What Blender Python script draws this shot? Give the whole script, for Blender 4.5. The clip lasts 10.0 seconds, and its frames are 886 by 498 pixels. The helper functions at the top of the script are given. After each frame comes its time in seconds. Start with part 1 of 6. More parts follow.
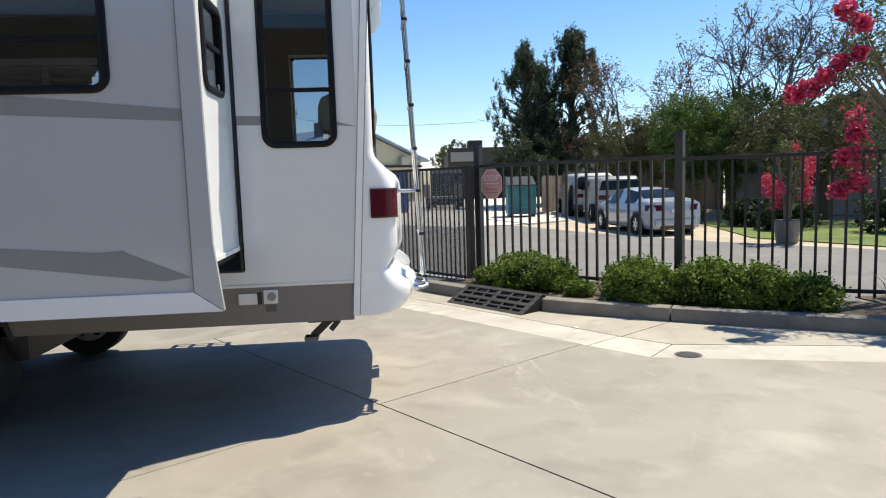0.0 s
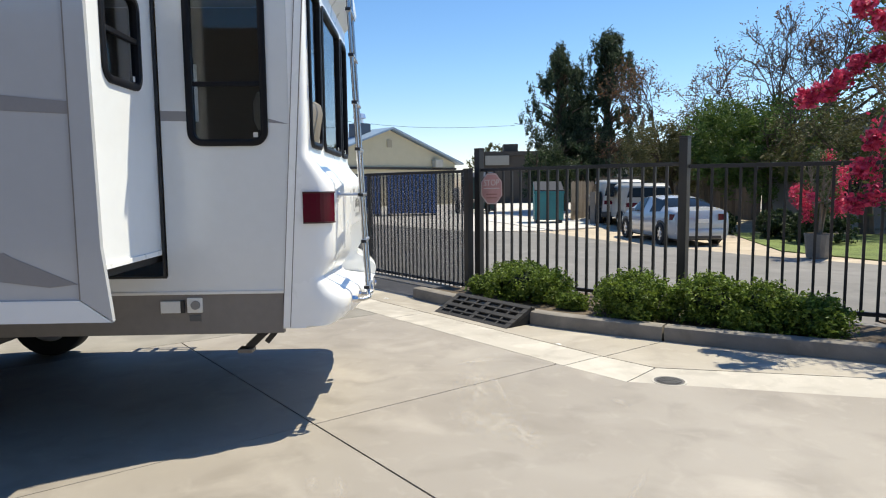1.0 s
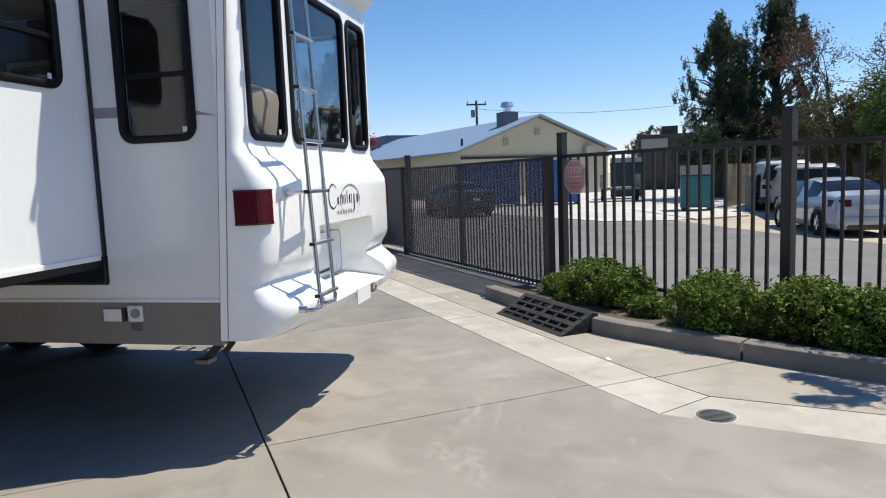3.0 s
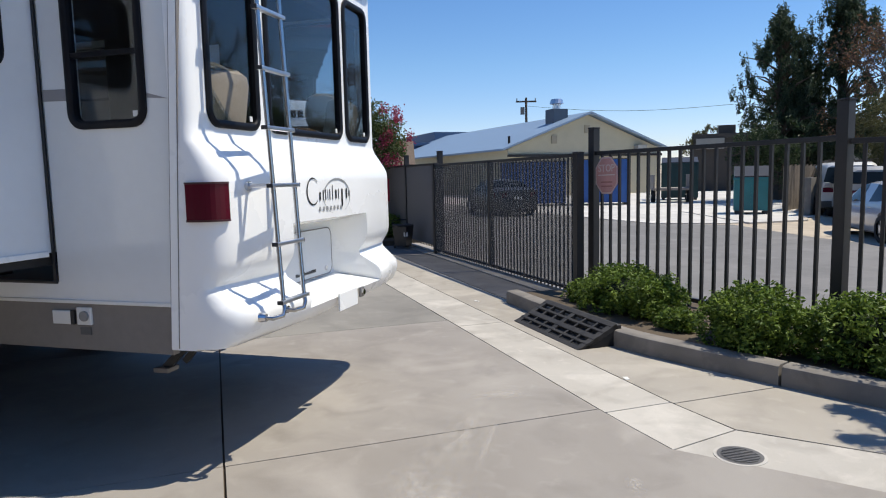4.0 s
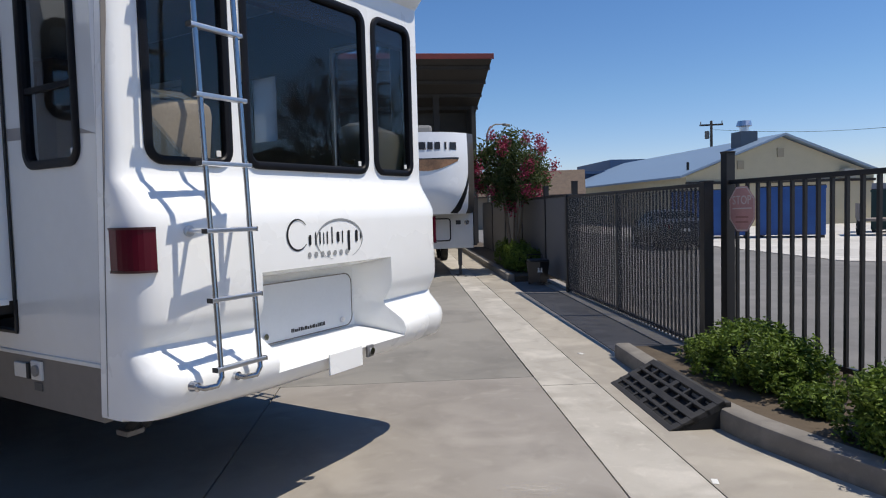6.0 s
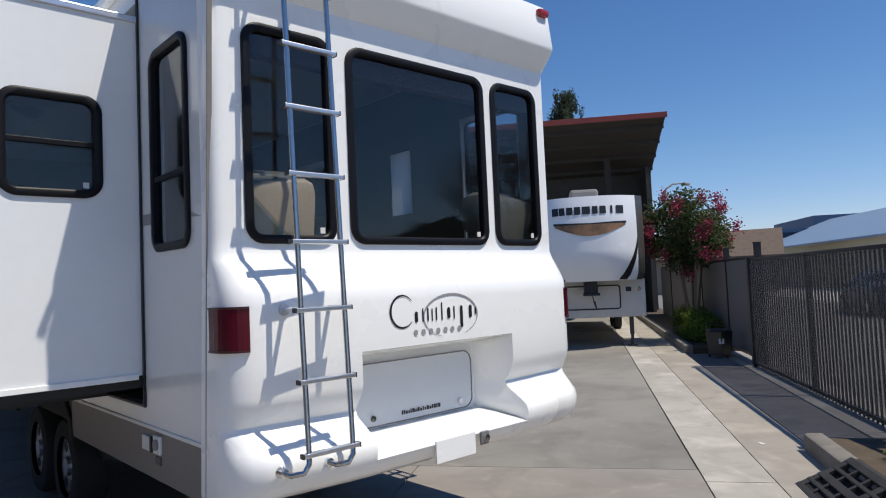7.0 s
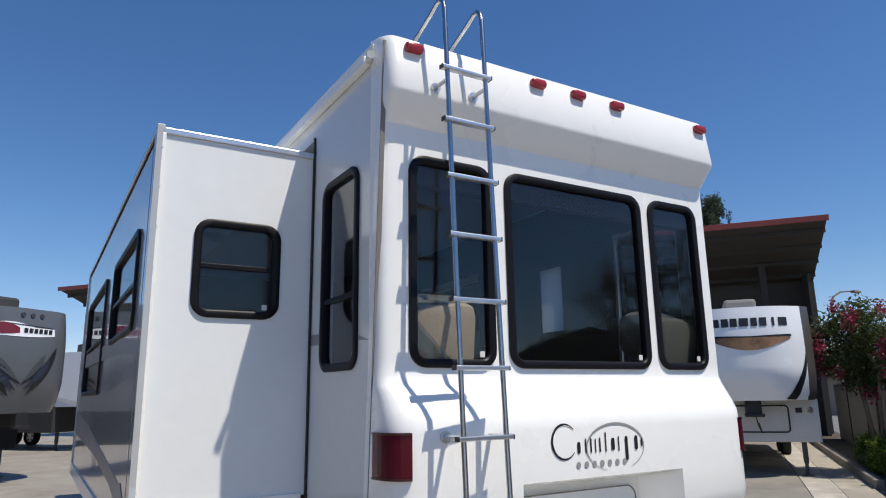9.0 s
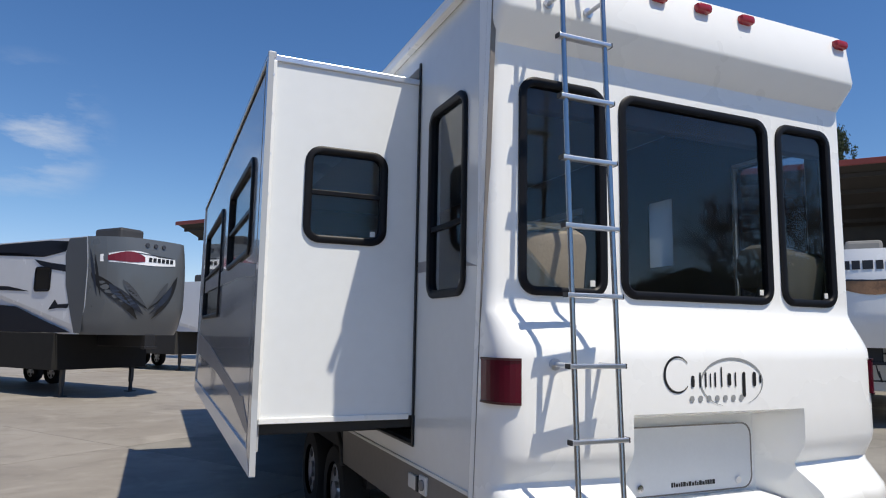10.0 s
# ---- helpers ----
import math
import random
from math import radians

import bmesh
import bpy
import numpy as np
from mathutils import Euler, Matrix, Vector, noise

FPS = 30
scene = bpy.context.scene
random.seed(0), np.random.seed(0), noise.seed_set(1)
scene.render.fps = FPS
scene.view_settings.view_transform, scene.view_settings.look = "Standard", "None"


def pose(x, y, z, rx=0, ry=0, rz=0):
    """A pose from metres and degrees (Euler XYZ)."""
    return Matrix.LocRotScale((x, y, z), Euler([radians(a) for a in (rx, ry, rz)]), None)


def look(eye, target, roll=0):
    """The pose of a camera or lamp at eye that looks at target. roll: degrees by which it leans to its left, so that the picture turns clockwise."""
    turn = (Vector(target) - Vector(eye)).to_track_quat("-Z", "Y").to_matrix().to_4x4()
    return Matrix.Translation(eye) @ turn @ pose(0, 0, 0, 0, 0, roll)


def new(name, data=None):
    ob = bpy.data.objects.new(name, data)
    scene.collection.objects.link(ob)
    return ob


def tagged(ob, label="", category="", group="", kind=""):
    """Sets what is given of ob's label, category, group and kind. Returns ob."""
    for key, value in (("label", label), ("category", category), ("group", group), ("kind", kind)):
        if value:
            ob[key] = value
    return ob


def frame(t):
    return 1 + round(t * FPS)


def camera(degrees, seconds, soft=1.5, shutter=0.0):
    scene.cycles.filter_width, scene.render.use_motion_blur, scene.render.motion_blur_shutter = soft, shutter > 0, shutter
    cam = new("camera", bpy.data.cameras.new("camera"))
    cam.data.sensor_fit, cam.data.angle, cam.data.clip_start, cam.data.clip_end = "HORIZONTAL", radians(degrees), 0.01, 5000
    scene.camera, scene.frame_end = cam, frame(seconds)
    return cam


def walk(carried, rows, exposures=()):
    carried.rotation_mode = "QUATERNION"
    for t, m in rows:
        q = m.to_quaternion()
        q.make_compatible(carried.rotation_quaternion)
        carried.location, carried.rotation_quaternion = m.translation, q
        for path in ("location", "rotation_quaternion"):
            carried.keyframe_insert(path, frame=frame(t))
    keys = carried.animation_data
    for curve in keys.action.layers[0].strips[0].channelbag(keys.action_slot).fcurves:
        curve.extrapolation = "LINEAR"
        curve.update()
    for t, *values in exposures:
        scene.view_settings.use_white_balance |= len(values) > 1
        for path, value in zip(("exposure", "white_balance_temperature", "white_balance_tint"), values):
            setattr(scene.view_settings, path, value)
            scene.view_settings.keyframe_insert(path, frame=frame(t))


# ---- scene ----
cam = camera(67.4, 10.0, soft=1.1)
PATH = [
    (0, (-4.513, -0.032, 1.585), (-2.532, -0.216, 1.382), -1.8),
    (0.5, (-4.292, -0.268, 1.597), (-2.308, -0.421, 1.394), -1.2),
    (1, (-4.169, -0.702, 1.583), (-2.179, -0.767, 1.391), -0.6),
    (1.5, (-4.037, -0.994, 1.561), (-2.047, -0.974, 1.36), -1.2),
    (2, (-3.779, -1.288, 1.575), (-1.791, -1.269, 1.358), -1.1),
    (2.5, (-3.589, -1.545, 1.548), (-1.607, -1.406, 1.322), -1.5),
    (3, (-3.39, -1.89, 1.575), (-1.447, -1.465, 1.362), -2.2),
    (3.2, (-3.281, -1.914, 1.549), (-1.346, -1.457, 1.329), -1.7),
    (4.5, (-2.541, -2.382, 1.551), (-0.691, -1.646, 1.362), -1.4),
    (5, (-2.278, -2.599, 1.583), (-0.537, -1.624, 1.443), -1.0),
    (5.2, (-2.184, -2.648, 1.58), (-0.475, -1.616, 1.46), -1.1),
    (6.3, (-1.52, -2.742, 1.588), (0.156, -1.657, 1.475), -2.0),
    (6.5, (-1.428, -2.754, 1.579), (0.158, -1.537, 1.51), -3.0),
    (7, (-1.238, -2.842, 1.616), (0.116, -1.374, 1.717), -2.5),
    (7.5, (-1.208, -2.838, 1.677), (0.066, -1.317, 1.931), -2.3),
    (8, (-1.23, -2.828, 1.7), (-0.03, -1.268, 2.055), -2.8),
    (8.5, (-1.264, -2.802, 1.704), (-0.149, -1.191, 2.107), -2.0),
    (9, (-1.323, -2.76, 1.708), (-0.31, -1.09, 2.137), -0.9),
    (9.5, (-1.381, -2.692, 1.688), (-0.52, -0.933, 2.095), 0.5),
    (10, (-1.357, -2.672, 1.657), (-0.58, -0.845, 1.905), 1.0),
]
walk(cam, [(t, look(eye, target, roll)) for t, eye, target, roll in PATH], [(0, 0.49, 7480, 5), (1.5, 0.37, 7260, 5), (2.5, 0.22, 7050, 6), (4.5, 0.02, 6750, 9), (6.5, -0.24, 6750, 10), (7.5, -0.21, 6780, 9), (10, -0.16, 6880, 9)])


# ---- sun, sky ----
SUN = Vector((0.225, -0.47, 1.0)).normalized()          # towards the sun
world = bpy.data.worlds.new("sky")
scene.world = world
world.use_nodes = True
wn = world.node_tree
sky = wn.nodes.new("ShaderNodeTexSky")
sky.sky_type = "NISHITA"
sky.sun_disc = False
sky.sun_elevation = math.asin(SUN.z)
sky.sun_rotation = math.atan2(SUN.x, SUN.y)
sky.air_density, sky.dust_density, sky.ozone_density = 1.0, 0.0, 2.0
wn.nodes["Background"].inputs["Strength"].default_value = 0.116
vivid = wn.nodes.new("ShaderNodeHueSaturation")
vivid.inputs["Hue"].default_value, vivid.inputs["Saturation"].default_value = 0.50, 1.22
deep = wn.nodes.new("ShaderNodeMix")
deep.data_type, deep.blend_type = "RGBA", "MULTIPLY"
deep.inputs["Factor"].default_value = 1.0                # clear summer air, a little haze low down
low, tone, wc0, up = wn.nodes.new("ShaderNodeMapRange"), wn.nodes.new("ShaderNodeMix"), wn.nodes.new("ShaderNodeTexCoord"), wn.nodes.new("ShaderNodeSeparateXYZ")
low.inputs["From Min"].default_value, low.inputs["From Max"].default_value = 0.0, 0.16
tone.data_type = "RGBA"
tone.inputs["A"].default_value, tone.inputs["B"].default_value = (0.88, 0.90, 1.28, 1), (0.92, 1.0, 1.19, 1)
wn.links.new(wc0.outputs["Generated"], up.inputs[0])
wn.links.new(up.outputs["Z"], low.inputs["Value"])
wn.links.new(low.outputs[0], tone.inputs["Factor"])
wn.links.new(tone.outputs["Result"], deep.inputs["B"])
wn.links.new(sky.outputs[0], vivid.inputs["Color"])
wn.links.new(vivid.outputs[0], deep.inputs["A"])
# a few thin wisps of cloud low in the north
wc, wisp, near_n, veil, cover, white = (wn.nodes.new("ShaderNode" + k) for k in ("TexCoord", "TexNoise", "VectorMath", "MapRange", "Math", "Mix"))
stretch = wn.nodes.new("ShaderNodeMapping")
stretch.inputs["Scale"].default_value = (5.0, 5.0, 16.0)
stretch.inputs["Location"].default_value = (0.3, 0.1, 0.4)
wisp.inputs["Scale"].default_value, wisp.inputs["Detail"].default_value, wisp.inputs["Roughness"].default_value = 1.0, 6, 0.6
near_n.operation = "DISTANCE"
near_n.inputs[1].default_value = (-0.165, 0.955, 0.243)
veil.inputs["From Min"].default_value, veil.inputs["From Max"].default_value = 0.105, 0.02
cover.operation = "MULTIPLY"
thin = wn.nodes.new("ShaderNodeMapRange")
thin.inputs["From Min"].default_value, thin.inputs["From Max"].default_value, thin.inputs["To Max"].default_value = 0.50, 0.70, 0.62
white.data_type = "RGBA"
white.inputs["B"].default_value = (7.2, 7.6, 8.2, 1)
wn.links.new(wc.outputs["Generated"], stretch.inputs["Vector"])
wn.links.new(stretch.outputs[0], wisp.inputs["Vector"])
wn.links.new(wc.outputs["Generated"], near_n.inputs[0])
wn.links.new(near_n.outputs["Value"], veil.inputs["Value"])
wn.links.new(wisp.outputs["Fac"], thin.inputs["Value"])
wn.links.new(thin.outputs[0], cover.inputs[0])
wn.links.new(veil.outputs[0], cover.inputs[1])
wn.links.new(cover.outputs[0], white.inputs["Factor"])
wn.links.new(deep.outputs["Result"], white.inputs["A"])
wn.links.new(white.outputs["Result"], wn.nodes["Background"].inputs["Color"])
lamp = bpy.data.lights.new("sun", "SUN")
lamp.energy, lamp.angle, lamp.color = 5.0, radians(0.53), (1.0, 0.95, 0.87)
sun = new("sun", lamp)
sun.matrix_world = look(SUN * 50, (0, 0, 0))

# ---- materials ----
MATS = {}


def nodes_of(name):
    m = bpy.data.materials.new(name)
    m.use_nodes = True
    return m, m.node_tree.nodes, m.node_tree.links, m.node_tree.nodes["Principled BSDF"]


def surface(name, color, rough=0.6, metal=0.0, vary=0.08, scale=3.0, fine=60.0, bump=0.02, spread=0.0, spec=0.5, coat=0.0, island=0.0):
    """A painted, cast or grown surface with stains at one scale and grain at another."""
    if name in MATS:
        return MATS[name]
    m, n, l, b = nodes_of(name)
    tc = n.new("ShaderNodeTexCoord")
    big, small = n.new("ShaderNodeTexNoise"), n.new("ShaderNodeTexNoise")
    big.inputs["Scale"].default_value, big.inputs["Detail"].default_value = scale, 5
    small.inputs["Scale"].default_value, small.inputs["Detail"].default_value = fine, 3
    for t in (big, small):
        l.new(tc.outputs["Object"], t.inputs["Vector"])
    mix = n.new("ShaderNodeMath")
    mix.operation = "MULTIPLY_ADD"
    mix.inputs[1].default_value = 0.6
    l.new(big.outputs["Fac"], mix.inputs[0])
    sc = n.new("ShaderNodeMath")
    sc.operation = "MULTIPLY"
    sc.inputs[1].default_value = 0.4
    l.new(small.outputs["Fac"], sc.inputs[0])
    l.new(sc.outputs[0], mix.inputs[2])
    value = mix.outputs[0]
    if spread or island:
        src = n.new("ShaderNodeObjectInfo") if spread else n.new("ShaderNodeNewGeometry")
        add = n.new("ShaderNodeMath")
        add.operation = "MULTIPLY_ADD"
        add.inputs[1].default_value = spread or island
        l.new(src.outputs["Random"] if spread else src.outputs["Random Per Island"], add.inputs[0])
        sub = n.new("ShaderNodeMath")
        sub.operation = "SUBTRACT"
        sub.inputs[1].default_value = 0.5 * (spread or island)
        l.new(value, sub.inputs[0])
        l.new(sub.outputs[0], add.inputs[2])
        value = add.outputs[0]
    ramp = n.new("ShaderNodeValToRGB")
    lo, hi = [max(0.0, c * (1 - vary)) for c in color], [min(1.0, c * (1 + vary)) for c in color]
    ramp.color_ramp.elements[0].position, ramp.color_ramp.elements[1].position = 0.3, 0.7
    ramp.color_ramp.elements[0].color, ramp.color_ramp.elements[1].color = (*lo, 1), (*hi, 1)
    l.new(value, ramp.inputs["Fac"])
    l.new(ramp.outputs["Color"], b.inputs["Base Color"])
    rr = n.new("ShaderNodeMapRange")
    rr.inputs["To Min"].default_value, rr.inputs["To Max"].default_value = max(0.02, rough - 0.08), min(1, rough + 0.08)
    l.new(big.outputs["Fac"], rr.inputs["Value"])
    l.new(rr.outputs[0], b.inputs["Roughness"])
    b.inputs["Metallic"].default_value = metal
    b.inputs["Specular IOR Level"].default_value = spec
    b.inputs["Coat Weight"].default_value = coat
    if bump:
        bp = n.new("ShaderNodeBump")
        bp.inputs["Strength"].default_value, bp.inputs["Distance"].default_value = min(1.0, bump * 10), bump * 0.1
        l.new(small.outputs["Fac"], bp.inputs["Height"])
        l.new(bp.outputs[0], b.inputs["Normal"])
    MATS[name] = m
    return m


def glass(name, tint, rough=0.01):
    """Dark tinted window glass: a clear tinted sheet with a mirror-like face."""
    if name in MATS:
        return MATS[name]
    m, n, l, b = nodes_of(name)
    n.remove(b)
    out = n["Material Output"]
    clear, gloss, mix, fr = n.new("ShaderNodeBsdfTransparent"), n.new("ShaderNodeBsdfGlossy"), n.new("ShaderNodeMixShader"), n.new("ShaderNodeLayerWeight")
    clear.inputs["Color"].default_value = (*tint, 1)
    gloss.inputs["Roughness"].default_value = rough
    fr.inputs["Blend"].default_value = 0.5
    steep, base = n.new("ShaderNodeMath"), n.new("ShaderNodeMath")
    steep.operation, base.operation = "POWER", "MULTIPLY_ADD"
    steep.inputs[1].default_value, base.inputs[1].default_value, base.inputs[2].default_value = 4.0, 0.75, 0.036
    l.new(fr.outputs["Facing"], steep.inputs[0])
    l.new(steep.outputs[0], base.inputs[0])
    l.new(base.outputs[0], mix.inputs["Fac"])
    l.new(clear.outputs[0], mix.inputs[1])
    l.new(gloss.outputs[0], mix.inputs[2])
    dust, film = n.new("ShaderNodeBsdfDiffuse"), n.new("ShaderNodeMixShader")
    dust.inputs["Color"].default_value = (0.40, 0.45, 0.50, 1)
    film.inputs["Fac"].default_value = 0.0015
    l.new(mix.outputs[0], film.inputs[1])
    l.new(dust.outputs[0], film.inputs[2])
    l.new(film.outputs[0], out.inputs["Surface"])
    MATS[name] = m
    return m


def screen(name, color, gap):
    """Fine perforated sheet: gap is the share of it that is holes."""
    m, n, l, b = nodes_of(name)
    out = n["Material Output"]
    b.inputs["Base Color"].default_value, b.inputs["Roughness"].default_value = (*color, 1), 0.7
    clear, mix = n.new("ShaderNodeBsdfTransparent"), n.new("ShaderNodeMixShader")
    mix.inputs["Fac"].default_value = gap
    l.new(b.outputs[0], mix.inputs[1])
    l.new(clear.outputs[0], mix.inputs[2])
    l.new(mix.outputs[0], out.inputs["Surface"])
    return m


def leafy(name, dark, light, rough=0.55, through_share=0.3):
    """Leaves: colour from leaf to leaf between dark and light, a little light passing through."""
    if name in MATS:
        return MATS[name]
    m, n, l, b = nodes_of(name)
    g, ramp = n.new("ShaderNodeNewGeometry"), n.new("ShaderNodeValToRGB")
    ramp.color_ramp.elements[0].color, ramp.color_ramp.elements[1].color = (*dark, 1), (*light, 1)
    l.new(g.outputs["Random Per Island"], ramp.inputs["Fac"])
    l.new(ramp.outputs["Color"], b.inputs["Base Color"])
    b.inputs["Roughness"].default_value = rough
    b.inputs["Specular IOR Level"].default_value = 0.3
    tr, mix = n.new("ShaderNodeBsdfTranslucent"), n.new("ShaderNodeMixShader")
    l.new(ramp.outputs["Color"], tr.inputs["Color"])
    mix.inputs["Fac"].default_value = through_share
    l.new(b.outputs[0], mix.inputs[1])
    l.new(tr.outputs[0], mix.inputs[2])
    l.new(mix.outputs[0], n["Material Output"].inputs["Surface"])
    MATS[name] = m
    return m


def paving(name, base, stain, scale=0.5, rough=0.85, spread=0.06):
    """Worn concrete or asphalt: broad stains, scuffs and fine grain."""
    if name in MATS:
        return MATS[name]
    m, n, l, b = nodes_of(name)
    tc, info = n.new("ShaderNodeTexCoord"), n.new("ShaderNodeObjectInfo")
    geo = n.new("ShaderNodeNewGeometry")
    col = None
    for sc, detail, lo, hi, amount, tone in ((scale, 6, 0.40, 0.66, 0.7, stain), (scale * 4.3, 8, 0.50, 0.74, 0.5, [c * 0.72 for c in stain]), (scale * 2.1, 7, 0.56, 0.70, 0.5, [min(1, c * 1.4) for c in base]), (scale * 11, 5, 0.58, 0.74, 0.35, [min(1, c * 1.3) for c in base]), (150, 2, 0.35, 0.75, 0.3, [c * 0.72 for c in base])):
        t, r = n.new("ShaderNodeTexNoise"), n.new("ShaderNodeMapRange")
        t.inputs["Scale"].default_value, t.inputs["Detail"].default_value = sc, detail
        t.inputs["Distortion"].default_value = 0.6
        l.new(geo.outputs["Position"], t.inputs["Vector"])
        r.inputs["From Min"].default_value, r.inputs["From Max"].default_value, r.inputs["To Max"].default_value = lo, hi, amount
        l.new(t.outputs["Fac"], r.inputs["Value"])
        mx = n.new("ShaderNodeMix")
        mx.data_type = "RGBA"
        l.new(r.outputs[0], mx.inputs["Factor"])
        if col is None:
            mx.inputs["A"].default_value = (*base, 1)
        else:
            l.new(col, mx.inputs["A"])
        mx.inputs["B"].default_value = (*tone, 1)
        col = mx.outputs["Result"]
        last = t
    hsv, val = n.new("ShaderNodeHueSaturation"), n.new("ShaderNodeMapRange")
    val.inputs["To Min"].default_value, val.inputs["To Max"].default_value = 1 - spread, 1 + spread
    l.new(info.outputs["Random"], val.inputs["Value"])
    l.new(val.outputs[0], hsv.inputs["Value"])
    l.new(col, hsv.inputs["Color"])
    l.new(hsv.outputs[0], b.inputs["Base Color"])
    b.inputs["Roughness"].default_value = rough
    bp = n.new("ShaderNodeBump")
    bp.inputs["Strength"].default_value, bp.inputs["Distance"].default_value = 0.25, 0.003
    l.new(last.outputs["Fac"], bp.inputs["Height"])
    l.new(bp.outputs[0], b.inputs["Normal"])
    MATS[name] = m
    return m


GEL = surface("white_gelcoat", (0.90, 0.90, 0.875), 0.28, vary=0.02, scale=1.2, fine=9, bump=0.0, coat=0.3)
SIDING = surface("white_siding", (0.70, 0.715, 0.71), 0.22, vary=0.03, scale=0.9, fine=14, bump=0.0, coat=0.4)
# same siding with the sun's brightness added to its colour, for the end wall
LITSIDING = surface("lit_slide_siding", (0.79, 0.81, 0.81), 0.3, vary=0.03, scale=0.9, fine=14, bump=0.0, coat=0.3)
# greyer tone for the slide-out's outer face and corner flanges
FASCIA = surface("slide_face_grey", (0.45, 0.46, 0.47), 0.14, vary=0.03, scale=0.9, fine=14, bump=0.0, coat=0.5)
SKIRT = surface("grey_skirt", (0.205, 0.185, 0.168), 0.5, vary=0.1, scale=2, fine=20)
DECAL = surface("grey_decal", (0.26, 0.25, 0.25), 0.4, vary=0.05, bump=0)
BLACKRUB = surface("black_rubber", (0.018, 0.018, 0.02), 0.5, vary=0.2, bump=0.01)
FRAMEBLK = surface("black_frame", (0.008, 0.008, 0.010), 0.42, vary=0.15, bump=0, spec=0.18)
ALU = surface("brushed_aluminium", (0.66, 0.67, 0.70), 0.36, metal=1.0, vary=0.08, fine=120)
CHROME = surface("chrome", (0.75, 0.75, 0.77), 0.1, metal=1.0, vary=0.03, bump=0)
POLISHED = surface("polished_tube", (0.46, 0.46, 0.465), 0.22, metal=1.0, vary=0.06, bump=0)
WHITEPLASTIC = surface("white_plastic", (0.75, 0.74, 0.70), 0.4, vary=0.04, bump=0)
TAIL = surface("red_lens", (0.085, 0.001, 0.012), 0.2, vary=0.15, fine=200, bump=0.0, spec=0.3)
MARK = surface("marker_lens", (0.34, 0.02, 0.03), 0.25, vary=0.1, bump=0)
INK = surface("black_vinyl", (0.015, 0.015, 0.016), 0.4, vary=0.1, bump=0)
INKGREY = surface("grey_vinyl", (0.30, 0.31, 0.31), 0.4, vary=0.1, bump=0)
TINT = glass("tinted_glass", (0.78, 0.81, 0.83))
TYRE = surface("tyre", (0.02, 0.02, 0.021), 0.85, vary=0.25, scale=5, fine=90, bump=0.05)
ASPHALT = paving("asphalt", (0.20, 0.192, 0.182), (0.145, 0.14, 0.135), 0.4, 0.9, 0.03)
CONC = paving("lot_concrete", (0.315, 0.287, 0.250), (0.225, 0.198, 0.168), 0.55, 0.62)
GREYLOT = paving("grey_lot", (0.262, 0.245, 0.214), (0.155, 0.145, 0.128), 0.38, 0.75)
APRON = paving("apron_concrete", (0.38, 0.345, 0.29), (0.29, 0.26, 0.215), 0.7, 0.7)
CONCNEW = paving("gutter_concrete", (0.475, 0.445, 0.392), (0.34, 0.312, 0.268), 0.8)
KERB = paving("kerb_concrete", (0.225, 0.205, 0.178), (0.155, 0.14, 0.122), 1.4)
DIRT = paving("dirt", (0.46, 0.39, 0.30), (0.34, 0.28, 0.21), 0.4, 0.95)
SOIL = paving("soil", (0.10, 0.075, 0.05), (0.06, 0.045, 0.03), 2.0, 0.95)
PALE = paving("pale_concrete", (0.55, 0.53, 0.49), (0.45, 0.43, 0.40), 0.3)
STEEL = surface("dark_powder_coat", (0.022, 0.020, 0.020), 0.42, vary=0.25, scale=4, fine=80, bump=0.02)
RAMPRUB = surface("moulded_rubber", (0.035, 0.033, 0.031), 0.7, vary=0.35, scale=7, fine=90, bump=0.04)
SCREEN = screen("perforated_sheet", (0.11, 0.105, 0.10), 0.62)
DENSE = screen("dense_mesh", (0.16, 0.15, 0.145), 0.10)

# ---- building helpers ----


def mesh(name, bm, mat, smooth=False):
    me = bpy.data.meshes.new(name)
    bm.normal_update()
    bm.to_mesh(me)
    bm.free()
    for p in me.polygons:
        p.use_smooth = smooth
    if smooth:
        me.set_sharp_from_angle(angle=radians(38))
    me.materials.append(mat)
    return me


def part(name, bm, mat, parent, label="", smooth=False):
    ob = new(name, mesh(name, bm, mat, smooth))
    ob.parent = parent
    return tagged(ob, label)


def thing(name, label, category, m=None, group="", kind=""):
    ob = new(name)
    if m is not None:
        ob.matrix_basis = m
    return tagged(ob, label, category, group, kind)


def solid(name, bm, mat, label, category="", kind="", group="", smooth=False):
    return tagged(new(name, mesh(name, bm, mat, smooth)), label, category, group, kind)


def cuboid(bm, a, b, bevel=0.0):
    r = bmesh.ops.create_cube(bm, size=1.0, matrix=Matrix.Translation((Vector(a) + Vector(b)) / 2) @ Matrix.Diagonal((*[abs(q - p) for p, q in zip(a, b)], 1)))
    if bevel:
        es = list({e for v in r["verts"] for e in v.link_edges})
        bmesh.ops.bevel(bm, geom=es, offset=bevel, segments=2, affect="EDGES", profile=0.5)
    return bm


def box(a, b, bevel=0.0):
    return cuboid(bmesh.new(), a, b, bevel)


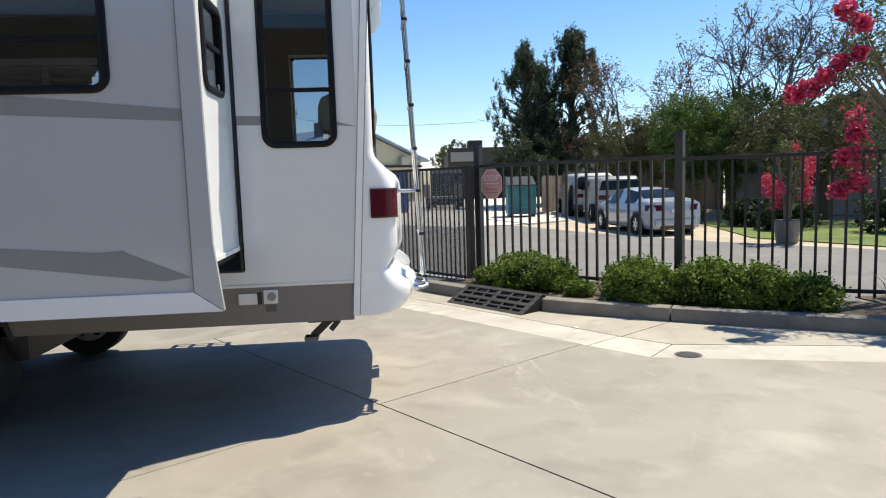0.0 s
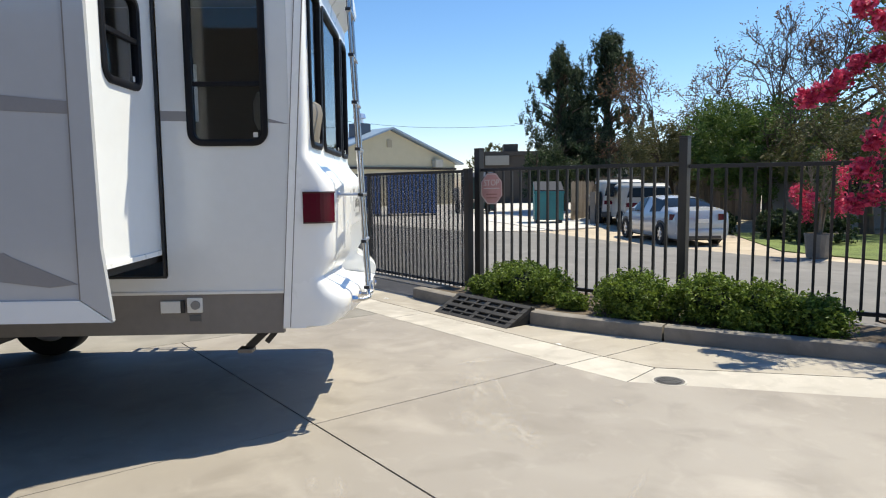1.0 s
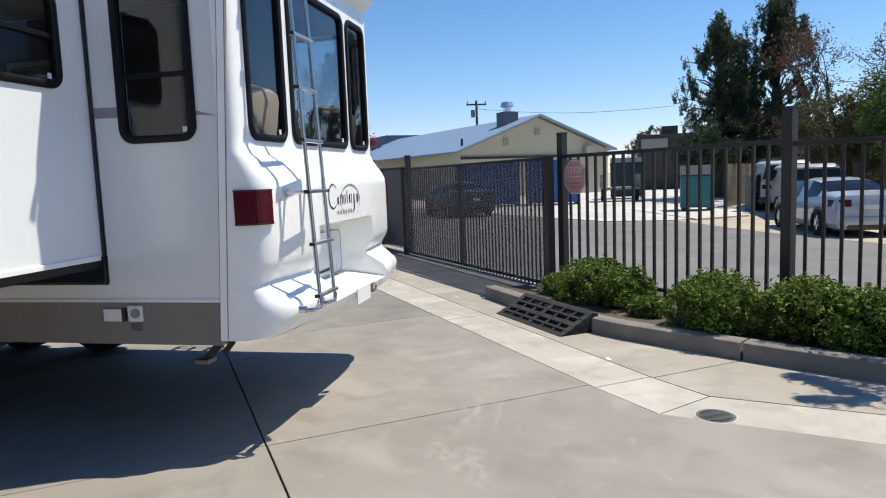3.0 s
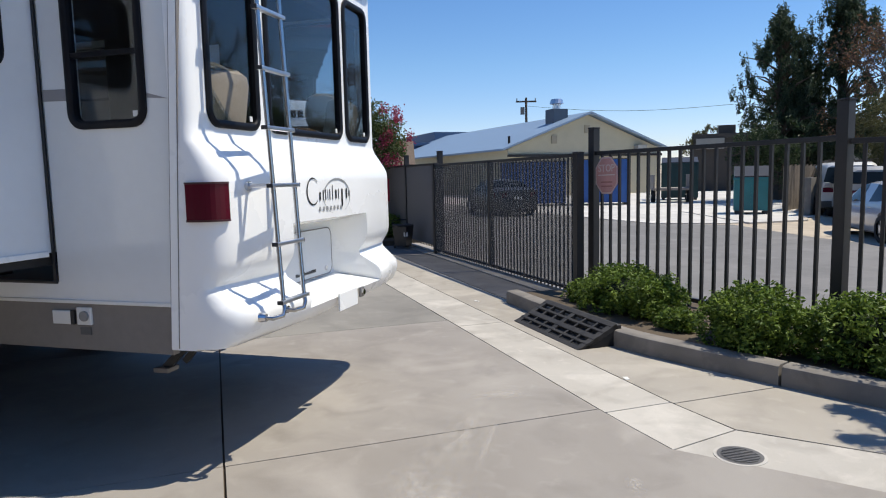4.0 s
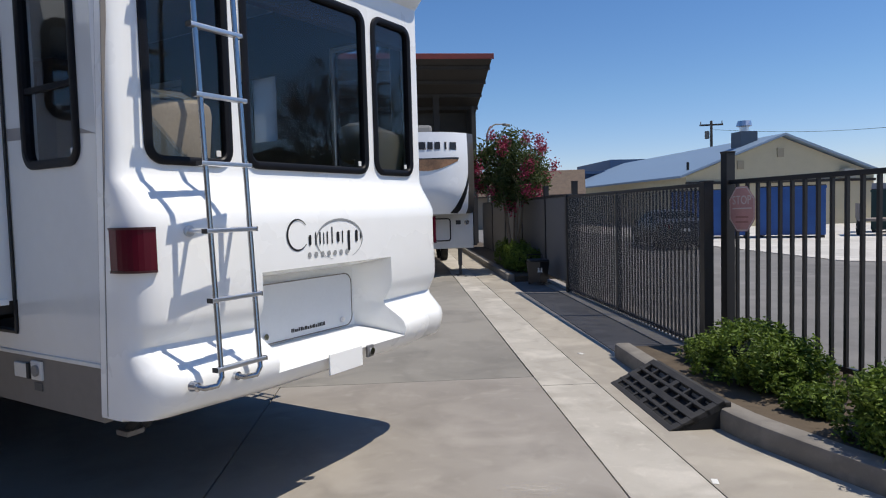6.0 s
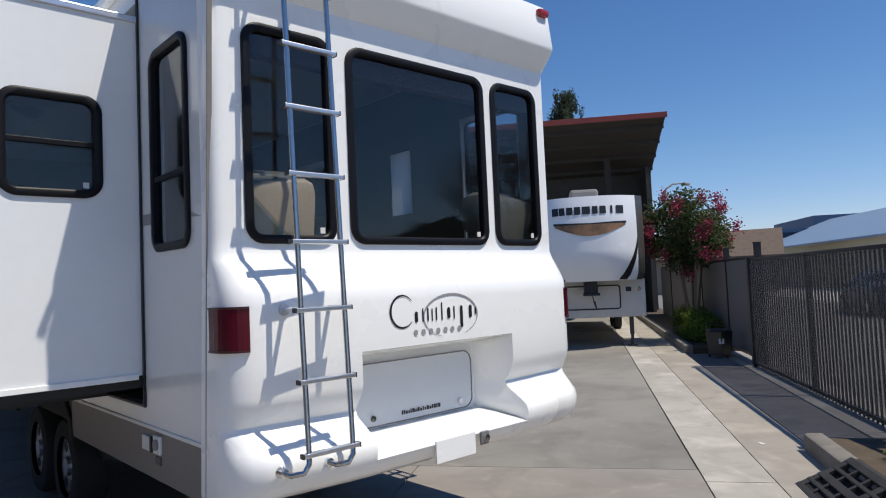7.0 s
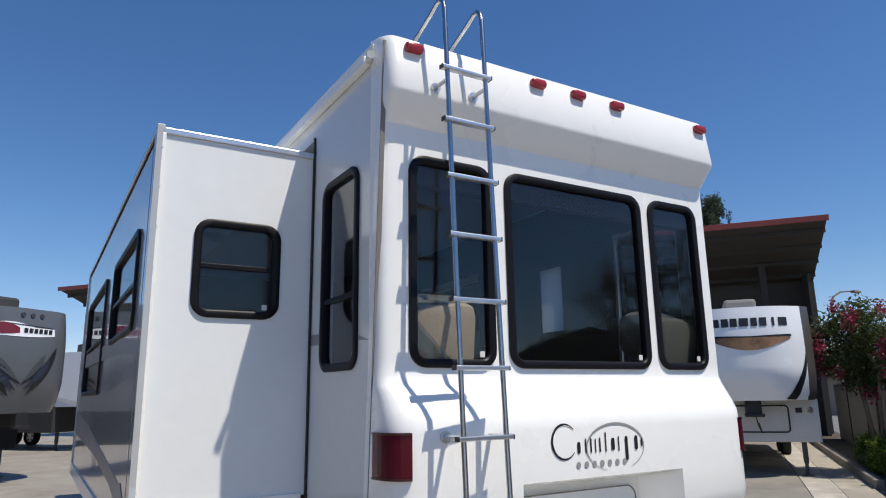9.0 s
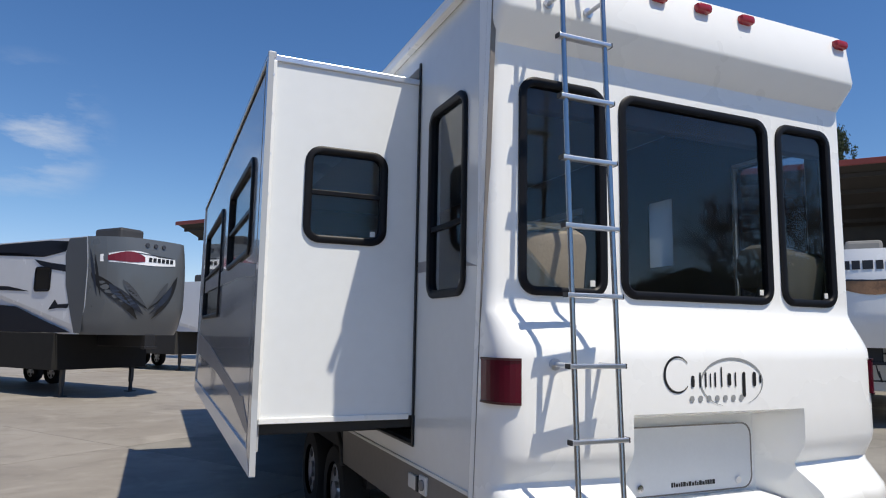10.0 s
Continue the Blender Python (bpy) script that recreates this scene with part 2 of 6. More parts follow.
def tube(bm, pts, r, sides=10):
    """A round bar along pts."""
    pts = [Vector(p) for p in pts]
    rings = []
    side = None
    for i, p in enumerate(pts):
        d = (pts[min(i + 1, len(pts) - 1)] - pts[max(i - 1, 0)]).normalized()
        if side is None:
            side = d.orthogonal().normalized()
        side = (side - d * side.dot(d)).normalized()
        up = d.cross(side)
        rr = r[i] if isinstance(r, (list, tuple)) else r
        rings.append([bm.verts.new(p + (side * math.cos(2 * math.pi * k / sides) + up * math.sin(2 * math.pi * k / sides)) * rr) for k in range(sides)])
    for a, b in zip(rings, rings[1:]):
        for k in range(sides):
            bm.faces.new((a[k], a[(k + 1) % sides], b[(k + 1) % sides], b[k]))
    bm.faces.new(rings[0][::-1])
    bm.faces.new(rings[-1])
    return bm


def prism(bm, outline, depth, m=Matrix()):
    """A flat outline (list of (x, y)) from z = 0 to depth, laid by m."""
    lo = [bm.verts.new(m @ Vector((x, y, 0))) for x, y in outline]
    hi = [bm.verts.new(m @ Vector((x, y, depth))) for x, y in outline]
    bm.faces.new(lo[::-1])
    bm.faces.new(hi)
    for i in range(len(lo)):
        j = (i + 1) % len(lo)
        bm.faces.new((lo[i], lo[j], hi[j], hi[i]))
    return bm


def round_rect(x0, y0, x1, y1, r, n=6):
    out = []
    for cx, cy, a in ((x1 - r, y1 - r, 0), (x0 + r, y1 - r, 90), (x0 + r, y0 + r, 180), (x1 - r, y0 + r, 270)):
        out += [(cx + r * math.cos(radians(a + 90 * k / n)), cy + r * math.sin(radians(a + 90 * k / n))) for k in range(n + 1)]
    return out


def ring(bm, x0, y0, x1, y1, r, w, depth, m=Matrix(), n=6):
    """A rounded rectangular frame of width w and a softly rounded section."""
    loops = []
    for inset, z in ((0, 0), (0, depth * 0.7), (w * 0.22, depth), (w * 0.78, depth), (w, depth * 0.6), (w, -0.03)):
        rr = max(0.008, r - inset)
        loops.append([bm.verts.new(m @ Vector((x, y, z))) for x, y in round_rect(x0 + inset, y0 + inset, x1 - inset, y1 - inset, rr, n)])
    for a, b in zip(loops, loops[1:]):
        for i in range(len(a)):
            j = (i + 1) % len(a)
            bm.faces.new((a[i], a[j], b[j], b[i]))
    return bm


def disc(bm, c, r, axis="z", depth=0.02, sides=24):
    rot = {"z": Matrix(), "x": Matrix.Rotation(radians(90), 4, "Y"), "y": Matrix.Rotation(radians(90), 4, "X")}[axis]
    bmesh.ops.create_cone(bm, cap_ends=True, segments=sides, radius1=r, radius2=r, depth=depth, matrix=Matrix.Translation(c) @ rot)
    return bm


def leaves(name, points, size, mat, parent, label="", squash=1.0, seed=1, droop=0.0, shape=0.45):
    """A crown: a small folded leaf or sprig at every point."""
    rng = np.random.default_rng(seed)
    p = np.asarray(points, float)
    n = len(p)
    a = rng.normal(size=(n, 3))
    a[:, 2] = a[:, 2] * 0.7 - droop
    a /= np.linalg.norm(a, axis=1)[:, None]
    b = np.cross(a, rng.normal(size=(n, 3)))
    b /= np.linalg.norm(b, axis=1)[:, None]
    s = (size * rng.uniform(0.6, 1.35, n))[:, None]
    c = np.cross(a, b) * 0.18
    q = np.stack([p - a * s * 0.5, p + (b * shape + c) * s * 0.55, p + a * s * 0.55, p - (b * shape - c) * s * 0.55], 1).reshape(-1, 3)
    me = bpy.data.meshes.new(name)
    me.from_pydata(q.tolist(), [], np.arange(4 * n).reshape(n, 4).tolist())
    me.materials.append(mat)
    ob = new(name, me)
    ob.parent = parent
    ob["kind"] = "stuff"
    return tagged(ob, label)


def clumps(rng, centre, radii, count, per, spread, hollow=0.55):
    """Points in small clumps spread over and inside an ellipsoid."""
    d = rng.normal(size=(count, 3))
    d /= np.linalg.norm(d, axis=1)[:, None]
    rad = rng.uniform(hollow ** 3, 1, count) ** (1 / 3)
    c = np.asarray(centre) + d * rad[:, None] * np.asarray(radii)
    pts = np.repeat(c, per, 0) + np.clip(rng.normal(size=(count * per, 3)), -1.6, 1.6) * spread
    return pts


ANG = radians(35.5)
UX, VX = Vector((math.cos(ANG), math.sin(ANG))), Vector((math.sin(ANG), -math.cos(ANG)))


def UV(u, v, z=0.0):
    """The yard's own axes: u along the gate, v from the trailer towards the street."""
    p = UX * u + VX * v
    return Vector((p.x, p.y, z))


YARD = Matrix.Rotation(ANG, 4, "Z") @ Matrix.Diagonal((1, -1, 1, 1))

# ---- ground ----
bm = bmesh.new()
for a, b, c, d in (((-900, -900), (900, -900), (900, 900), (-900, 900)),):
    bm.faces.new([bm.verts.new((x, y, -0.03)) for x, y in (a, b, c, d)])
solid("ground", bm, DIRT, "dry bare earth reaching the horizon", kind="structure")


def slab(name, outline, z0, z1, mat, label, kind="structure", parent=None):
    bm = bmesh.new()
    prism(bm, outline, z1 - z0, Matrix.Translation((0, 0, z0)))
    bmesh.ops.recalc_face_normals(bm, faces=bm.faces)
    ob = new(name, mesh(name, bm, mat))
    ob.parent = parent
    return tagged(ob, label, kind=kind if parent is None else "")


def yard_outline(pts):
    return [tuple(UV(u, v).xy) for u, v in pts]


slab("road", yard_outline([(-60, 6.3), (-6, 6.3), (0.63, 5.4), (3.9, 4.78), (90, 4.78), (90, 12.6), (13.5, 12.6), (11.8, 14.2), (8.0, 13.0), (3.9, 12.3), (-60, 12.3)]), -0.20, -0.012, ASPHALT, "worn grey asphalt street behind the fence")
slab("pavement", yard_outline([(13.6, 12.7), (90, 12.7), (90, 45), (17, 45), (12.2, 14.4)]), -0.15, 0.0, PALE, "pale concrete yard across the street")

# the lot: one bed, and the slabs on it with open joints
slab("pavement", yard_outline([(-60, -60), (60, -60), (60, 4.75), (-60, 4.75)]), -0.2, -0.02, SOIL, "dark joint bed under the concrete lot")
floor = thing("pavement", "sunlit beige concrete lot in large square slabs", "", kind="structure")
GAP, FINE = 0.006, 0.003
US = [0.155 + 3.65 * k for k in range(-6, 1)] + [3.15]
VS = [2.43, 0.072, -3.6, -7.3, -11.0, -14.7, -18.4, -22.1]
for u0, u1 in zip(US, US[1:]):
    for v1, v0 in zip(VS, VS[1:]):
        if v1 == 2.43 and u1 <= 0.2:
            continue
        slab("slab", yard_outline([(u0 + FINE, v0 + GAP), (u1 - FINE, v0 + GAP), (u1 - FINE, v1 - GAP), (u0 + FINE, v1 - GAP)]), -0.018, 0.0, CONC, "", parent=floor)
slab("slab", yard_outline([(0.149, 0.08), (0.149, 2.424), (-0.55, 2.45), (-2.05, 3.60), (-6, 4.9), (-21, 4.9), (-21, 0.08)]), -0.018, 0.0, CONC, "", parent=floor)
slab("slab", yard_outline([(3.155, -7.29), (200, -7.29), (200, 2.42), (3.155, 2.42)]), -0.018, 0.0, GREYLOT, "stained grey pavement beside the gutter", parent=floor)
for o in ([(3.155, -22.0), (200, -22.0), (200, -7.30), (3.155, -7.30)], [(-60, -60), (200, -60), (200, -22.11), (-60, -22.11)], [(-60, -22.09), (-21.75, -22.09), (-21.75, 4.9), (-60, 4.9)]):
    slab("slab", yard_outline(o), -0.018, 0.0, CONC, "", parent=floor)
gutter = thing("pavement", "paler cast concrete drainage gutter strip across the lot", "", kind="structure")
for o in ([(0.09, 2.437), (2.83, 2.437), (2.83, 2.94), (0.09, 2.94)], [(2.84, 2.437), (14.6, 2.437), (14.6, 2.94), (2.84, 2.94)], [(14.61, 2.437), (40, 2.437), (40, 2.94), (14.61, 2.94)], [(0.08, 2.437), (0.08, 2.94), (-0.46, 2.98), (-0.56, 2.462)], [(-0.57, 2.465), (-0.47, 2.985), (-1.9, 4.18), (-6, 5.4), (-6, 4.91), (-2.05, 3.61)]):
    slab("slab", yard_outline(o), -0.018, -0.002, CONCNEW, "", parent=gutter)
apron = thing("pavement", "beige concrete apron between gutter and kerb", "", kind="structure")
for o in ([(0.06, 2.948), (60, 2.948), (60, 3.50), (3.82, 3.50), (1.48, 3.45), (0.06, 3.88)], [(0.048, 2.948), (0.048, 3.88), (-1.67, 4.6), (-6, 5.75), (-6, 5.41), (-1.9, 4.19), (-0.46, 2.99)]):
    slab("slab", yard_outline(o), -0.018, 0.0, APRON, "", parent=apron)
TRACK = paving("track_asphalt", (0.17, 0.16, 0.15), (0.11, 0.105, 0.10), 0.9)
slab("pavement", yard_outline([(3.83, 3.51), (11.2, 3.51), (11.2, 4.12), (3.83, 4.12)]), -0.019, 0.003, TRACK, "grey asphalt strip beside the sliding gate")
slab("pavement", yard_outline([(3.6, 4.125), (11.4, 4.125), (11.4, 4.775), (3.6, 4.775)]), -0.019, 0.02, CONC, "concrete sill under the gate track")
slab("pavement", yard_outline([(11.41, 3.66), (60, 3.66), (60, 4.775), (11.41, 4.775)]), -0.019, 0.10, SOIL, "brown planting soil along the far fence")
slab("pavement", yard_outline([(3.8, 3.58), (1.5, 3.60), (0.1, 4.03), (-1.62, 4.74), (-6, 5.86), (-6, 6.29), (0.63, 5.39), (3.58, 4.77), (3.58, 4.1), (3.8, 4.1)]), -0.019, 0.11, SOIL, "brown planting soil behind the kerb")

# unseen wall, added to cut low sky light reaching the trailer's side
solid("west_sky_block", box((-15.3, -14.0, 0.0), (-15.0, 34.0, 6.0)), surface("sky_block_brown", (0.16, 0.14, 0.12), 0.9, vary=0.2, scale=1.5, fine=20, bump=0.05), "added unseen brown wall that cuts sky light from the west", kind="structure")

# drain in the gutter
drain = thing("drain_cover", "round grey cast-iron drain grate set in the gutter", "drain", Matrix.Translation(UV(-0.765, 2.74, 0.0)) @ Matrix.Diagonal((0.80, 0.80, 1, 1)))
bm = bmesh.new()
bmesh.ops.create_circle(bm, segments=32, radius=0.15, cap_ends=False)
inner = bmesh.ops.extrude_edge_only(bm, edges=bm.edges[:])
for v in [g for g in inner["geom"] if isinstance(g, bmesh.types.BMVert)]:
    v.co *= 0.84
    v.co.z = -0.001
part("collar", disc(bmesh.new(), (0, 0, -0.0015), 0.172, depth=0.005, sides=36), surface("fresh_mortar", (0.46, 0.435, 0.39), 0.9, vary=0.15), drain, "pale mortar collar")
bm.transform(Matrix.Translation((0, 0, 0.003)))
part("rim", bm, surface("cast_iron", (0.13, 0.125, 0.12), 0.6, metal=0.3, vary=0.3), drain)
part("grate", disc(bmesh.new(), (0, 0, -0.0015), 0.127, depth=0.010, sides=32), surface("grate_plate", (0.09, 0.088, 0.085), 0.6, metal=0.2, vary=0.3), drain)
for k in range(-4, 5):
    w = math.sqrt(max(0, 0.12 ** 2 - (k * 0.027) ** 2))
    part("grate_bar", box((k * 0.027 - 0.007, -w, 0.0), (k * 0.027 + 0.007, w, 0.0075)), MATS["cast_iron"], drain)


def smooth_path(pts, n=8):
    out = []
    for i in range(len(pts) - 1):
        p0, p1, p2, p3 = (Vector(pts[max(i - 1, 0)]), Vector(pts[i]), Vector(pts[i + 1]), Vector(pts[min(i + 2, len(pts) - 1)]))
        for k in range(n):
            t = k / n
            out.append(0.5 * ((2 * p1) + (p2 - p0) * t + (2 * p0 - 5 * p1 + 4 * p2 - p3) * t * t + (3 * p1 - p0 - 3 * p2 + p3) * t ** 3))
    return out + [Vector(pts[-1])]


def kerb_run(pts, parent):
    """One cast length of kerb: front line pts, rounded top edge."""
    prof = [(0, -0.018), (0.0, 0.115), (0.008, 0.14), (0.03, 0.152), (0.15, 0.152), (0.152, -0.018)]
    bm = bmesh.new()
    rows = []
    for i, p in enumerate(pts):
        d = (pts[min(i + 1, len(pts) - 1)] - pts[max(i - 1, 0)]).normalized()
        n = Vector((-d.y, d.x))
        if n.dot(VX) < 0:
            n = -n
        rows.append([bm.verts.new((p.x + n.x * a, p.y + n.y * a, z)) for a, z in prof])
    for a, b in zip(rows, rows[1:]):
        for k in range(len(prof) - 1):
            bm.faces.new((a[k], a[k + 1], b[k + 1], b[k]))
    bm.faces.new(rows[0])
    bm.faces.new(rows[-1][::-1])
    bmesh.ops.recalc_face_normals(bm, faces=bm.faces)
    return part("kerbstone", bm, KERB, parent, smooth=True)


kerb = thing("kerb", "low grey concrete kerb in front of the shrubs", "kerb", kind="structure")
line = smooth_path([UV(*q).xy for q in ((3.80, 3.42), (2.6, 3.40), (1.48, 3.43), (0.75, 3.62), (0.075, 3.86))])
kerb_run(line, kerb)
line = smooth_path([UV(*q).xy for q in ((0.055, 3.87), (-0.8, 4.2), (-1.67, 4.58), (-3.5, 5.2), (-6, 5.75))])
kerb_run(line, kerb)
far_kerb = thing("kerb", "low grey concrete kerb beside the far planting bed", "kerb", kind="structure")
for a, b in ((11.4, 15.0), (15.01, 20), (20.01, 30)):
    kerb_run([UV(a, 3.5).xy, UV(b, 3.5).xy], far_kerb)

# ---- rubber kerb ramp ----
ramp = thing("kerb_ramp", "black moulded rubber kerb ramp with a grid of slots", "ramp", Matrix.Translation(UV(1.50, 3.06, 0)) @ YARD)
L, D, Hh = 1.32, 0.40, 0.20
sl = math.hypot(D, Hh)
tilt = Matrix.Rotation(math.atan2(Hh, D), 4, "X")
# rubber body made darker than the bars to paint shade into the slots
bm = bmesh.new()
prism(bm, [(0.02, 0.0), (D, 0.0), (D, Hh - 0.055)], L, Matrix(((0, 0, 1, 0), (1, 0, 0, 0), (0, 1, 0, 0), (0, 0, 0, 1))))
bmesh.ops.recalc_face_normals(bm, faces=bm.faces)
part("body", bm, surface("slot_shade_rubber", (0.012, 0.012, 0.012), 0.9), ramp)
for y, w in ((0.0, 0.045), (0.095, 0.03), (0.175, 0.06), (0.29, 0.03), (sl - 0.06, 0.06)):
    bm = box((0, y, -0.05), (L, y + w, 0.004), 0.005)
    bm.transform(tilt)
    part("long_bar", bm, RAMPRUB, ramp)
for k in range(7):
    x = k * (L - 0.05) / 6
    w = 0.075 if k in (0, 6) else (0.07 if k == 3 else 0.03)
    x = min(x, L - w)
    bm = box((x, 0.0, -0.05), (x + w, sl, 0.0), 0.004)
    bm.transform(tilt)
    part("cross_bar", bm, RAMPRUB, ramp)
bm = bmesh.new()
cuboid(bm, (0, D - 0.01, 0.0), (L, D + 0.05, Hh - 0.01), 0.008)
part("back_edge", bm, RAMPRUB, ramp)

# ---- fence, gate ----


def frame_to(a, b):
    """Axes with x from a to b on the ground."""
    d = (Vector(b) - Vector(a))
    return Matrix.Translation((*Vector(a), 0)) @ Matrix.Rotation(math.atan2(d.y, d.x), 4, "Z"), d.length


def post(parent, x, h, w=0.1, z0=0.0):
    bm = box((x - w / 2, -w / 2, z0), (x + w / 2, w / 2, h), 0.004)
    ob = part("post", bm, STEEL, parent)
    cap = bmesh.new()
    cuboid(cap, (x - w / 2 - 0.006, -w / 2 - 0.006, h), (x + w / 2 + 0.006, w / 2 + 0.006, h + 0.018), 0.006)
    c = part("post_cap", cap, STEEL, ob)
    return ob


def fence_panel(a, b, label, spacing=0.1175, top=1.83, low=0.16, posts=((0, 2.10), (1, 2.10)), w=0.019, sheet=None, name="fence"):
    m, n = frame_to(a, b)
    f = thing(name, label, "gate" if "gate" in name else "fence", m, "steel fence")
    for s, h in posts:
        post(f, s * n, h)
    for z in (top - 0.045, low):
        part("rail", box((0.04, -0.02, z), (n - 0.04, 0.02, z + 0.045), 0.003), STEEL, f)
    me = mesh("picket", box((-w / 2, -w / 2, low - 0.05), (w / 2, w / 2, top - 0.01)), STEEL)
    for k in range(1, int(n / spacing) + 1):
        x = k * spacing
        if x > n - 0.07:
            break
        p = new("picket", me)
        p.parent = f
        p.location = (x, 0, 0)
    if sheet:
        part("screen", box((0.05, 0.024, low), (n - 0.05, 0.026, top - 0.05)), sheet, f, "dark perforated metal privacy sheet")
    return f


P1, P2 = Vector((5.77, -1.575)), Vector((3.50, -3.77))
step = P2 - P1
fence_panel(P1, P2, "black steel picket fence behind the green shrubs", 0.155, 1.82, posts=((0, 2.10), (1, 2.10)), w=0.029)
bend = Vector((math.cos(radians(240)), math.sin(radians(240)))) * 3.2
fence_panel(P2, P2 + bend, "black steel picket fence running on along the street", 0.15, 1.79, posts=((1, 2.08),), w=0.029)
fence_panel(P2 + bend, P2 + 2 * bend, "black steel picket fence running on along the street", 0.15, 1.77, posts=((1, 2.08),), w=0.029)
G0, G1 = UV(3.66, 4.38).xy, UV(9.15, 4.28).xy
gate = fence_panel(G0, G1, "closed black steel sliding gate backed with dark mesh", 0.105, 1.80, 0.07, ((0.012, 1.80), (0.988, 1.80)), sheet=SCREEN, name="sliding_gate")
m, n = frame_to(G0, G1)
part("mid_stile", box((n * 0.5 - 0.03, -0.03, 0.08), (n * 0.5 + 0.03, 0.03, 1.78), 0.003), STEEL, gate)
for s in (0.06, 0.94):
    part("roller", disc(bmesh.new(), (n * s, 0, 0.065), 0.045, "y", 0.03), ALU, gate)
track = thing("gate_track", "thin steel rail for the gate on the concrete sill", "rail", m)
part("rail", box((-0.2, -0.012, 0.02), (n + 2.0, 0.012, 0.042)), surface("worn_steel", (0.35, 0.34, 0.33), 0.4, metal=0.8), track)
for a, b in ((9.25, 11.7), (11.7, 14.6), (14.6, 17.5), (17.5, 20.4), (20.4, 23.3)):
    fence_panel(UV(a, 4.45).xy, UV(b, 4.45).xy, "black steel fence panel backed with dark mesh", 0.115, 1.84, 0.12, ((0, 2.05),), sheet=DENSE)

# stop sign on the pickets beside the gate post
d = step.normalized()
sp = P1 + d * 0.27
back = Vector((-0.674, 0.738))
sm = Matrix.Translation((sp.x + back.x * 0.03, sp.y + back.y * 0.03, 1.52)) @ Matrix(((d.x, 0, back.x, 0), (d.y, 0, back.y, 0), (0, 1, 0, 0), (0, 0, 0, 1)))
sign = thing("stop_sign", "sun-faded pink octagonal stop sign hung on the fence", "sign", sm)
oct_ = [(-0.085, -0.225), (0.085, -0.225), (0.2, -0.10), (0.2, 0.10), (0.085, 0.225), (-0.085, 0.225), (-0.2, 0.10), (-0.2, -0.10)]
part("plate", prism(bmesh.new(), oct_, 0.003), surface("faded_red", (0.60, 0.31, 0.28), 0.6, vary=0.15, scale=6), sign)
bm = bmesh.new()
for i in range(8):
    a, b = Vector(oct_[i]), Vector(oct_[(i + 1) % 8])
    bm.faces.new([bm.verts.new((p.x, p.y, 0.0045)) for p in (a * 0.97, b * 0.97, b * 0.92, a * 0.92)])
part("border", bm, surface("faded_white", (0.72, 0.62, 0.57), 0.6), sign)


def lettering(name, text, size, mat, parent, m, depth=0.001):
    cu = bpy.data.curves.new(name, "FONT")
    cu.body, cu.size, cu.align_x, cu.align_y, cu.extrude, cu.resolution_u = text, size, "CENTER", "CENTER", depth, 3
    tmp = bpy.data.objects.new("tmp", cu)
    scene.collection.objects.link(tmp)
    me = bpy.data.meshes.new_from_object(tmp.evaluated_get(bpy.context.evaluated_depsgraph_get()))
    bpy.data.objects.remove(tmp)
    me.materials.clear()
    me.materials.append(mat)
    ob = new(name, me)
    ob.parent, ob.matrix_basis = parent, m
    return ob


lettering("lettering", "STOP", 0.125, MATS["faded_white"], sign, Matrix.Translation((0, 0.085, 0.0045)))
part("line_bar", box((-0.15, 0.0, 0.003), (0.15, 0.012, 0.0045)), MATS["faded_white"], sign)
for w in (-0.09, -0.14):
    part("line_bar", box((-0.1, w, 0.003), (0.1, w + 0.018, 0.0045)), surface("sign_smudge", (0.40, 0.17, 0.15), 0.6), sign)

# ---- shrubs in the bed ----
SHRUB = leafy("shrub_leaves", (0.04, 0.075, 0.012), (0.22, 0.31, 0.05))


def shrub(pos, r, h, seed, label, mat=SHRUB, count=420, size=0.047, z0=0.10, flat=1.0, turn=0.0):
    rng = np.random.default_rng(seed)
    s = thing("shrub", label, "shrub", Matrix.Translation((pos.x, pos.y, z0)) @ Matrix.Rotation(turn, 4, "Z"), "shrubs")
    # near-black core paints the deep shade between the leaves
    bm = bmesh.new()
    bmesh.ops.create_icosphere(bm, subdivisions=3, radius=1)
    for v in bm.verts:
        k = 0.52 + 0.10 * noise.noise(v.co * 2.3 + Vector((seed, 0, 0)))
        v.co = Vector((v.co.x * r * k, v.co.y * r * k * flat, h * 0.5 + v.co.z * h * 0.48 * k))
    part("shade_core", bm, surface("shade_leaf", (0.008, 0.016, 0.005), 0.9, vary=0.3, fine=40, bump=0.1), s, "near-black core for the shade inside the shrub", smooth=True)
    pts = []
    for k in range(13):
        a = k * 2.4 + rng.uniform(-0.4, 0.4)
        q = 0.66 * math.sqrt((k + 0.3) / 13)
        dome = math.sqrt(1 - q * q)
        pts.append(clumps(rng, (math.cos(a) * r * q, math.sin(a) * r * q, h * (0.62 * dome - 0.10) * rng.uniform(0.85, 1.08)), (r * 0.42, r * 0.42, h * 0.42), count // 9, 16, 0.033, 0.75))
    p = np.concatenate(pts)
    p[:, 1] *= flat
    p = p[p[:, 2] > 0.02]
    leaves("foliage", p, size, mat, s, "glossy small green leaves", seed=seed)
    return s


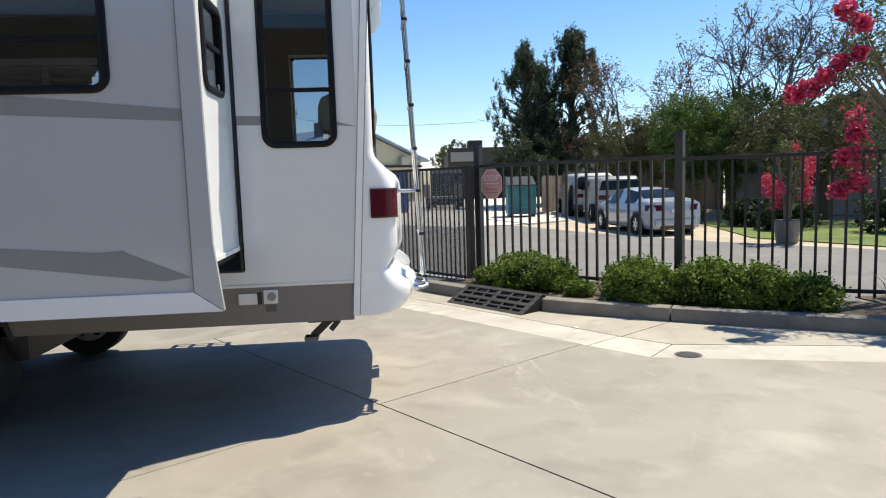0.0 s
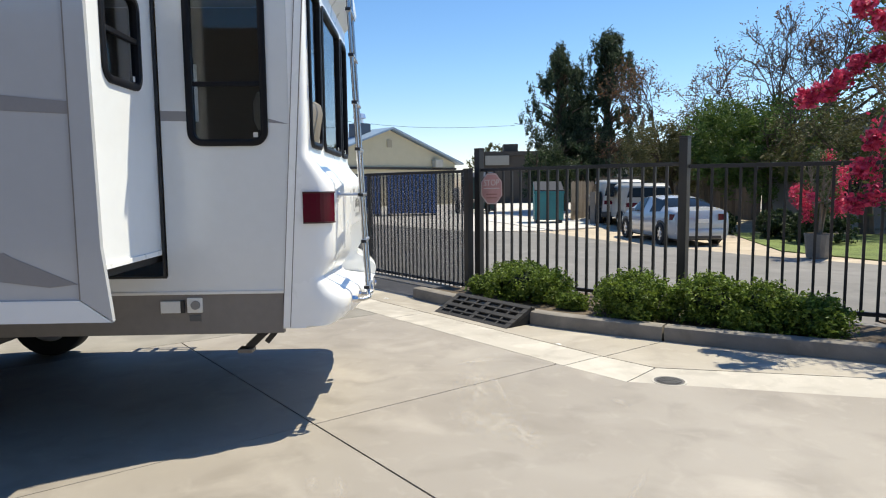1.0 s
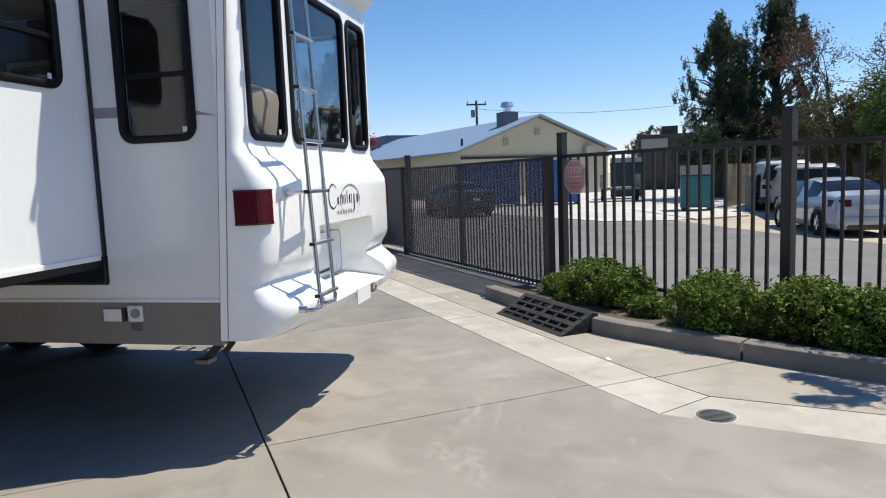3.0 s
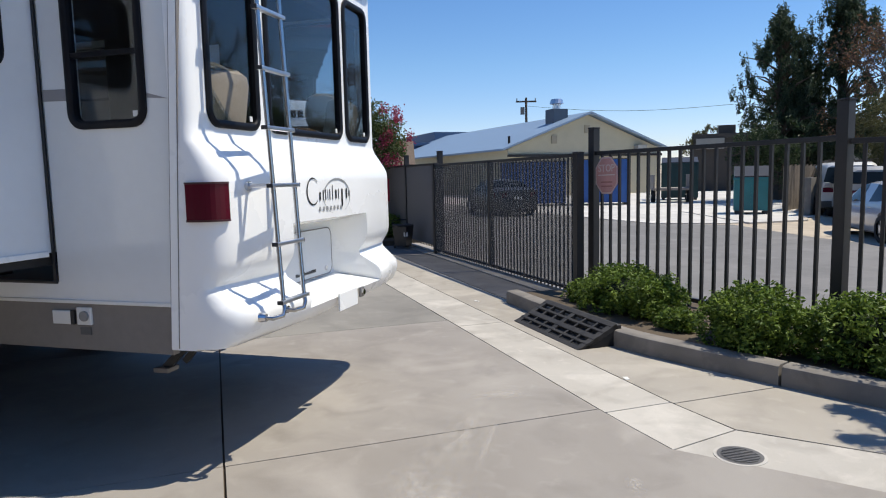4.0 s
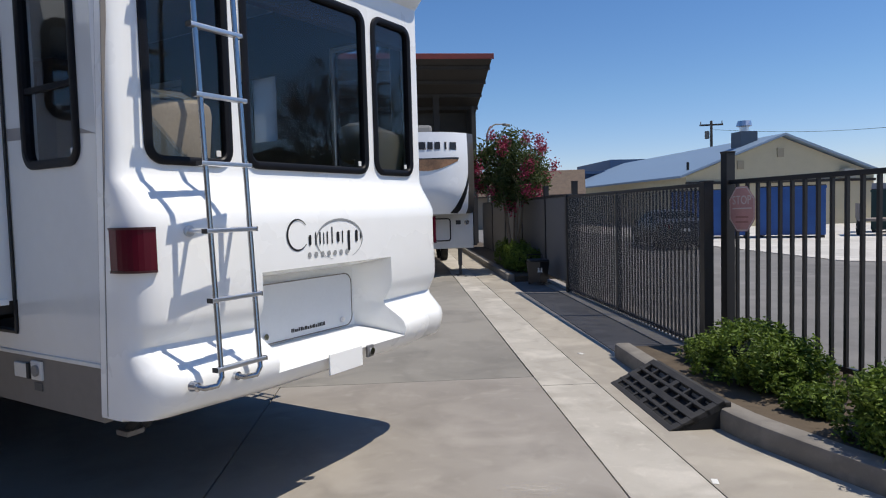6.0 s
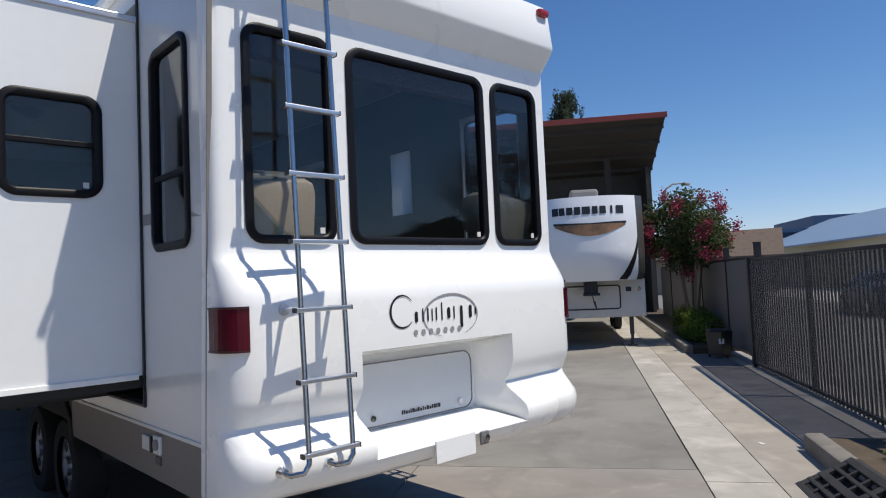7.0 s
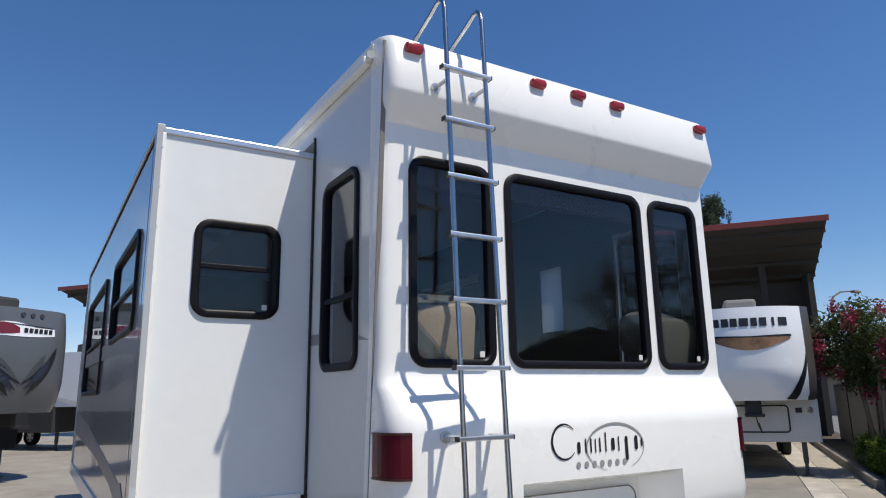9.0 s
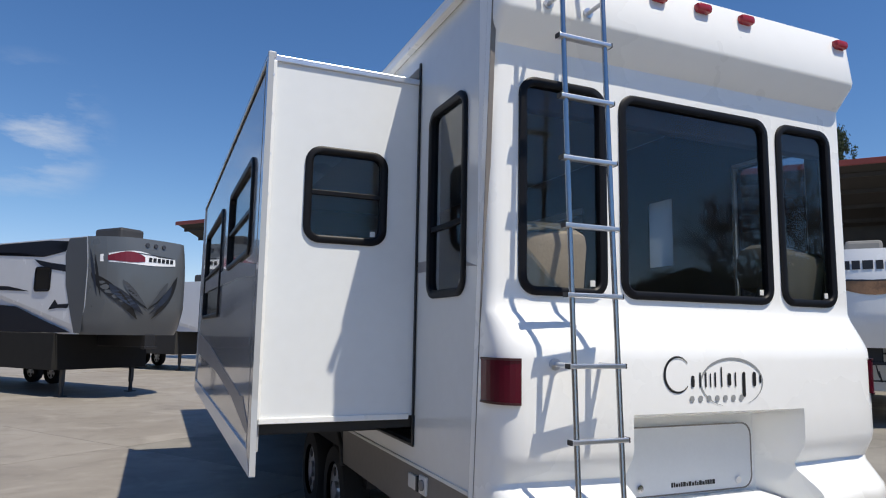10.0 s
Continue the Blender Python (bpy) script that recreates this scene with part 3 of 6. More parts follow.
for i, (u, v, r, h, f) in enumerate(((2.30, 4.12, 0.74, 0.52, 0.62), (0.70, 4.24, 0.62, 0.54, 0.72), (-0.08, 4.50, 0.44, 0.57, 0.9), (-0.55, 4.64, 0.33, 0.53, 0.95), (-0.95, 4.78, 0.35, 0.42, 0.95), (3.02, 4.10, 0.30, 0.24, 0.9), (1.42, 4.06, 0.18, 0.18, 0.9), (-0.46, 4.42, 0.20, 0.26, 0.9))):
    shrub(UV(u, v), r, h, 11 + i, "low rounded green shrub in the kerbside bed", count=int(1000 * r), flat=f, turn=ANG if u > 1 else ANG - 0.35, size=0.042)

# ---- the white trailer ----
RV = thing("travel_trailer", "white fifth-wheel trailer with extended slide-out and rear ladder", "trailer")
W, LEN = 2.415, 10.4
# rear cap: (y, z) down the middle of the moulding
CAP = [(0.10, 3.50), (0.0, 3.495), (-0.055, 3.475), (-0.085, 3.42), (-0.115, 3.18), (-0.108, 3.155), (0.0, 3.03), (0.0, 2.855), (0.0, 1.864), (0.0, 1.80), (-0.018, 1.755), (-0.115, 1.645), (-0.142, 1.60), (-0.15, 1.54),
       (-0.15, 1.30), (-0.15, 1.15), (-0.138, 1.105), (-0.078, 1.015), (-0.09, 0.985), (-0.205, 0.915), (-0.235, 0.89), (-0.25, 0.85), (-0.24, 0.80), (-0.205, 0.735), (-0.14, 0.70), (0.10, 0.69)]
WIN = [(0.157, 0.653), (0.739, 1.772), (1.84, 2.283)]
HOLE = 0.03
XS = [0.187, 0.623, 0.675, 0.769, 1.742, 1.765, 1.87, 2.253]
XSLOW = [0.37, 0.50, 0.645, 0.769, 1.70, 1.73, 1.90, 2.04]
BOW = 0.045                                           # how far the lower moulding bellies out between its corners


def cap_columns(y, low):
    """Plan of the cap at one height: seam, rounded corner, back, corner, seam."""
    rx, ry = (0.34 if y < -0.16 else 0.19, 0.03 - y) if low else (0.08, 0.09)
    left = [(0.0, 0.10)] + [(rx * (1 - math.cos(a) ** 0.72), y + ry * (1 - math.sin(a) ** 0.72)) for a in [math.pi / 2 * k / 6 for k in range(6)]] + [(rx, y)]
    right = [(W - x, yy) for x, yy in reversed(left)]
    bow = BOW if low and y < -0.05 else 0.0
    return left + [(x, y - bow * min(1.0, max(0.0, (min(x, W - x) - 0.20) / 0.42))) for x in (XSLOW if low else XS)] + right


bm = bmesh.new()
seam = lambda z: 0.049 + 0.0645 * (2.67 - z)             # where the cap meets the side wall, slanting
grid = [[bm.verts.new((x, min(yy, 0.10), z)) for x, yy in cap_columns(y, z < 1.7)] for y, z in CAP]
for (y, z), row in zip(CAP, grid):
    for v, out in ((row[0], -0.004), (row[-1], 0.004)):
        v.co.x += out
        v.co.y = max(0.10, seam(z))
cols = [x for x, yy in cap_columns(0, False)]
for i in range(len(CAP) - 1):
    z1, z0 = CAP[i][1], CAP[i + 1][1]
    for j in range(len(cols) - 1):
        xa, xb = cols[j], cols[j + 1]
        if abs(z1 - 2.855) < 1e-6 and any(abs(xa - a - HOLE) < 1e-6 and abs(xb - b + HOLE) < 1e-6 for a, b in WIN[::2]):
            continue
        if abs(z1 - 2.855) < 1e-6 and xa > 0.76 and xb < 1.75:
            continue
        if z1 <= 1.301 and z0 >= 0.799 and xa >= 0.674 and xb <= 1.766:
            continue
        bm.faces.new((grid[i][j], grid[i + 1][j], grid[i + 1][j + 1], grid[i][j + 1]))
bmesh.ops.recalc_face_normals(bm, faces=bm.faces)
part("rear_cap", bm, GEL, RV, "glossy white moulded fibreglass rear end", smooth=True)
# recess for the plate, with flared sides
bm = bmesh.new()
o = [bm.verts.new(p) for p in ((0.645, -0.15 - BOW, 1.30), (1.73, -0.15 - BOW, 1.30), (1.73, -0.24 - BOW, 0.80), (0.645, -0.24 - BOW, 0.80))]
i_ = [bm.verts.new(p) for p in ((0.70, 0.06, 1.25), (1.64, 0.06, 1.25), (1.64, 0.05, 0.86), (0.70, 0.05, 0.86))]
bm.faces.new(i_)
bm.faces.new((o[0], o[1], i_[1], i_[0]))
bm.faces.new((i_[3], i_[2], o[2], o[3]))
# side cheeks curve smoothly from the bulged skin to the back
prof = [(y - BOW, z) for y, z in CAP[14:23]]
cheeks = []
for xs, xb in ((1.73, 1.64), (0.645, 0.70)):
    cheek = bmesh.new()
    strips = []
    for k in range(7):
        q = k / 6
        strips.append([cheek.verts.new((xs + (xb - xs) * q ** 1.4, y + (0.06 - 0.01 * (1.30 - z) / 0.5 - y) * (1 - (1 - q) ** 1.3), z + (1.25 - 0.39 * (1.30 - z) / 0.5 - z) * q)) for y, z in prof])
    for ra, rb in zip(strips, strips[1:]):
        for k in range(len(prof) - 1):
            cheek.faces.new((ra[k], ra[k + 1], rb[k + 1], rb[k]))
    bmesh.ops.recalc_face_normals(cheek, faces=cheek.faces)
    cheeks.append(cheek)
bmesh.ops.recalc_face_normals(bm, faces=bm.faces)
recess = part("plate_recess", bm, GEL, RV, "shaded white plate recess")
for cheek in cheeks:
    part("recess_side", cheek, GEL, recess, smooth=True)
bm = bmesh.new()
prism(bm, round_rect(0.76, 0.875, 1.60, 1.20, 0.06), 0.012, Matrix(((1, 0, 0, 0), (0, 0, -1, 0.052), (0, 1, 0, 0), (0, 0, 0, 1))))
flap = part("hatch", bm, surface("hatch_grey", (0.66, 0.68, 0.70), 0.35, vary=0.03), RV, "pale grey service hatch")
part("hatch_edge", ring(bmesh.new(), 0.75, 0.868, 1.61, 1.207, 0.065, 0.007, 0.003, Matrix(((1, 0, 0, 0), (0, 0, -1, 0.042), (0, 1, 0, 0), (0, 0, 0, 1)))), SKIRT, flap)
for x in (0.86, 1.50):
    part("latch", disc(bmesh.new(), (x, 0.034, 0.915), 0.018, "y", 0.012, 12), CHROME, flap)
rng = random.Random(4)
x = 1.06
while x < 1.34:
    w = rng.choice((0.008, 0.013, 0.016))
    part("line_bar", box((x, 0.037, 0.905), (x + w, 0.0395, 0.905 + rng.choice((0.016, 0.022)))), INK, flap)
    x += w + 0.006
# white plate bracket and hitch eye under the bumper
part("bracket", box((1.0, -0.258 - BOW, 0.705), (1.28, -0.246 - BOW, 0.82), 0.003), GEL, RV)
part("light_socket", box((1.32, -0.265 - BOW, 0.74), (1.38, -0.245 - BOW, 0.81), 0.006), surface("socket", (0.3, 0.29, 0.28), 0.4, metal=0.6), RV)
part("socket_lens", disc(bmesh.new(), (1.35, -0.268 - BOW, 0.775), 0.02, "y", 0.02, 14), CHROME, RV)

# tail lights on the chamfered corners
for sx in (0, 1):
    c = lambda x: W - x if sx else x
    bm = bmesh.new()
    arc = [radians(68) * k / 8 for k in range(0, 9)]
    bulge = lambda a, q: (0.19 - (0.19 + q) * math.cos(a) ** 0.72, 0.03 - (0.18 + q) * math.sin(a) ** 0.72)
    pts = [bulge(a, 0.014) for a in arc]
    pts = [(-0.012, 0.02), *pts, bulge(arc[-1], -0.01)]
    rows = [[bm.verts.new((c(x), y, z)) for x, y in pts] for z in (1.360, 1.542)]
    for k in range(len(pts) - 1):
        bm.faces.new((rows[0][k], rows[0][k + 1], rows[1][k + 1], rows[1][k]))
    bm.faces.new(rows[0])
    bm.faces.new(rows[1])
    bmesh.ops.recalc_face_normals(bm, faces=bm.faces)
    t = part("tail_light", bm, TAIL, RV, "dark red ribbed tail light")
    for z in (1.352, 1.540):
        bm = bmesh.new()
        rows = [[bm.verts.new((c(bulge(a, q)[0]), bulge(a, q)[1], z + dz)) for a in arc] for q, dz in ((-0.01, 0.0), (0.018, 0.0), (0.018, 0.010), (-0.01, 0.010))]
        for ra, rb in zip(rows, rows[1:] + rows[:1]):
            for k in range(len(arc) - 1):
                bm.faces.new((ra[k], ra[k + 1], rb[k + 1], rb[k]))
        bmesh.ops.recalc_face_normals(bm, faces=bm.faces)
        part("bezel", bm, surface("dark_bezel", (0.05, 0.008, 0.01), 0.4), t)
for x in (0.139, 0.933, 1.231, 1.543, 2.30):
    bm = bmesh.new()
    cuboid(bm, (x - 0.05, -0.125, 3.38), (x + 0.05, -0.07, 3.43), 0.018)
    part("marker_light", bm, MARK, RV, "small red marker light", smooth=True)


def window(parent, m, x0, y0, x1, y1, r=0.09, w=0.042, bar=None, two=False):
    """A window in the plane of m (its z points out): black frame, tinted pane, middle rail."""
    fr = part("window", ring(bmesh.new(), x0, y0, x1, y1, r, w, 0.018, m), FRAMEBLK, parent, "black-framed tinted trailer window", smooth=True)
    bm = bmesh.new()
    prism(bm, round_rect(x0 + w * 0.8, y0 + w * 0.8, x1 - w * 0.8, y1 - w * 0.8, r - w * 0.7), 0.004, m @ Matrix.Translation((0, 0, -0.012)))
    bmesh.ops.recalc_face_normals(bm, faces=bm.faces)
    p = part("pane", bm, TINT, fr)
    if bar is not None:
        bm = cuboid(bmesh.new(), (x0 + w, bar - 0.014, -0.012), (x1 - w, bar + 0.014, 0.008), 0.003)
        bm.transform(m)
        part("mid_rail", bm, FRAMEBLK, fr)
    bm = cuboid(bmesh.new(), (x1 - w - 0.05, y0 + w + 0.012, -0.006), (x1 - w - 0.022, y0 + w + 0.042, -0.004))
    bm.transform(m)
    part("sticker", bm, WHITEPLASTIC, fr)
    return fr


BACK = Matrix(((1, 0, 0, 0), (0, 0, -1, 0), (0, 1, 0, 0), (0, 0, 0, 1)))              # x right, y up, out = -y
LEFTW = Matrix(((0, 0, -1, 0), (-1, 0, 0, 0), (0, 1, 0, 0), (0, 0, 0, 1)))            # x towards the rear, out = -x
RIGHTW = Matrix(((0, 0, 1, W), (1, 0, 0, 0), (0, 1, 0, 0), (0, 0, 0, 1)))
for a, b in WIN:
    window(RV, BACK, a, 1.834, b, 2.885)


def wall_with_holes(a0, a1, z0, z1, holes, m, t, mat, name, parent, label=""):
    """A wall in its own axes (along, up, out) of thickness t with square openings."""
    xs = sorted({a0, a1, *[h[0] for h in holes], *[h[2] for h in holes]})
    zs = sorted({z0, z1, *[h[1] for h in holes], *[h[3] for h in holes]})
    bm = bmesh.new()
    for xa, xb in zip(xs, xs[1:]):
        for za, zb in zip(zs, zs[1:]):
            cx, cz = (xa + xb) / 2, (za + zb) / 2
            if any(h[0] < cx < h[2] and h[1] < cz < h[3] for h in holes):
                continue
            prism(bm, [(xa, za), (xb, za), (xb, zb), (xa, zb)], -t, m)
    bmesh.ops.remove_doubles(bm, verts=bm.verts, dist=1e-5)
    inner = {}
    for f in list(bm.faces):
        key = tuple(round(c, 4) for c in f.calc_center_median())
        inner.setdefault(key, []).append(f)
    bmesh.ops.delete(bm, geom=[f for fs in inner.values() if len(fs) > 1 for f in fs], context="FACES")
    bmesh.ops.recalc_face_normals(bm, faces=bm.faces)
    return part(name, bm, mat, parent, label)


CW = (-0.72, 1.834, -0.23, 2.885)                       # corner window, along -y
SLIDE0, SLIDE1 = 0.88, 6.0
inset = lambda h: (h[0] + HOLE, h[1] + HOLE, h[2] - HOLE, h[3] - HOLE)
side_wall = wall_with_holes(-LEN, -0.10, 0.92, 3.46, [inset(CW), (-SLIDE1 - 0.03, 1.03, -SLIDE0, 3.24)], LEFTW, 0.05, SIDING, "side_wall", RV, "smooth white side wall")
window(RV, LEFTW, *CW, bar=2.21)
for a, b in ((0.172, 2.42), (4.20, LEN)):
    part("skirt", box((0.004, a, 0.66), (0.05, b, 0.92), 0.004), SKIRT, RV, "grey-brown lower side skirt")
part("arch_trim", tube(bmesh.new(), [(0.0, 2.40, 0.64), (0.0, 2.44, 0.78), (0.0, 2.56, 0.88), (0.0, 2.75, 0.905), (0.0, 3.9, 0.905), (0.0, 4.08, 0.88), (0.0, 4.18, 0.78), (0.0, 4.22, 0.64)], 0.018, 8), BLACKRUB, RV)
part("skirt_trim", box((-0.008, 0.165, 0.915), (0.03, LEN, 0.935), 0.003), WHITEPLASTIC, RV)
# slanting joint between the cap and the side wall: a raised strip between two dark sealant lines
for a, b, proud, mat, name in ((0.0, 0.042, 0.006, GEL, "corner_trim"), (0.042, 0.047, 0.004, MATS["grey_skirt"], "sealant"), (-0.005, 0.0, 0.004, MATS["grey_skirt"], "sealant")):
    bm = bmesh.new()
    prism(bm, [(-seam(3.44) + a, 3.44), (-seam(0.70) + a, 0.70), (-seam(0.70) + b, 0.70), (-seam(3.44) + b, 3.44)], proud + 0.02, LEFTW @ Matrix.Translation((0, 0, -0.02)))
    bmesh.ops.recalc_face_normals(bm, faces=bm.faces)
    part(name, bm, mat, RV)
RW1, RW2, RW3 = (0.20, 1.834, 0.83, 2.885), (1.38, 2.18, 1.72, 2.78), (2.6, 1.9, 3.8, 2.85)
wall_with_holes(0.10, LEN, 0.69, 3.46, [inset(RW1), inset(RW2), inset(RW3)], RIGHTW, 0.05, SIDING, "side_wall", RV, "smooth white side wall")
window(RV, RIGHTW, *RW1)
window(RV, RIGHTW, *RW2)
window(RV, RIGHTW, *RW3, bar=2.35)
part("roof", box((-0.0, 0.05, 3.44), (W, LEN, 3.50), 0.015), surface("roof_membrane", (0.6, 0.6, 0.58), 0.7), RV)
part("front_wall", box((0.0, LEN, 0.9), (W, LEN + 0.06, 3.48), 0.02), SIDING, RV)
part("floor_pan", box((0.06, 0.12, 0.72), (W - 0.06, LEN, 0.92)), surface("black_pan", (0.03, 0.03, 0.03), 0.8), RV)
# gutter rail and spout along the roof edge
part("gutter_rail", box((-0.045, 0.10, 3.365), (-0.002, LEN, 3.415), 0.008), GEL, RV)
part("roof_edge", box((-0.012, 0.06, 3.42), (-0.001, LEN, 3.47), 0.004), WHITEPLASTIC, RV)
part("spout", tube(bmesh.new(), [(-0.012, 0.11, 3.39), (-0.035, 0.06, 3.385), (-0.05, 0.0, 3.37)], [0.018, 0.016, 0.022]), WHITEPLASTIC, RV)
# dark seal round the slide opening
bm = bmesh.new()
cuboid(bm, (-0.010, 0.888, 1.02), (0.0, 0.906, 3.25))
cuboid(bm, (-0.008, 0.887, 1.02), (0.0, SLIDE1, 1.034))
part("slide_seal", bm, BLACKRUB, RV)
# stripe decals on the main wall
bm = bmesh.new()
prism(bm, [(-0.88, 1.99), (-0.722, 1.986), (-0.722, 2.046), (-0.88, 2.05)], 0.002, LEFTW)
bmesh.ops.recalc_face_normals(bm, faces=bm.faces)
part("stripe", bm, DECAL, RV, "faded grey stripe decal")
bm = prism(bmesh.new(), [(-0.228, 1.976), (-0.10, 1.965), (-0.228, 2.0)], 0.002, LEFTW)
bmesh.ops.recalc_face_normals(bm, faces=bm.faces)
part("stripe", bm, DECAL, RV, "faded grey stripe decal")

# slide-out room
SX = -0.88
slide = wall_with_holes(SX, 0.05, 1.19, 3.13, [(-0.64, 2.16, -0.22, 2.64)], BACK @ Matrix.Translation((0, 0, -0.91)), 0.04, LITSIDING, "slide_out", RV, "white slide-out room standing open")
window(slide, BACK @ Matrix.Translation((0, 0, -0.91)), -0.665, 2.13, -0.19, 2.67, bar=2.41)
SLW = [(-2.69, 2.09, -1.32, 2.69), (-5.35, 1.75, -3.3, 2.70)]
OUT = LEFTW @ Matrix.Translation((0, 0, -SX))
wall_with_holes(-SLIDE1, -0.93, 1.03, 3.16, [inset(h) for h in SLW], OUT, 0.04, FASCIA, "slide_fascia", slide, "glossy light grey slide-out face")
for h in SLW:
    window(slide, OUT, *h, bar=(h[1] + h[3]) / 2 - 0.02)
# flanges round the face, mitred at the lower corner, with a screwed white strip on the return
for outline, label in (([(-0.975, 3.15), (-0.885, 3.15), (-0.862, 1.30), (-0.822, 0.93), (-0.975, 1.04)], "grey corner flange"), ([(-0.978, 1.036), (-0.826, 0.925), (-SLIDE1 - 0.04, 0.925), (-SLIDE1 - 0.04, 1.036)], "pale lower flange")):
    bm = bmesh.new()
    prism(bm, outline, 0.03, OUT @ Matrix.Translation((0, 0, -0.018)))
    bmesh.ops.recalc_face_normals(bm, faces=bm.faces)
    part("fascia_trim", bm, LITSIDING if "lower" in label else FASCIA, slide, label)
part("joint_line", box((SX - 0.0135, 0.972, 1.04), (SX - 0.010, 0.978, 3.15)), SKIRT, slide)
strip = part("corner_strip", box((SX - 0.004, 0.886, 1.19), (SX + 0.036, 0.909, 3.115), 0.003), GEL, slide, "white screwed corner strip")
for k in range(9):
    part("screw", disc(bmesh.new(), (SX + 0.018, 0.885, 1.27 + k * 0.22), 0.006, "y", 0.006, 8), ALU, strip)
part("fascia_trim", box((SX - 0.012, SLIDE1, 0.93), (SX + 0.02, SLIDE1 + 0.1, 3.15), 0.006), FASCIA, slide)
part("fascia_trim", box((SX - 0.014, 0.89, 3.125), (SX + 0.03, SLIDE1 + 0.1, 3.165), 0.006), FASCIA, slide)
part("slide_roof", box((SX, 0.92, 3.10), (0.0, SLIDE1, 3.15)), GEL, slide)
part("top_rail", box((SX, 0.895, 3.115), (0.0, 0.925, 3.15), 0.004), ALU, slide)
part("slide_floor", box((SX + 0.02, 0.95, 1.12), (0.4, SLIDE1, 1.19)), surface("black_pan", (0.03, 0.03, 0.03), 0.8), slide)
part("end_wall", box((SX + 0.02, SLIDE1 - 0.04, 1.19), (0.0, SLIDE1, 3.12)), SIDING, slide)
part("bottom_trim", box((SX + 0.02, 0.898, 1.17), (-0.03, 0.91, 1.2), 0.003), GEL, slide)
bm = bmesh.new()
prism(bm, [(-SLIDE1, 2.19), (-4.0, 2.15), (-1.87, 2.09), (-0.975, 2.00), (-0.975, 1.94), (-1.87, 1.99), (-4.0, 2.03), (-SLIDE1, 2.05)], 0.002, OUT @ Matrix.Translation((0, 0, 0.001)))
bmesh.ops.recalc_face_normals(bm, faces=bm.faces)
part("stripe", bm, DECAL, slide, "grey stripe decal")
bm = bmesh.new()
prism(bm, [(-SLIDE1, 1.6), (-4.2, 1.50), (-1.95, 1.31), (-1.45, 1.265), (-1.33, 1.275), (-1.30, 1.255), (-0.985, 1.115), (-1.12, 1.10), (-1.45, 1.145), (-1.95, 1.215), (-3.2, 1.30), (-SLIDE1, 1.36)], 0.002, OUT @ Matrix.Translation((0, 0, 0.001)))
bmesh.ops.recalc_face_normals(bm, faces=bm.faces)
part("stripe", bm, DECAL, slide, "grey swoosh decal")
for y in (1.6, 4.8):
    part("slide_arm", box((-0.8, y - 0.05, 1.02), (0.3, y + 0.05, 1.10)), BLACKRUB, slide)

# service plate with outlet on the skirt
pl = part("outlet_plate", box((-0.012, 0.675, 0.80), (0.004, 0.77, 0.895), 0.004), WHITEPLASTIC, RV)
part("outlet", disc(bmesh.new(), (-0.014, 0.715, 0.85), 0.028, "x", 0.02, 18), surface("outlet_grey", (0.25, 0.24, 0.23), 0.5), pl)
pl = part("outlet_plate", box((-0.012, 0.80, 0.80), (0.004, 0.935, 0.875), 0.004), WHITEPLASTIC, RV)
part("outlet", box((-0.016, 0.785, 0.80), (0.0, 0.81, 0.88), 0.003), BLACKRUB, pl)
part("label_plate", box((-0.003, 0.69, 0.745), (0.004, 0.76, 0.785)), surface("label_plate", (0.1, 0.1, 0.1), 0.5), RV)

# stabiliser jack under the rear
jack = part("jack", box((0.26, 0.30, 0.60), (0.40, 0.52, 0.69), 0.006), BLACKRUB, RV, "folded black stabiliser jack")
for w, (ya, za), (yb, zb) in ((0.032, (0.35, 0.62), (0.49, 0.49)), (0.024, (0.30, 0.60), (0.36, 0.53))):
    bm = bmesh.new()
    tube(bm, [(0.33, ya, za), (0.33, yb, zb)], w, 4)
    part("arm", bm, BLACKRUB, jack)
part("foot", box((0.28, 0.45, 0.462), (0.38, 0.55, 0.492), 0.006), MATS["grey_skirt"], jack)
# folded entry step hanging under the far side
step_ = part("entry_step", box((W - 0.16, 1.30, 0.52), (W + 0.10, 1.33, 0.56)), BLACKRUB, RV, "folded black metal entry step")
for x in (W - 0.14, W - 0.06, W + 0.02, W + 0.09):
    part("tread_bar", box((x, 1.30, 0.53), (x + 0.018, 1.86, 0.55)), BLACKRUB, step_)
for y in (1.48, 1.66, 1.83):
    part("side_bar", box((W - 0.16, y, 0.52), (W + 0.11, y + 0.03, 0.56)), BLACKRUB, step_)
for y in (1.32, 1.84):
    part("hanger", box((W - 0.14, y - 0.015, 0.54), (W - 0.10, y + 0.015, 0.74)), BLACKRUB, step_)
bm = bmesh.new()
cuboid(bm, (W - 0.42, 1.25, 0.60), (W - 0.30, 1.40, 0.73))
tube(bm, [(W - 0.36, 1.32, 0.66), (W - 0.36, 1.32, 0.44)], 0.035)
part("jack", bm, BLACKRUB, RV)

# wheels


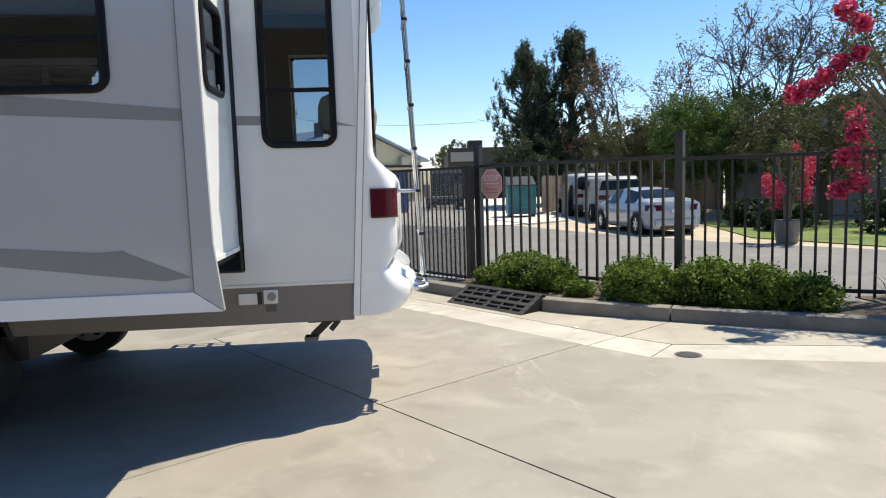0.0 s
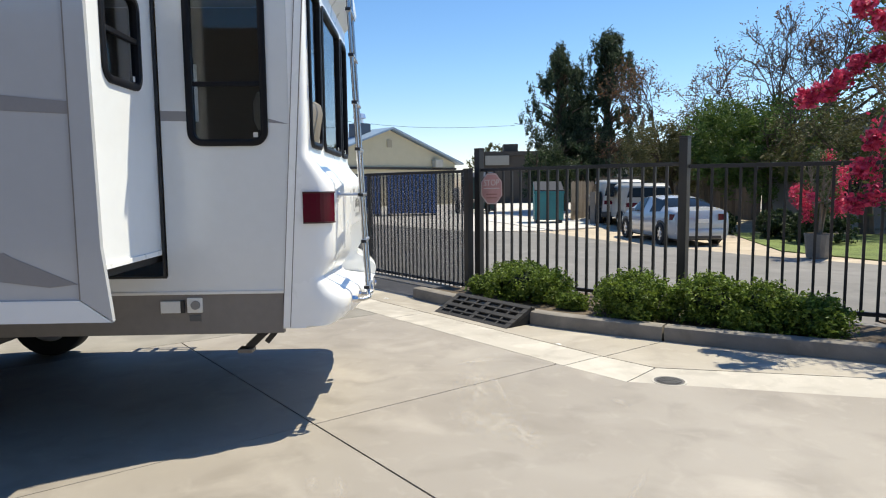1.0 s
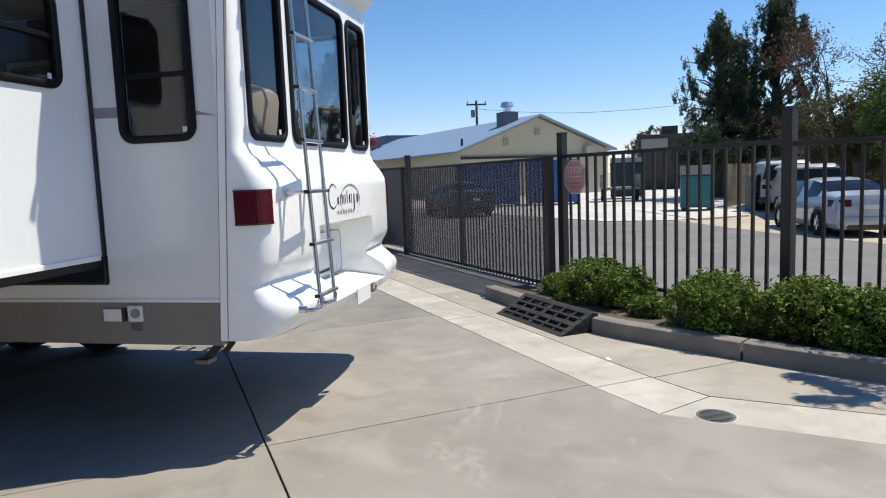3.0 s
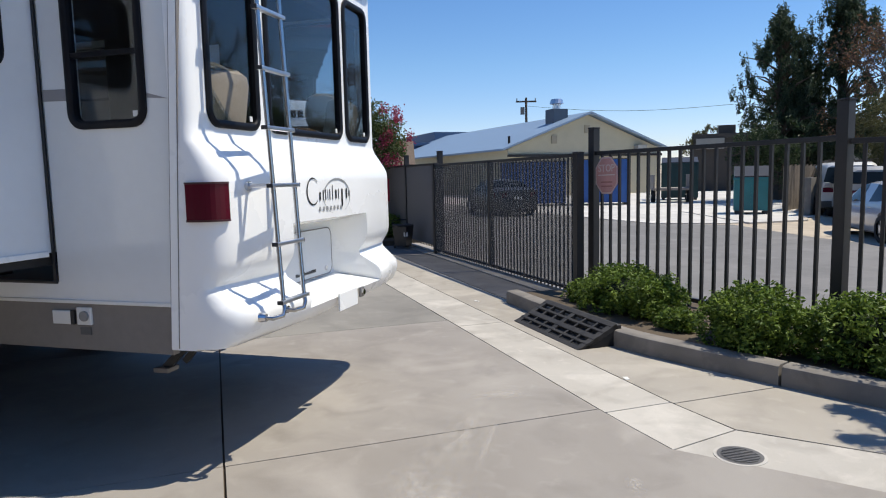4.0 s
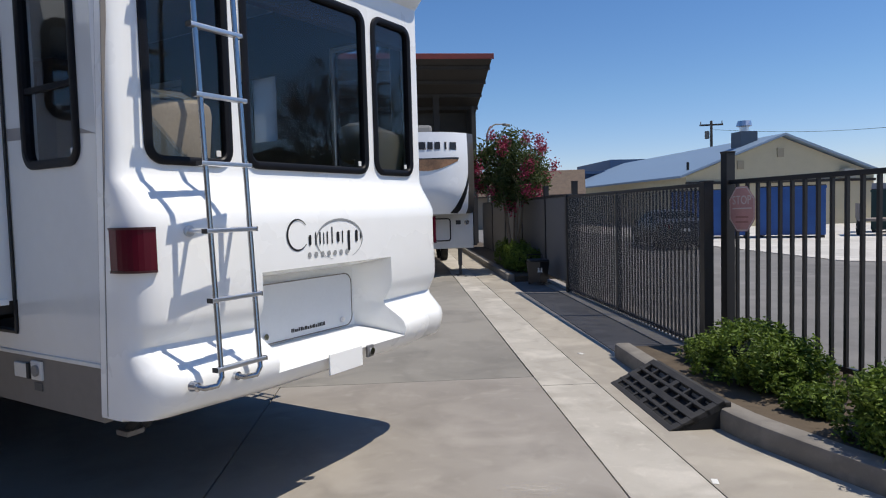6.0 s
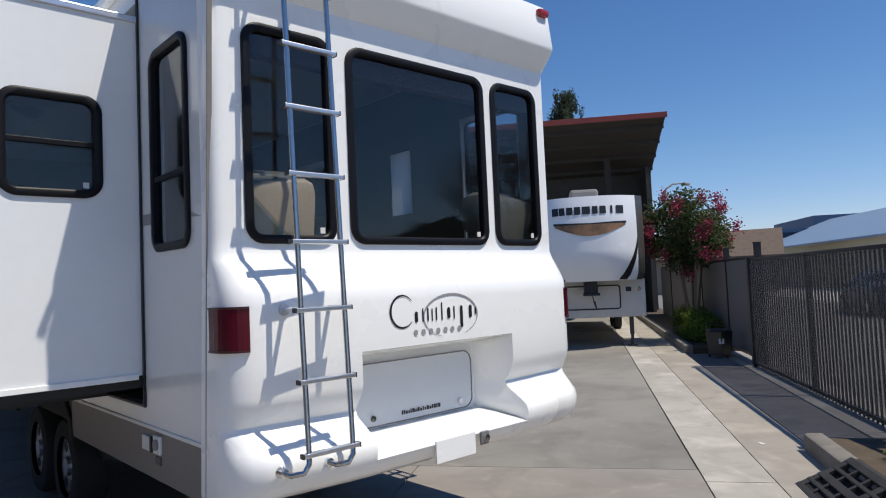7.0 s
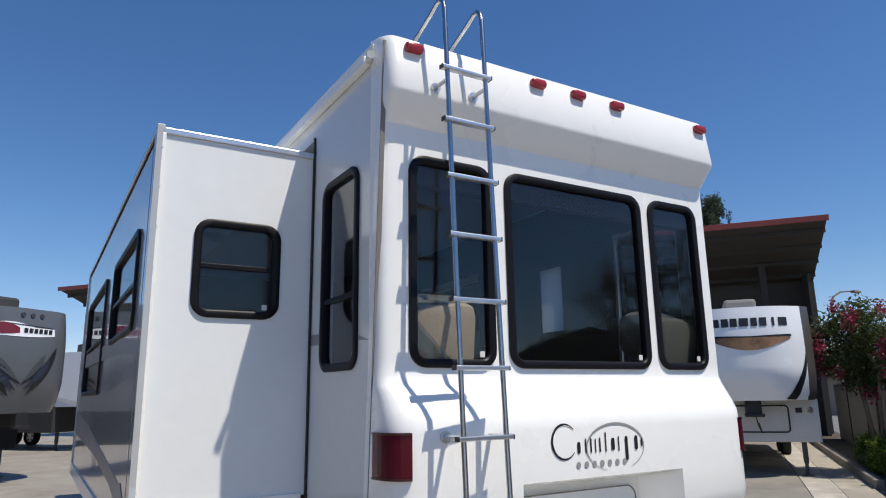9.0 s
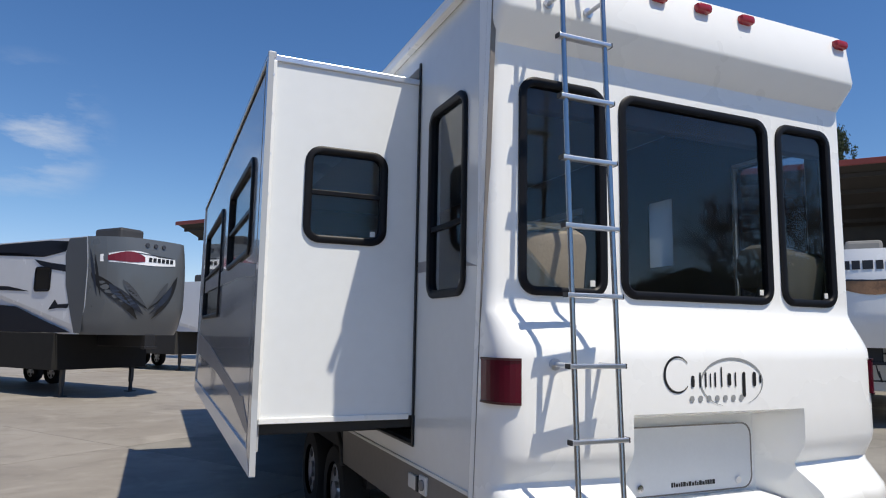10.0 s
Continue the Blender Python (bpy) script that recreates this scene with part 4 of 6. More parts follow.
def wheel(parent, c, r=0.36, w=0.22, axis="x", rim=ALU):
    bm = bmesh.new()
    prof = [(0.62 * r, 0.5), (0.80 * r, 0.52), (0.95 * r, 0.48), (r, 0.36), (r, -0.36), (0.95 * r, -0.48), (0.80 * r, -0.52), (0.62 * r, -0.5)]
    rings_ = []
    for k in range(32):
        a = 2 * math.pi * k / 32
        rings_.append([bm.verts.new((c[0] + q * w, c[1] + p * math.cos(a), c[2] + p * math.sin(a)) if axis == "x" else (c[0] + p * math.cos(a), c[1] + q * w, c[2] + p * math.sin(a))) for p, q in prof])
    for i in range(32):
        a, b = rings_[i], rings_[(i + 1) % 32]
        for k in range(len(prof) - 1):
            bm.faces.new((a[k], a[k + 1], b[k + 1], b[k]))
    bmesh.ops.recalc_face_normals(bm, faces=bm.faces)
    wh = part("wheel", bm, TYRE, parent, smooth=True)
    bm = bmesh.new()
    disc(bm, c, 0.62 * r, axis, w * 0.7, 28)
    disc(bm, c, 0.2 * r, axis, w * 0.95, 16)
    part("rim", bm, rim, wh, "silver wheel rim")
    bm = bmesh.new()
    for k in range(6):
        a = math.pi * k / 3
        d = (0, math.cos(a) * 0.42 * r, math.sin(a) * 0.42 * r) if axis == "x" else (math.cos(a) * 0.42 * r, 0, math.sin(a) * 0.42 * r)
        disc(bm, Vector(c) + Vector(d), 0.11 * r, axis, w * 0.74, 10)
    part("rim_slots", bm, BLACKRUB, wh)
    return wh


for y in (2.85, 3.75):
    for x in (0.16, W - 0.16):
        wheel(RV, (x, y, 0.36))
part("axle", box((0.2, 2.4, 0.45), (W - 0.2, 4.2, 0.62)), BLACKRUB, RV)

# interior that shows through the glass
part("inner_floor", box((0.05, 0.12, 0.92), (W - 0.05, LEN, 0.96)), surface("carpet", (0.20, 0.16, 0.12), 0.95, vary=0.2, fine=150), RV)
part("inner_ceiling", box((0.05, 0.12, 3.28), (W - 0.05, LEN, 3.43)), surface("inner_ceiling", (0.6, 0.57, 0.5), 0.8), RV)
part("inner_wall", box((0.05, 6.2, 0.96), (W - 0.05, 6.26, 3.28)), surface("oak_panel", (0.16, 0.09, 0.045), 0.5, vary=0.2), RV)
# added boards whose dark colour stands in for dim interior light
LINER = surface("liner_shade", (0.13, 0.105, 0.08), 0.7, vary=0.1)
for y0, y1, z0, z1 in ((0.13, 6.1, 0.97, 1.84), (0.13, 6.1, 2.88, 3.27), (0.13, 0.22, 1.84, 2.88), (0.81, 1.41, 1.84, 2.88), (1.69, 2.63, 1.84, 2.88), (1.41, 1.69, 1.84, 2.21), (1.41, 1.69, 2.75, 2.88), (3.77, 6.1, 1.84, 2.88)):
    part("shade_liner", box((W - 0.060, y0, z0), (W - 0.053, y1, z1)), LINER, RV, "dark liner that dims the white wall inside the trailer")
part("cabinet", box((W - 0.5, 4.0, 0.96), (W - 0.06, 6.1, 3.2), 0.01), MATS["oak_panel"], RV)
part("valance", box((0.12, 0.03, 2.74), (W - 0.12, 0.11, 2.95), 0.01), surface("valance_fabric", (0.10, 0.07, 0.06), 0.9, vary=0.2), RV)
blind_mat, n, l, b = nodes_of("white_blind")
glow = n.new("ShaderNodeBsdfTranslucent")
glow.inputs["Color"].default_value = (0.92, 0.93, 0.93, 1)
l.new(glow.outputs[0], n["Material Output"].inputs["Surface"])
part("blind", box((W - 0.050, 1.41, 2.212), (W - 0.048, 1.69, 2.748)), blind_mat, RV, "thin white blind with daylight behind it")
part("window_track", box((W - 0.075, 0.772, 1.95), (W - 0.062, 0.786, 2.82)), WHITEPLASTIC, RV, "white window frame edge")
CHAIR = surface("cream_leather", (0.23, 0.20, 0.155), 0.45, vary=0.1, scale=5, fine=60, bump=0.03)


def recliner(x, y, turn, label):
    r = thing("recliner", label, "armchair", pose(x, y, 0.96, 0, 0, turn) @ Matrix.Diagonal((0.78, 0.95, 0.985, 1)), "recliners")
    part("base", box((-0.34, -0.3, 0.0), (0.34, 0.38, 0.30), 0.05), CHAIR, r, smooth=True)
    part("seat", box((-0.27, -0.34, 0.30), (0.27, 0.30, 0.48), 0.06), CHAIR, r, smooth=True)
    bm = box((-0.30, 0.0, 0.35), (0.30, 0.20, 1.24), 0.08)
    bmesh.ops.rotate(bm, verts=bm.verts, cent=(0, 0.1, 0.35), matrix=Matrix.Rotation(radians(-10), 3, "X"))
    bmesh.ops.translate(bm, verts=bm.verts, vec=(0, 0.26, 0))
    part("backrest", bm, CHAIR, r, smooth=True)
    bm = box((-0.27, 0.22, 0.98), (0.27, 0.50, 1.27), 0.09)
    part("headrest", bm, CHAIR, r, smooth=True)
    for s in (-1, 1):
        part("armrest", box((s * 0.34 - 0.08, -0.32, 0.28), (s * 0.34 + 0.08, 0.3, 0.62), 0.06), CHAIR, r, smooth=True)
    return r


recliner(0.40, 0.55, 170, "cream leather recliner behind the rear window")
recliner(2.02, 0.60, 190, "cream leather recliner behind the rear window")

# ---- rear ladder ----
ladder = part("ladder", bmesh.new(), ALU, RV, "bright aluminium ladder up the back")
LEAN = lambda z: -0.335 + 0.045 * (z - 0.90)
lx = lambda s: 0.252 if s == 0 else 0.476
for s in (0, 1):
    x = lx(s)
    pts = [(x - 0.085, -0.250, 0.842), (x - 0.075, -0.315, 0.838), (x - 0.035, -0.350, 0.846), (x - 0.008, -0.345, 0.875), (x, LEAN(0.92), 0.92)]
    pts += [(x, LEAN(0.92 + 0.67 * k), 0.92 + 0.67 * k) for k in range(1, 5)]
    y = LEAN(3.60)
    pts += [(x, y + 0.012, 3.645), (x, y + 0.035, 3.668), (x, y + 0.07, 3.668), (x, y + 0.13, 3.64), (x, 0.30, 3.50)]
    part("rail", tube(bmesh.new(), pts, 0.0125, 12), POLISHED, ladder, smooth=True)
    part("foot_ring", tube(bmesh.new(), [(x - 0.086, -0.246, 0.842), (x - 0.086, -0.283, 0.842)], [0.026, 0.020], 14), CHROME, ladder)
    for z, back in ((3.21, -0.105), (1.525, -0.15)):
        part("bracket", tube(bmesh.new(), [(x, LEAN(z), z), (x, back, z)], 0.011), ALU, ladder)
        part("bracket_foot", disc(bmesh.new(), (x, back - 0.008, z), 0.026, "y", 0.02, 14), ALU, ladder)
for z in (3.27, 2.995, 2.71, 2.425, 2.123, 1.822, 1.524, 1.218, 0.91):
    y = LEAN(z)
    r_ = part("rung", box((lx(0) - 0.03, y - 0.018, z - 0.010), (lx(1) + 0.03, y + 0.018, z + 0.010), 0.004), ALU, ladder)
    for xx in (lx(0) - 0.034, lx(1) + 0.030):
        part("end_cap", box((xx, y - 0.0175, z - 0.0105), (xx + 0.004, y + 0.0175, z + 0.0105)), BLACKRUB, r_)

# ---- maker's marks on the back: plain shapes only ----


def arc_band(bm, cx, cy, rx, ry, a0, a1, w0, w1, m, n=28):
    rows = []
    for k in range(n + 1):
        a = radians(a0 + (a1 - a0) * k / n)
        w = w0 + (w1 - w0) * math.sin(math.pi * k / n)
        rows.append([bm.verts.new(m @ Vector((cx + (rx + s * w / 2) * math.cos(a), cy + (ry + s * w / 2) * math.sin(a), 0))) for s in (-1, 1)])
    for a, b in zip(rows, rows[1:]):
        bm.faces.new((a[0], a[1], b[1], b[0]))
    return bm


LOGO = BACK @ Matrix.Translation((-0.012, 0.012, 0.153 + BOW))
part("emblem_ring", arc_band(bmesh.new(), 1.255, 1.425, 0.20, 0.115, -60, 250, 0.002, 0.012, LOGO), INKGREY, RV, "thin grey oval emblem ring")
part("emblem_arc", arc_band(bmesh.new(), 0.915, 1.465, 0.078, 0.082, 40, 320, 0.004, 0.013, LOGO), INK, RV, "black emblem arc")
for x, z0, z1, w in ((1.005, 1.405, 1.46, 0.030), (1.05, 1.405, 1.475, 0.012), (1.085, 1.405, 1.475, 0.014), (1.115, 1.405, 1.47, 0.010), (1.145, 1.405, 1.475, 0.014), (1.185, 1.405, 1.50, 0.012), (1.235, 1.41, 1.47, 0.034), (1.275, 1.405, 1.475, 0.012), (1.33, 1.355, 1.475, 0.030), (1.40, 1.405, 1.475, 0.034), (1.44, 1.42, 1.46, 0.016)):
    part("emblem_bar", prism(bmesh.new(), round_rect(x - w * 0.32, z0, x + w * 0.32, z1, w * 0.28, 3), 0.001, LOGO), INK, RV, "black emblem stroke")
for k in range(7):
    x = 0.985 + k * 0.052
    part("emblem_bar", prism(bmesh.new(), round_rect(x, 1.338, x + 0.026, 1.366, 0.010, 3), 0.001, LOGO), INKGREY, RV, "small grey emblem stroke")

# ---- the other trailers ----


def front_cap(sz, half, z0, z1, over, nose=0.55, bluff=2.6):
    """Point on a rounded trailer nose; s runs -1..1 across, z up."""
    s, z = sz
    k = (z - z0) / (z1 - z0)
    y = -over + nose * abs(s) ** bluff + 0.42 * max(0, 0.30 - k) ** 1.3 / 0.21 * 0.55 + 0.55 * max(0, k - 0.55) ** 2
    return Vector((half * s * (0.97 if k > 0.05 else 0.93), y, z))


def nose_patch(fn, s0, s1, za, zb, n=10, nz=10, lift=0.0):
    bm = bmesh.new()
    g = [[bm.verts.new(fn((s0 + (s1 - s0) * i / n, za + (zb - za) * j / nz)) + Vector((0, -lift, 0))) for i in range(n + 1)] for j in range(nz + 1)]
    for j in range(nz):
        for i in range(n):
            bm.faces.new((g[j][i], g[j][i + 1], g[j + 1][i + 1], g[j + 1][i]))
    return bm


def nose_shape(fn, outline, lift=0.012):
    """A decal that follows the nose: outline of (s, z) pairs, upper edge then lower edge, same count."""
    bm = bmesh.new()
    n = len(outline) // 2
    up, lo = outline[:n], outline[n:][::-1]
    a = [bm.verts.new(fn(p) + Vector((0, -lift, 0))) for p in up]
    b = [bm.verts.new(fn(p) + Vector((0, -lift, 0))) for p in lo]
    for i in range(n - 1):
        bm.faces.new((a[i], a[i + 1], b[i + 1], b[i]))
    return bm


def trailer(label, m, nose_mat, side_mat, low_mat, edge_mat, length, over, z0, z1, low0, half=1.22, lower_back=0.0, shroud=(0.03, 0.03, 0.033), nose=0.55, bluff=2.6):
    t = thing("travel_trailer", label, "trailer", m)
    fn = lambda q: front_cap(q, half, z0, z1, over, nose, bluff)
    part("front_cap", nose_patch(fn, -0.86, 0.86, z0, z1, 20, 14), nose_mat, t, smooth=True)
    for a, b in ((-1, -0.86), (0.86, 1)):
        part("cap_edge", nose_patch(fn, a, b, z0, z1, 5, 14), edge_mat, t, smooth=True)
    # side walls with the nose's outline, roof, belly
    for s in (-1, 1):
        bm = bmesh.new()
        e = [fn((s, z0 + (z1 - z0) * k / 14)) for k in range(15)]
        vs = [bm.verts.new(p) for p in e] + [bm.verts.new((e[-1].x, length, z1)), bm.verts.new((e[-1].x, length, z0))]
        bmesh.ops.triangulate(bm, faces=[bm.faces.new(vs)])
        bmesh.ops.recalc_face_normals(bm, faces=bm.faces)
        part("side_wall", bm, side_mat, t)
    bm = bmesh.new()
    e = [bm.verts.new(fn((-1 + k / 10, z1))) for k in range(21)]
    bm.faces.new(e + [bm.verts.new((half * 0.97, length, z1)), bm.verts.new((-half * 0.97, length, z1))])
    part("roof", bm, GEL, t)
    bm = bmesh.new()
    e = [bm.verts.new(fn((-1 + k / 10, z0))) for k in range(21)]
    bm.faces.new(e + [bm.verts.new((half * 0.93, lower_back + 0.3, z0)), bm.verts.new((-half * 0.93, lower_back + 0.3, z0))])
    part("belly", bm, BLACKRUB, t)
    part("lower_box", box((-half * 0.99, lower_back, low0), (half * 0.99, length, z0 + 0.02), 0.02), low_mat, t)
    part("rear_wall", box((-half * 0.96, length - 0.05, low0), (half * 0.96, length, z1)), side_mat, t)
    for s in (-1, 1):
        leg = part("landing_leg", box((s * half * 0.72 - 0.045, lower_back + 0.05, 0.25), (s * half * 0.72 + 0.045, lower_back + 0.14, low0 + 0.1), 0.005), surface("leg_grey", (0.07, 0.07, 0.07), 0.6, metal=0.3), t)
        part("foot", box((s * half * 0.72 - 0.10, lower_back - 0.01, 0.0), (s * half * 0.72 + 0.10, lower_back + 0.20, 0.02)), MATS["leg_grey"], leg)
        part("inner_tube", box((s * half * 0.72 - 0.03, lower_back + 0.06, 0.02), (s * half * 0.72 + 0.03, lower_back + 0.13, 0.3)), MATS["leg_grey"], leg)
        for y in (5.2, 6.2):
            wheel(t, (s * (half - 0.18), y, 0.36))
    pin = part("pin_box", box((-0.16, -over * 0.55, z0 - 0.28), (0.12, lower_back + 0.1, z0 + 0.02), 0.02), BLACKRUB, t)
    part("kingpin_plate", box((-0.2, -over * 0.62, z0 - 0.32), (0.16, -over * 0.3, z0 - 0.26), 0.01), BLACKRUB, pin)
    bm = box((-0.34, 0.7, z1), (0.34, 1.7, z1 + 0.36), 0.07)
    part("air_conditioner", bm, surface("ac_shroud_%d" % round(shroud[0] * 100), shroud, 0.6), t, "rooftop air conditioner shroud")
    return t, fn


PEARL = surface("pearl_white", (0.82, 0.83, 0.84), 0.25, vary=0.03, bump=0, coat=0.4)
BRONZE = surface("dark_bronze", (0.075, 0.068, 0.06), 0.3, vary=0.1, bump=0, coat=0.3)
GREYCAP = surface("grey_gelcoat", (0.105, 0.115, 0.125), 0.3, vary=0.06, scale=1.5, bump=0, coat=0.3)
NAVY = surface("navy_vinyl", (0.025, 0.032, 0.05), 0.35, vary=0.1, bump=0)
PX = Matrix(((0.62, 0.784, 0, 11.6), (-0.784, 0.62, 0, 6.13), (0, 0, 1, 0), (0, 0, 0, 1)))
phx, fn = trailer("white fifth-wheel trailer with bronze eye decal under the canopy", PX, PEARL, BRONZE, surface("off_white", (0.62, 0.62, 0.60), 0.4), BRONZE, 8.5, 1.0, 1.50, 3.36, 0.66, 1.22, 0.0, (0.20, 0.195, 0.185))
bm_s = [(-0.62, 0.10), (-0.50, 0.09), (-0.36, 0.10), (-0.22, 0.10), (-0.06, 0.13), (0.10, 0.09), (0.24, 0.10), (0.40, 0.035), (0.55, 0.12)]
for s, w in bm_s:
    part("emblem_bar", nose_shape(fn, [(s - w * 0.56, 3.13), (s + w * 0.56, 3.13), (s + w * 0.56, 2.96), (s - w * 0.56, 2.96)]), INK, phx)
part("emblem_arc", nose_shape(fn, [(-0.64 + 1.28 * k / 12, 2.74 + 0.03 * abs(k - 6) / 6) for k in range(13)] + [(0.64 - 1.28 * k / 12, 2.70 - 0.22 * math.sin(math.pi * k / 12)) for k in range(13)]), surface("bronze_sunset", (0.26, 0.14, 0.07), 0.4, vary=0.75, scale=4.5), phx, "bronze eye-shaped decal")
part("emblem_edge", nose_shape(fn, [(-0.66 + 1.32 * k / 12, 2.76 + 0.03 * abs(k - 6) / 6) for k in range(13)] + [(0.66 - 1.32 * k / 12, 2.74 + 0.0 * k) for k in range(13)], 0.014), INK, phx)
for s in (-1, 1):
    part("swoosh", nose_shape(fn, [(s * (0.86 - 0.36 * (k / 8) ** 1.6), 2.45 - 0.93 * k / 8) for k in range(9)] + [(s * (0.86 - 0.20 * ((8 - k) / 8) ** 1.6), 2.25 - 0.74 * (8 - k) / 8) for k in range(9)], 0.014), INK, phx)
part("hatch", ring(bmesh.new(), -0.95, 0.84, 0.66, 1.40, 0.08, 0.03, 0.012, BACK @ Matrix.Translation((0, 0, 0.004))), INK, phx)
part("vent_box", box((0.78, -0.015, 1.24), (0.90, 0.004, 1.34)), INK, phx)
part("round_port", disc(bmesh.new(), (1.05, -0.006, 1.29), 0.06, "y", 0.02, 18), CHROME, phx)
part("cable", tube(bmesh.new(), [(0.0, -0.35, 1.22), (0.04, -0.30, 1.0), (0.10, -0.25, 0.85), (0.06, -0.2, 1.05)], 0.012, 6), BLACKRUB, phx)

RX = Matrix(((0.78, -0.62, 0, -1.62), (0.62, 0.78, 0, 14.75), (0, 0, 1, 0), (0, 0, 0, 1)))
# underbody black lowered further to hold the shadow of the nose overhang
rav, fn = trailer("grey and white fifth-wheel trailer with dark swoosh decals", RX, GREYCAP, PEARL, surface("shadowed_underbody", (0.010, 0.010, 0.010), 0.9), GREYCAP, 9.5, 0.45, 1.46, 3.70, 0.62, 1.28, 1.5, nose=0.92, bluff=4.2)
part("emblem_arc", nose_shape(fn, [(-0.92 + 1.24 * k / 10, 3.28 + 0.13 * math.sin(math.pi * min(1, k / 7)) * (1 - 0.05 * k)) for k in range(11)] + [(0.32 - 1.24 * k / 10, 3.12 - 0.05 * math.sin(math.pi * k / 10)) for k in range(11)]), PEARL, rav, "white-edged emblem patch")
part("emblem_arc", nose_shape(fn, [(-0.86 + 0.5 * k / 8, 3.26 + 0.11 * math.sin(math.pi * k / 8)) for k in range(9)] + [(-0.36 - 0.5 * k / 8, 3.15 - 0.03 * math.sin(math.pi * k / 8)) for k in range(9)], 0.018), surface("crimson", (0.16, 0.012, 0.025), 0.4), rav, "dark red emblem patch")
for k in range(6):
    part("emblem_bar", nose_shape(fn, [(-0.28 + k * 0.095, 3.26), (-0.21 + k * 0.095, 3.26), (-0.22 + k * 0.095, 3.16), (-0.29 + k * 0.095, 3.16)], 0.02), INK, rav)
part("emblem_bar", nose_shape(fn, [(-0.62 + 0.9 * k / 6, 3.36 - 0.01 * k) for k in range(7)] + [(0.28 - 0.9 * k / 6, 3.28 + 0.01 * k) for k in range(7)], 0.019), INK, rav)
BLADE = surface("slate_vinyl", (0.06, 0.065, 0.075), 0.35, vary=0.1, bump=0)
for sa, sb, top, drop, mat in ((-0.98, -0.40, 2.86, 1.05, INK), (0.38, -0.12, 2.88, 1.05, INK), (-0.84, -0.30, 2.62, 0.70, NAVY), (0.26, -0.20, 2.64, 0.70, NAVY), (-0.70, -0.28, 2.72, 0.62, BLADE), (0.16, -0.24, 2.72, 0.62, BLADE), (-0.62, -0.24, 2.50, 0.45, INK), (0.08, -0.26, 2.50, 0.45, INK), (-0.99, -0.93, 3.42, 1.1, NAVY), (-0.96, -0.90, 3.3, 1.0, INK)):
    part("swoosh", nose_shape(fn, [(sa + (sb - sa) * (k / 10) ** 0.85, top - drop * k / 10) for k in range(11)] + [(sa + (sb - sa) * ((10 - k) / 10) ** 2.1, top - drop * (10 - k) / 10) for k in range(11)], 0.014 if mat is INK else 0.017), mat, rav)
for x in (-0.30, -0.12, 0.06):
    p = fn((x, 3.55))
    part("marker_light", disc(bmesh.new(), p + Vector((0, -0.01, 0)), 0.05, "y", 0.04, 14), surface("dark_lens", (0.05, 0.05, 0.06), 0.2), rav)
tr3, fn3 = trailer("white fifth-wheel trailer parked beyond the grey one", Matrix(((0.78, -0.62, 0, 1.2), (0.62, 0.78, 0, 24.5), (0, 0, 1, 0), (0, 0, 0, 1))), PEARL, PEARL, surface("black_pan", (0.03, 0.03, 0.03), 0.8), PEARL, 9.5, 0.45, 1.5, 3.4, 0.62, 1.22, 1.5)
RS = Matrix(((0, 0, -1, -1.246), (-1, 0, 0, 0), (0, 1, 0, 0), (0, 0, 0, 1)))
bm = bmesh.new()
prism(bm, [(-0.56, 1.49), (-0.50, 2.1), (-0.50, 3.0), (-0.60, 3.68), (-1.25, 3.68), (-1.35, 3.3), (-1.25, 2.6), (-0.98, 1.9), (-0.80, 1.49)], 0.004, RS)
bmesh.ops.recalc_face_normals(bm, faces=bm.faces)
part("cap_wrap", bm, GREYCAP, rav, "grey wrap of the nose along the side")
window(rav, RS, -2.5, 2.45, -1.85, 3.05)
# black plate paints the unlit room behind the glass; the wall is uncut
part("dark_backing", prism(bmesh.new(), round_rect(-2.48, 2.47, -1.87, 3.03, 0.07), 0.003, RS), surface("unlit_backing", (0.01, 0.011, 0.012), 0.08, vary=0.05, bump=0), rav)
FLAME = surface("flame_vinyl", (0.016, 0.019, 0.028), 0.5, vary=0.1, bump=0, spec=0.2)
for o in ([(-9, 3.67), (-2.0, 3.67), (-1.22, 3.61), (-1.9, 3.52), (-1.35, 3.38), (-2.2, 3.28), (-3.2, 3.42), (-9, 3.45)],
          [(-1.30, 3.06), (-1.9, 3.13), (-2.6, 3.24), (-2.3, 3.08), (-1.8, 2.97), (-1.30, 2.90)],
          [(-2.65, 2.46), (-3.6, 2.60), (-9, 2.72), (-9, 2.62), (-3.6, 2.50)],
          [(-9, 2.40), (-3.2, 2.10), (-1.9, 1.74), (-0.92, 1.5), (-2.2, 1.485), (-9, 1.5)],
          [(-1.85, 2.02), (-1.62, 2.26), (-1.50, 2.14), (-1.05, 2.16), (-1.12, 2.05), (-1.48, 2.06)]):
    bm = prism(bmesh.new(), o, 0.003, RS)
    bmesh.ops.triangulate(bm, faces=[f for f in bm.faces if len(f.verts) > 4])
    bmesh.ops.recalc_face_normals(bm, faces=bm.faces)
    part("swoosh", bm, FLAME, rav, "dark flame decal")

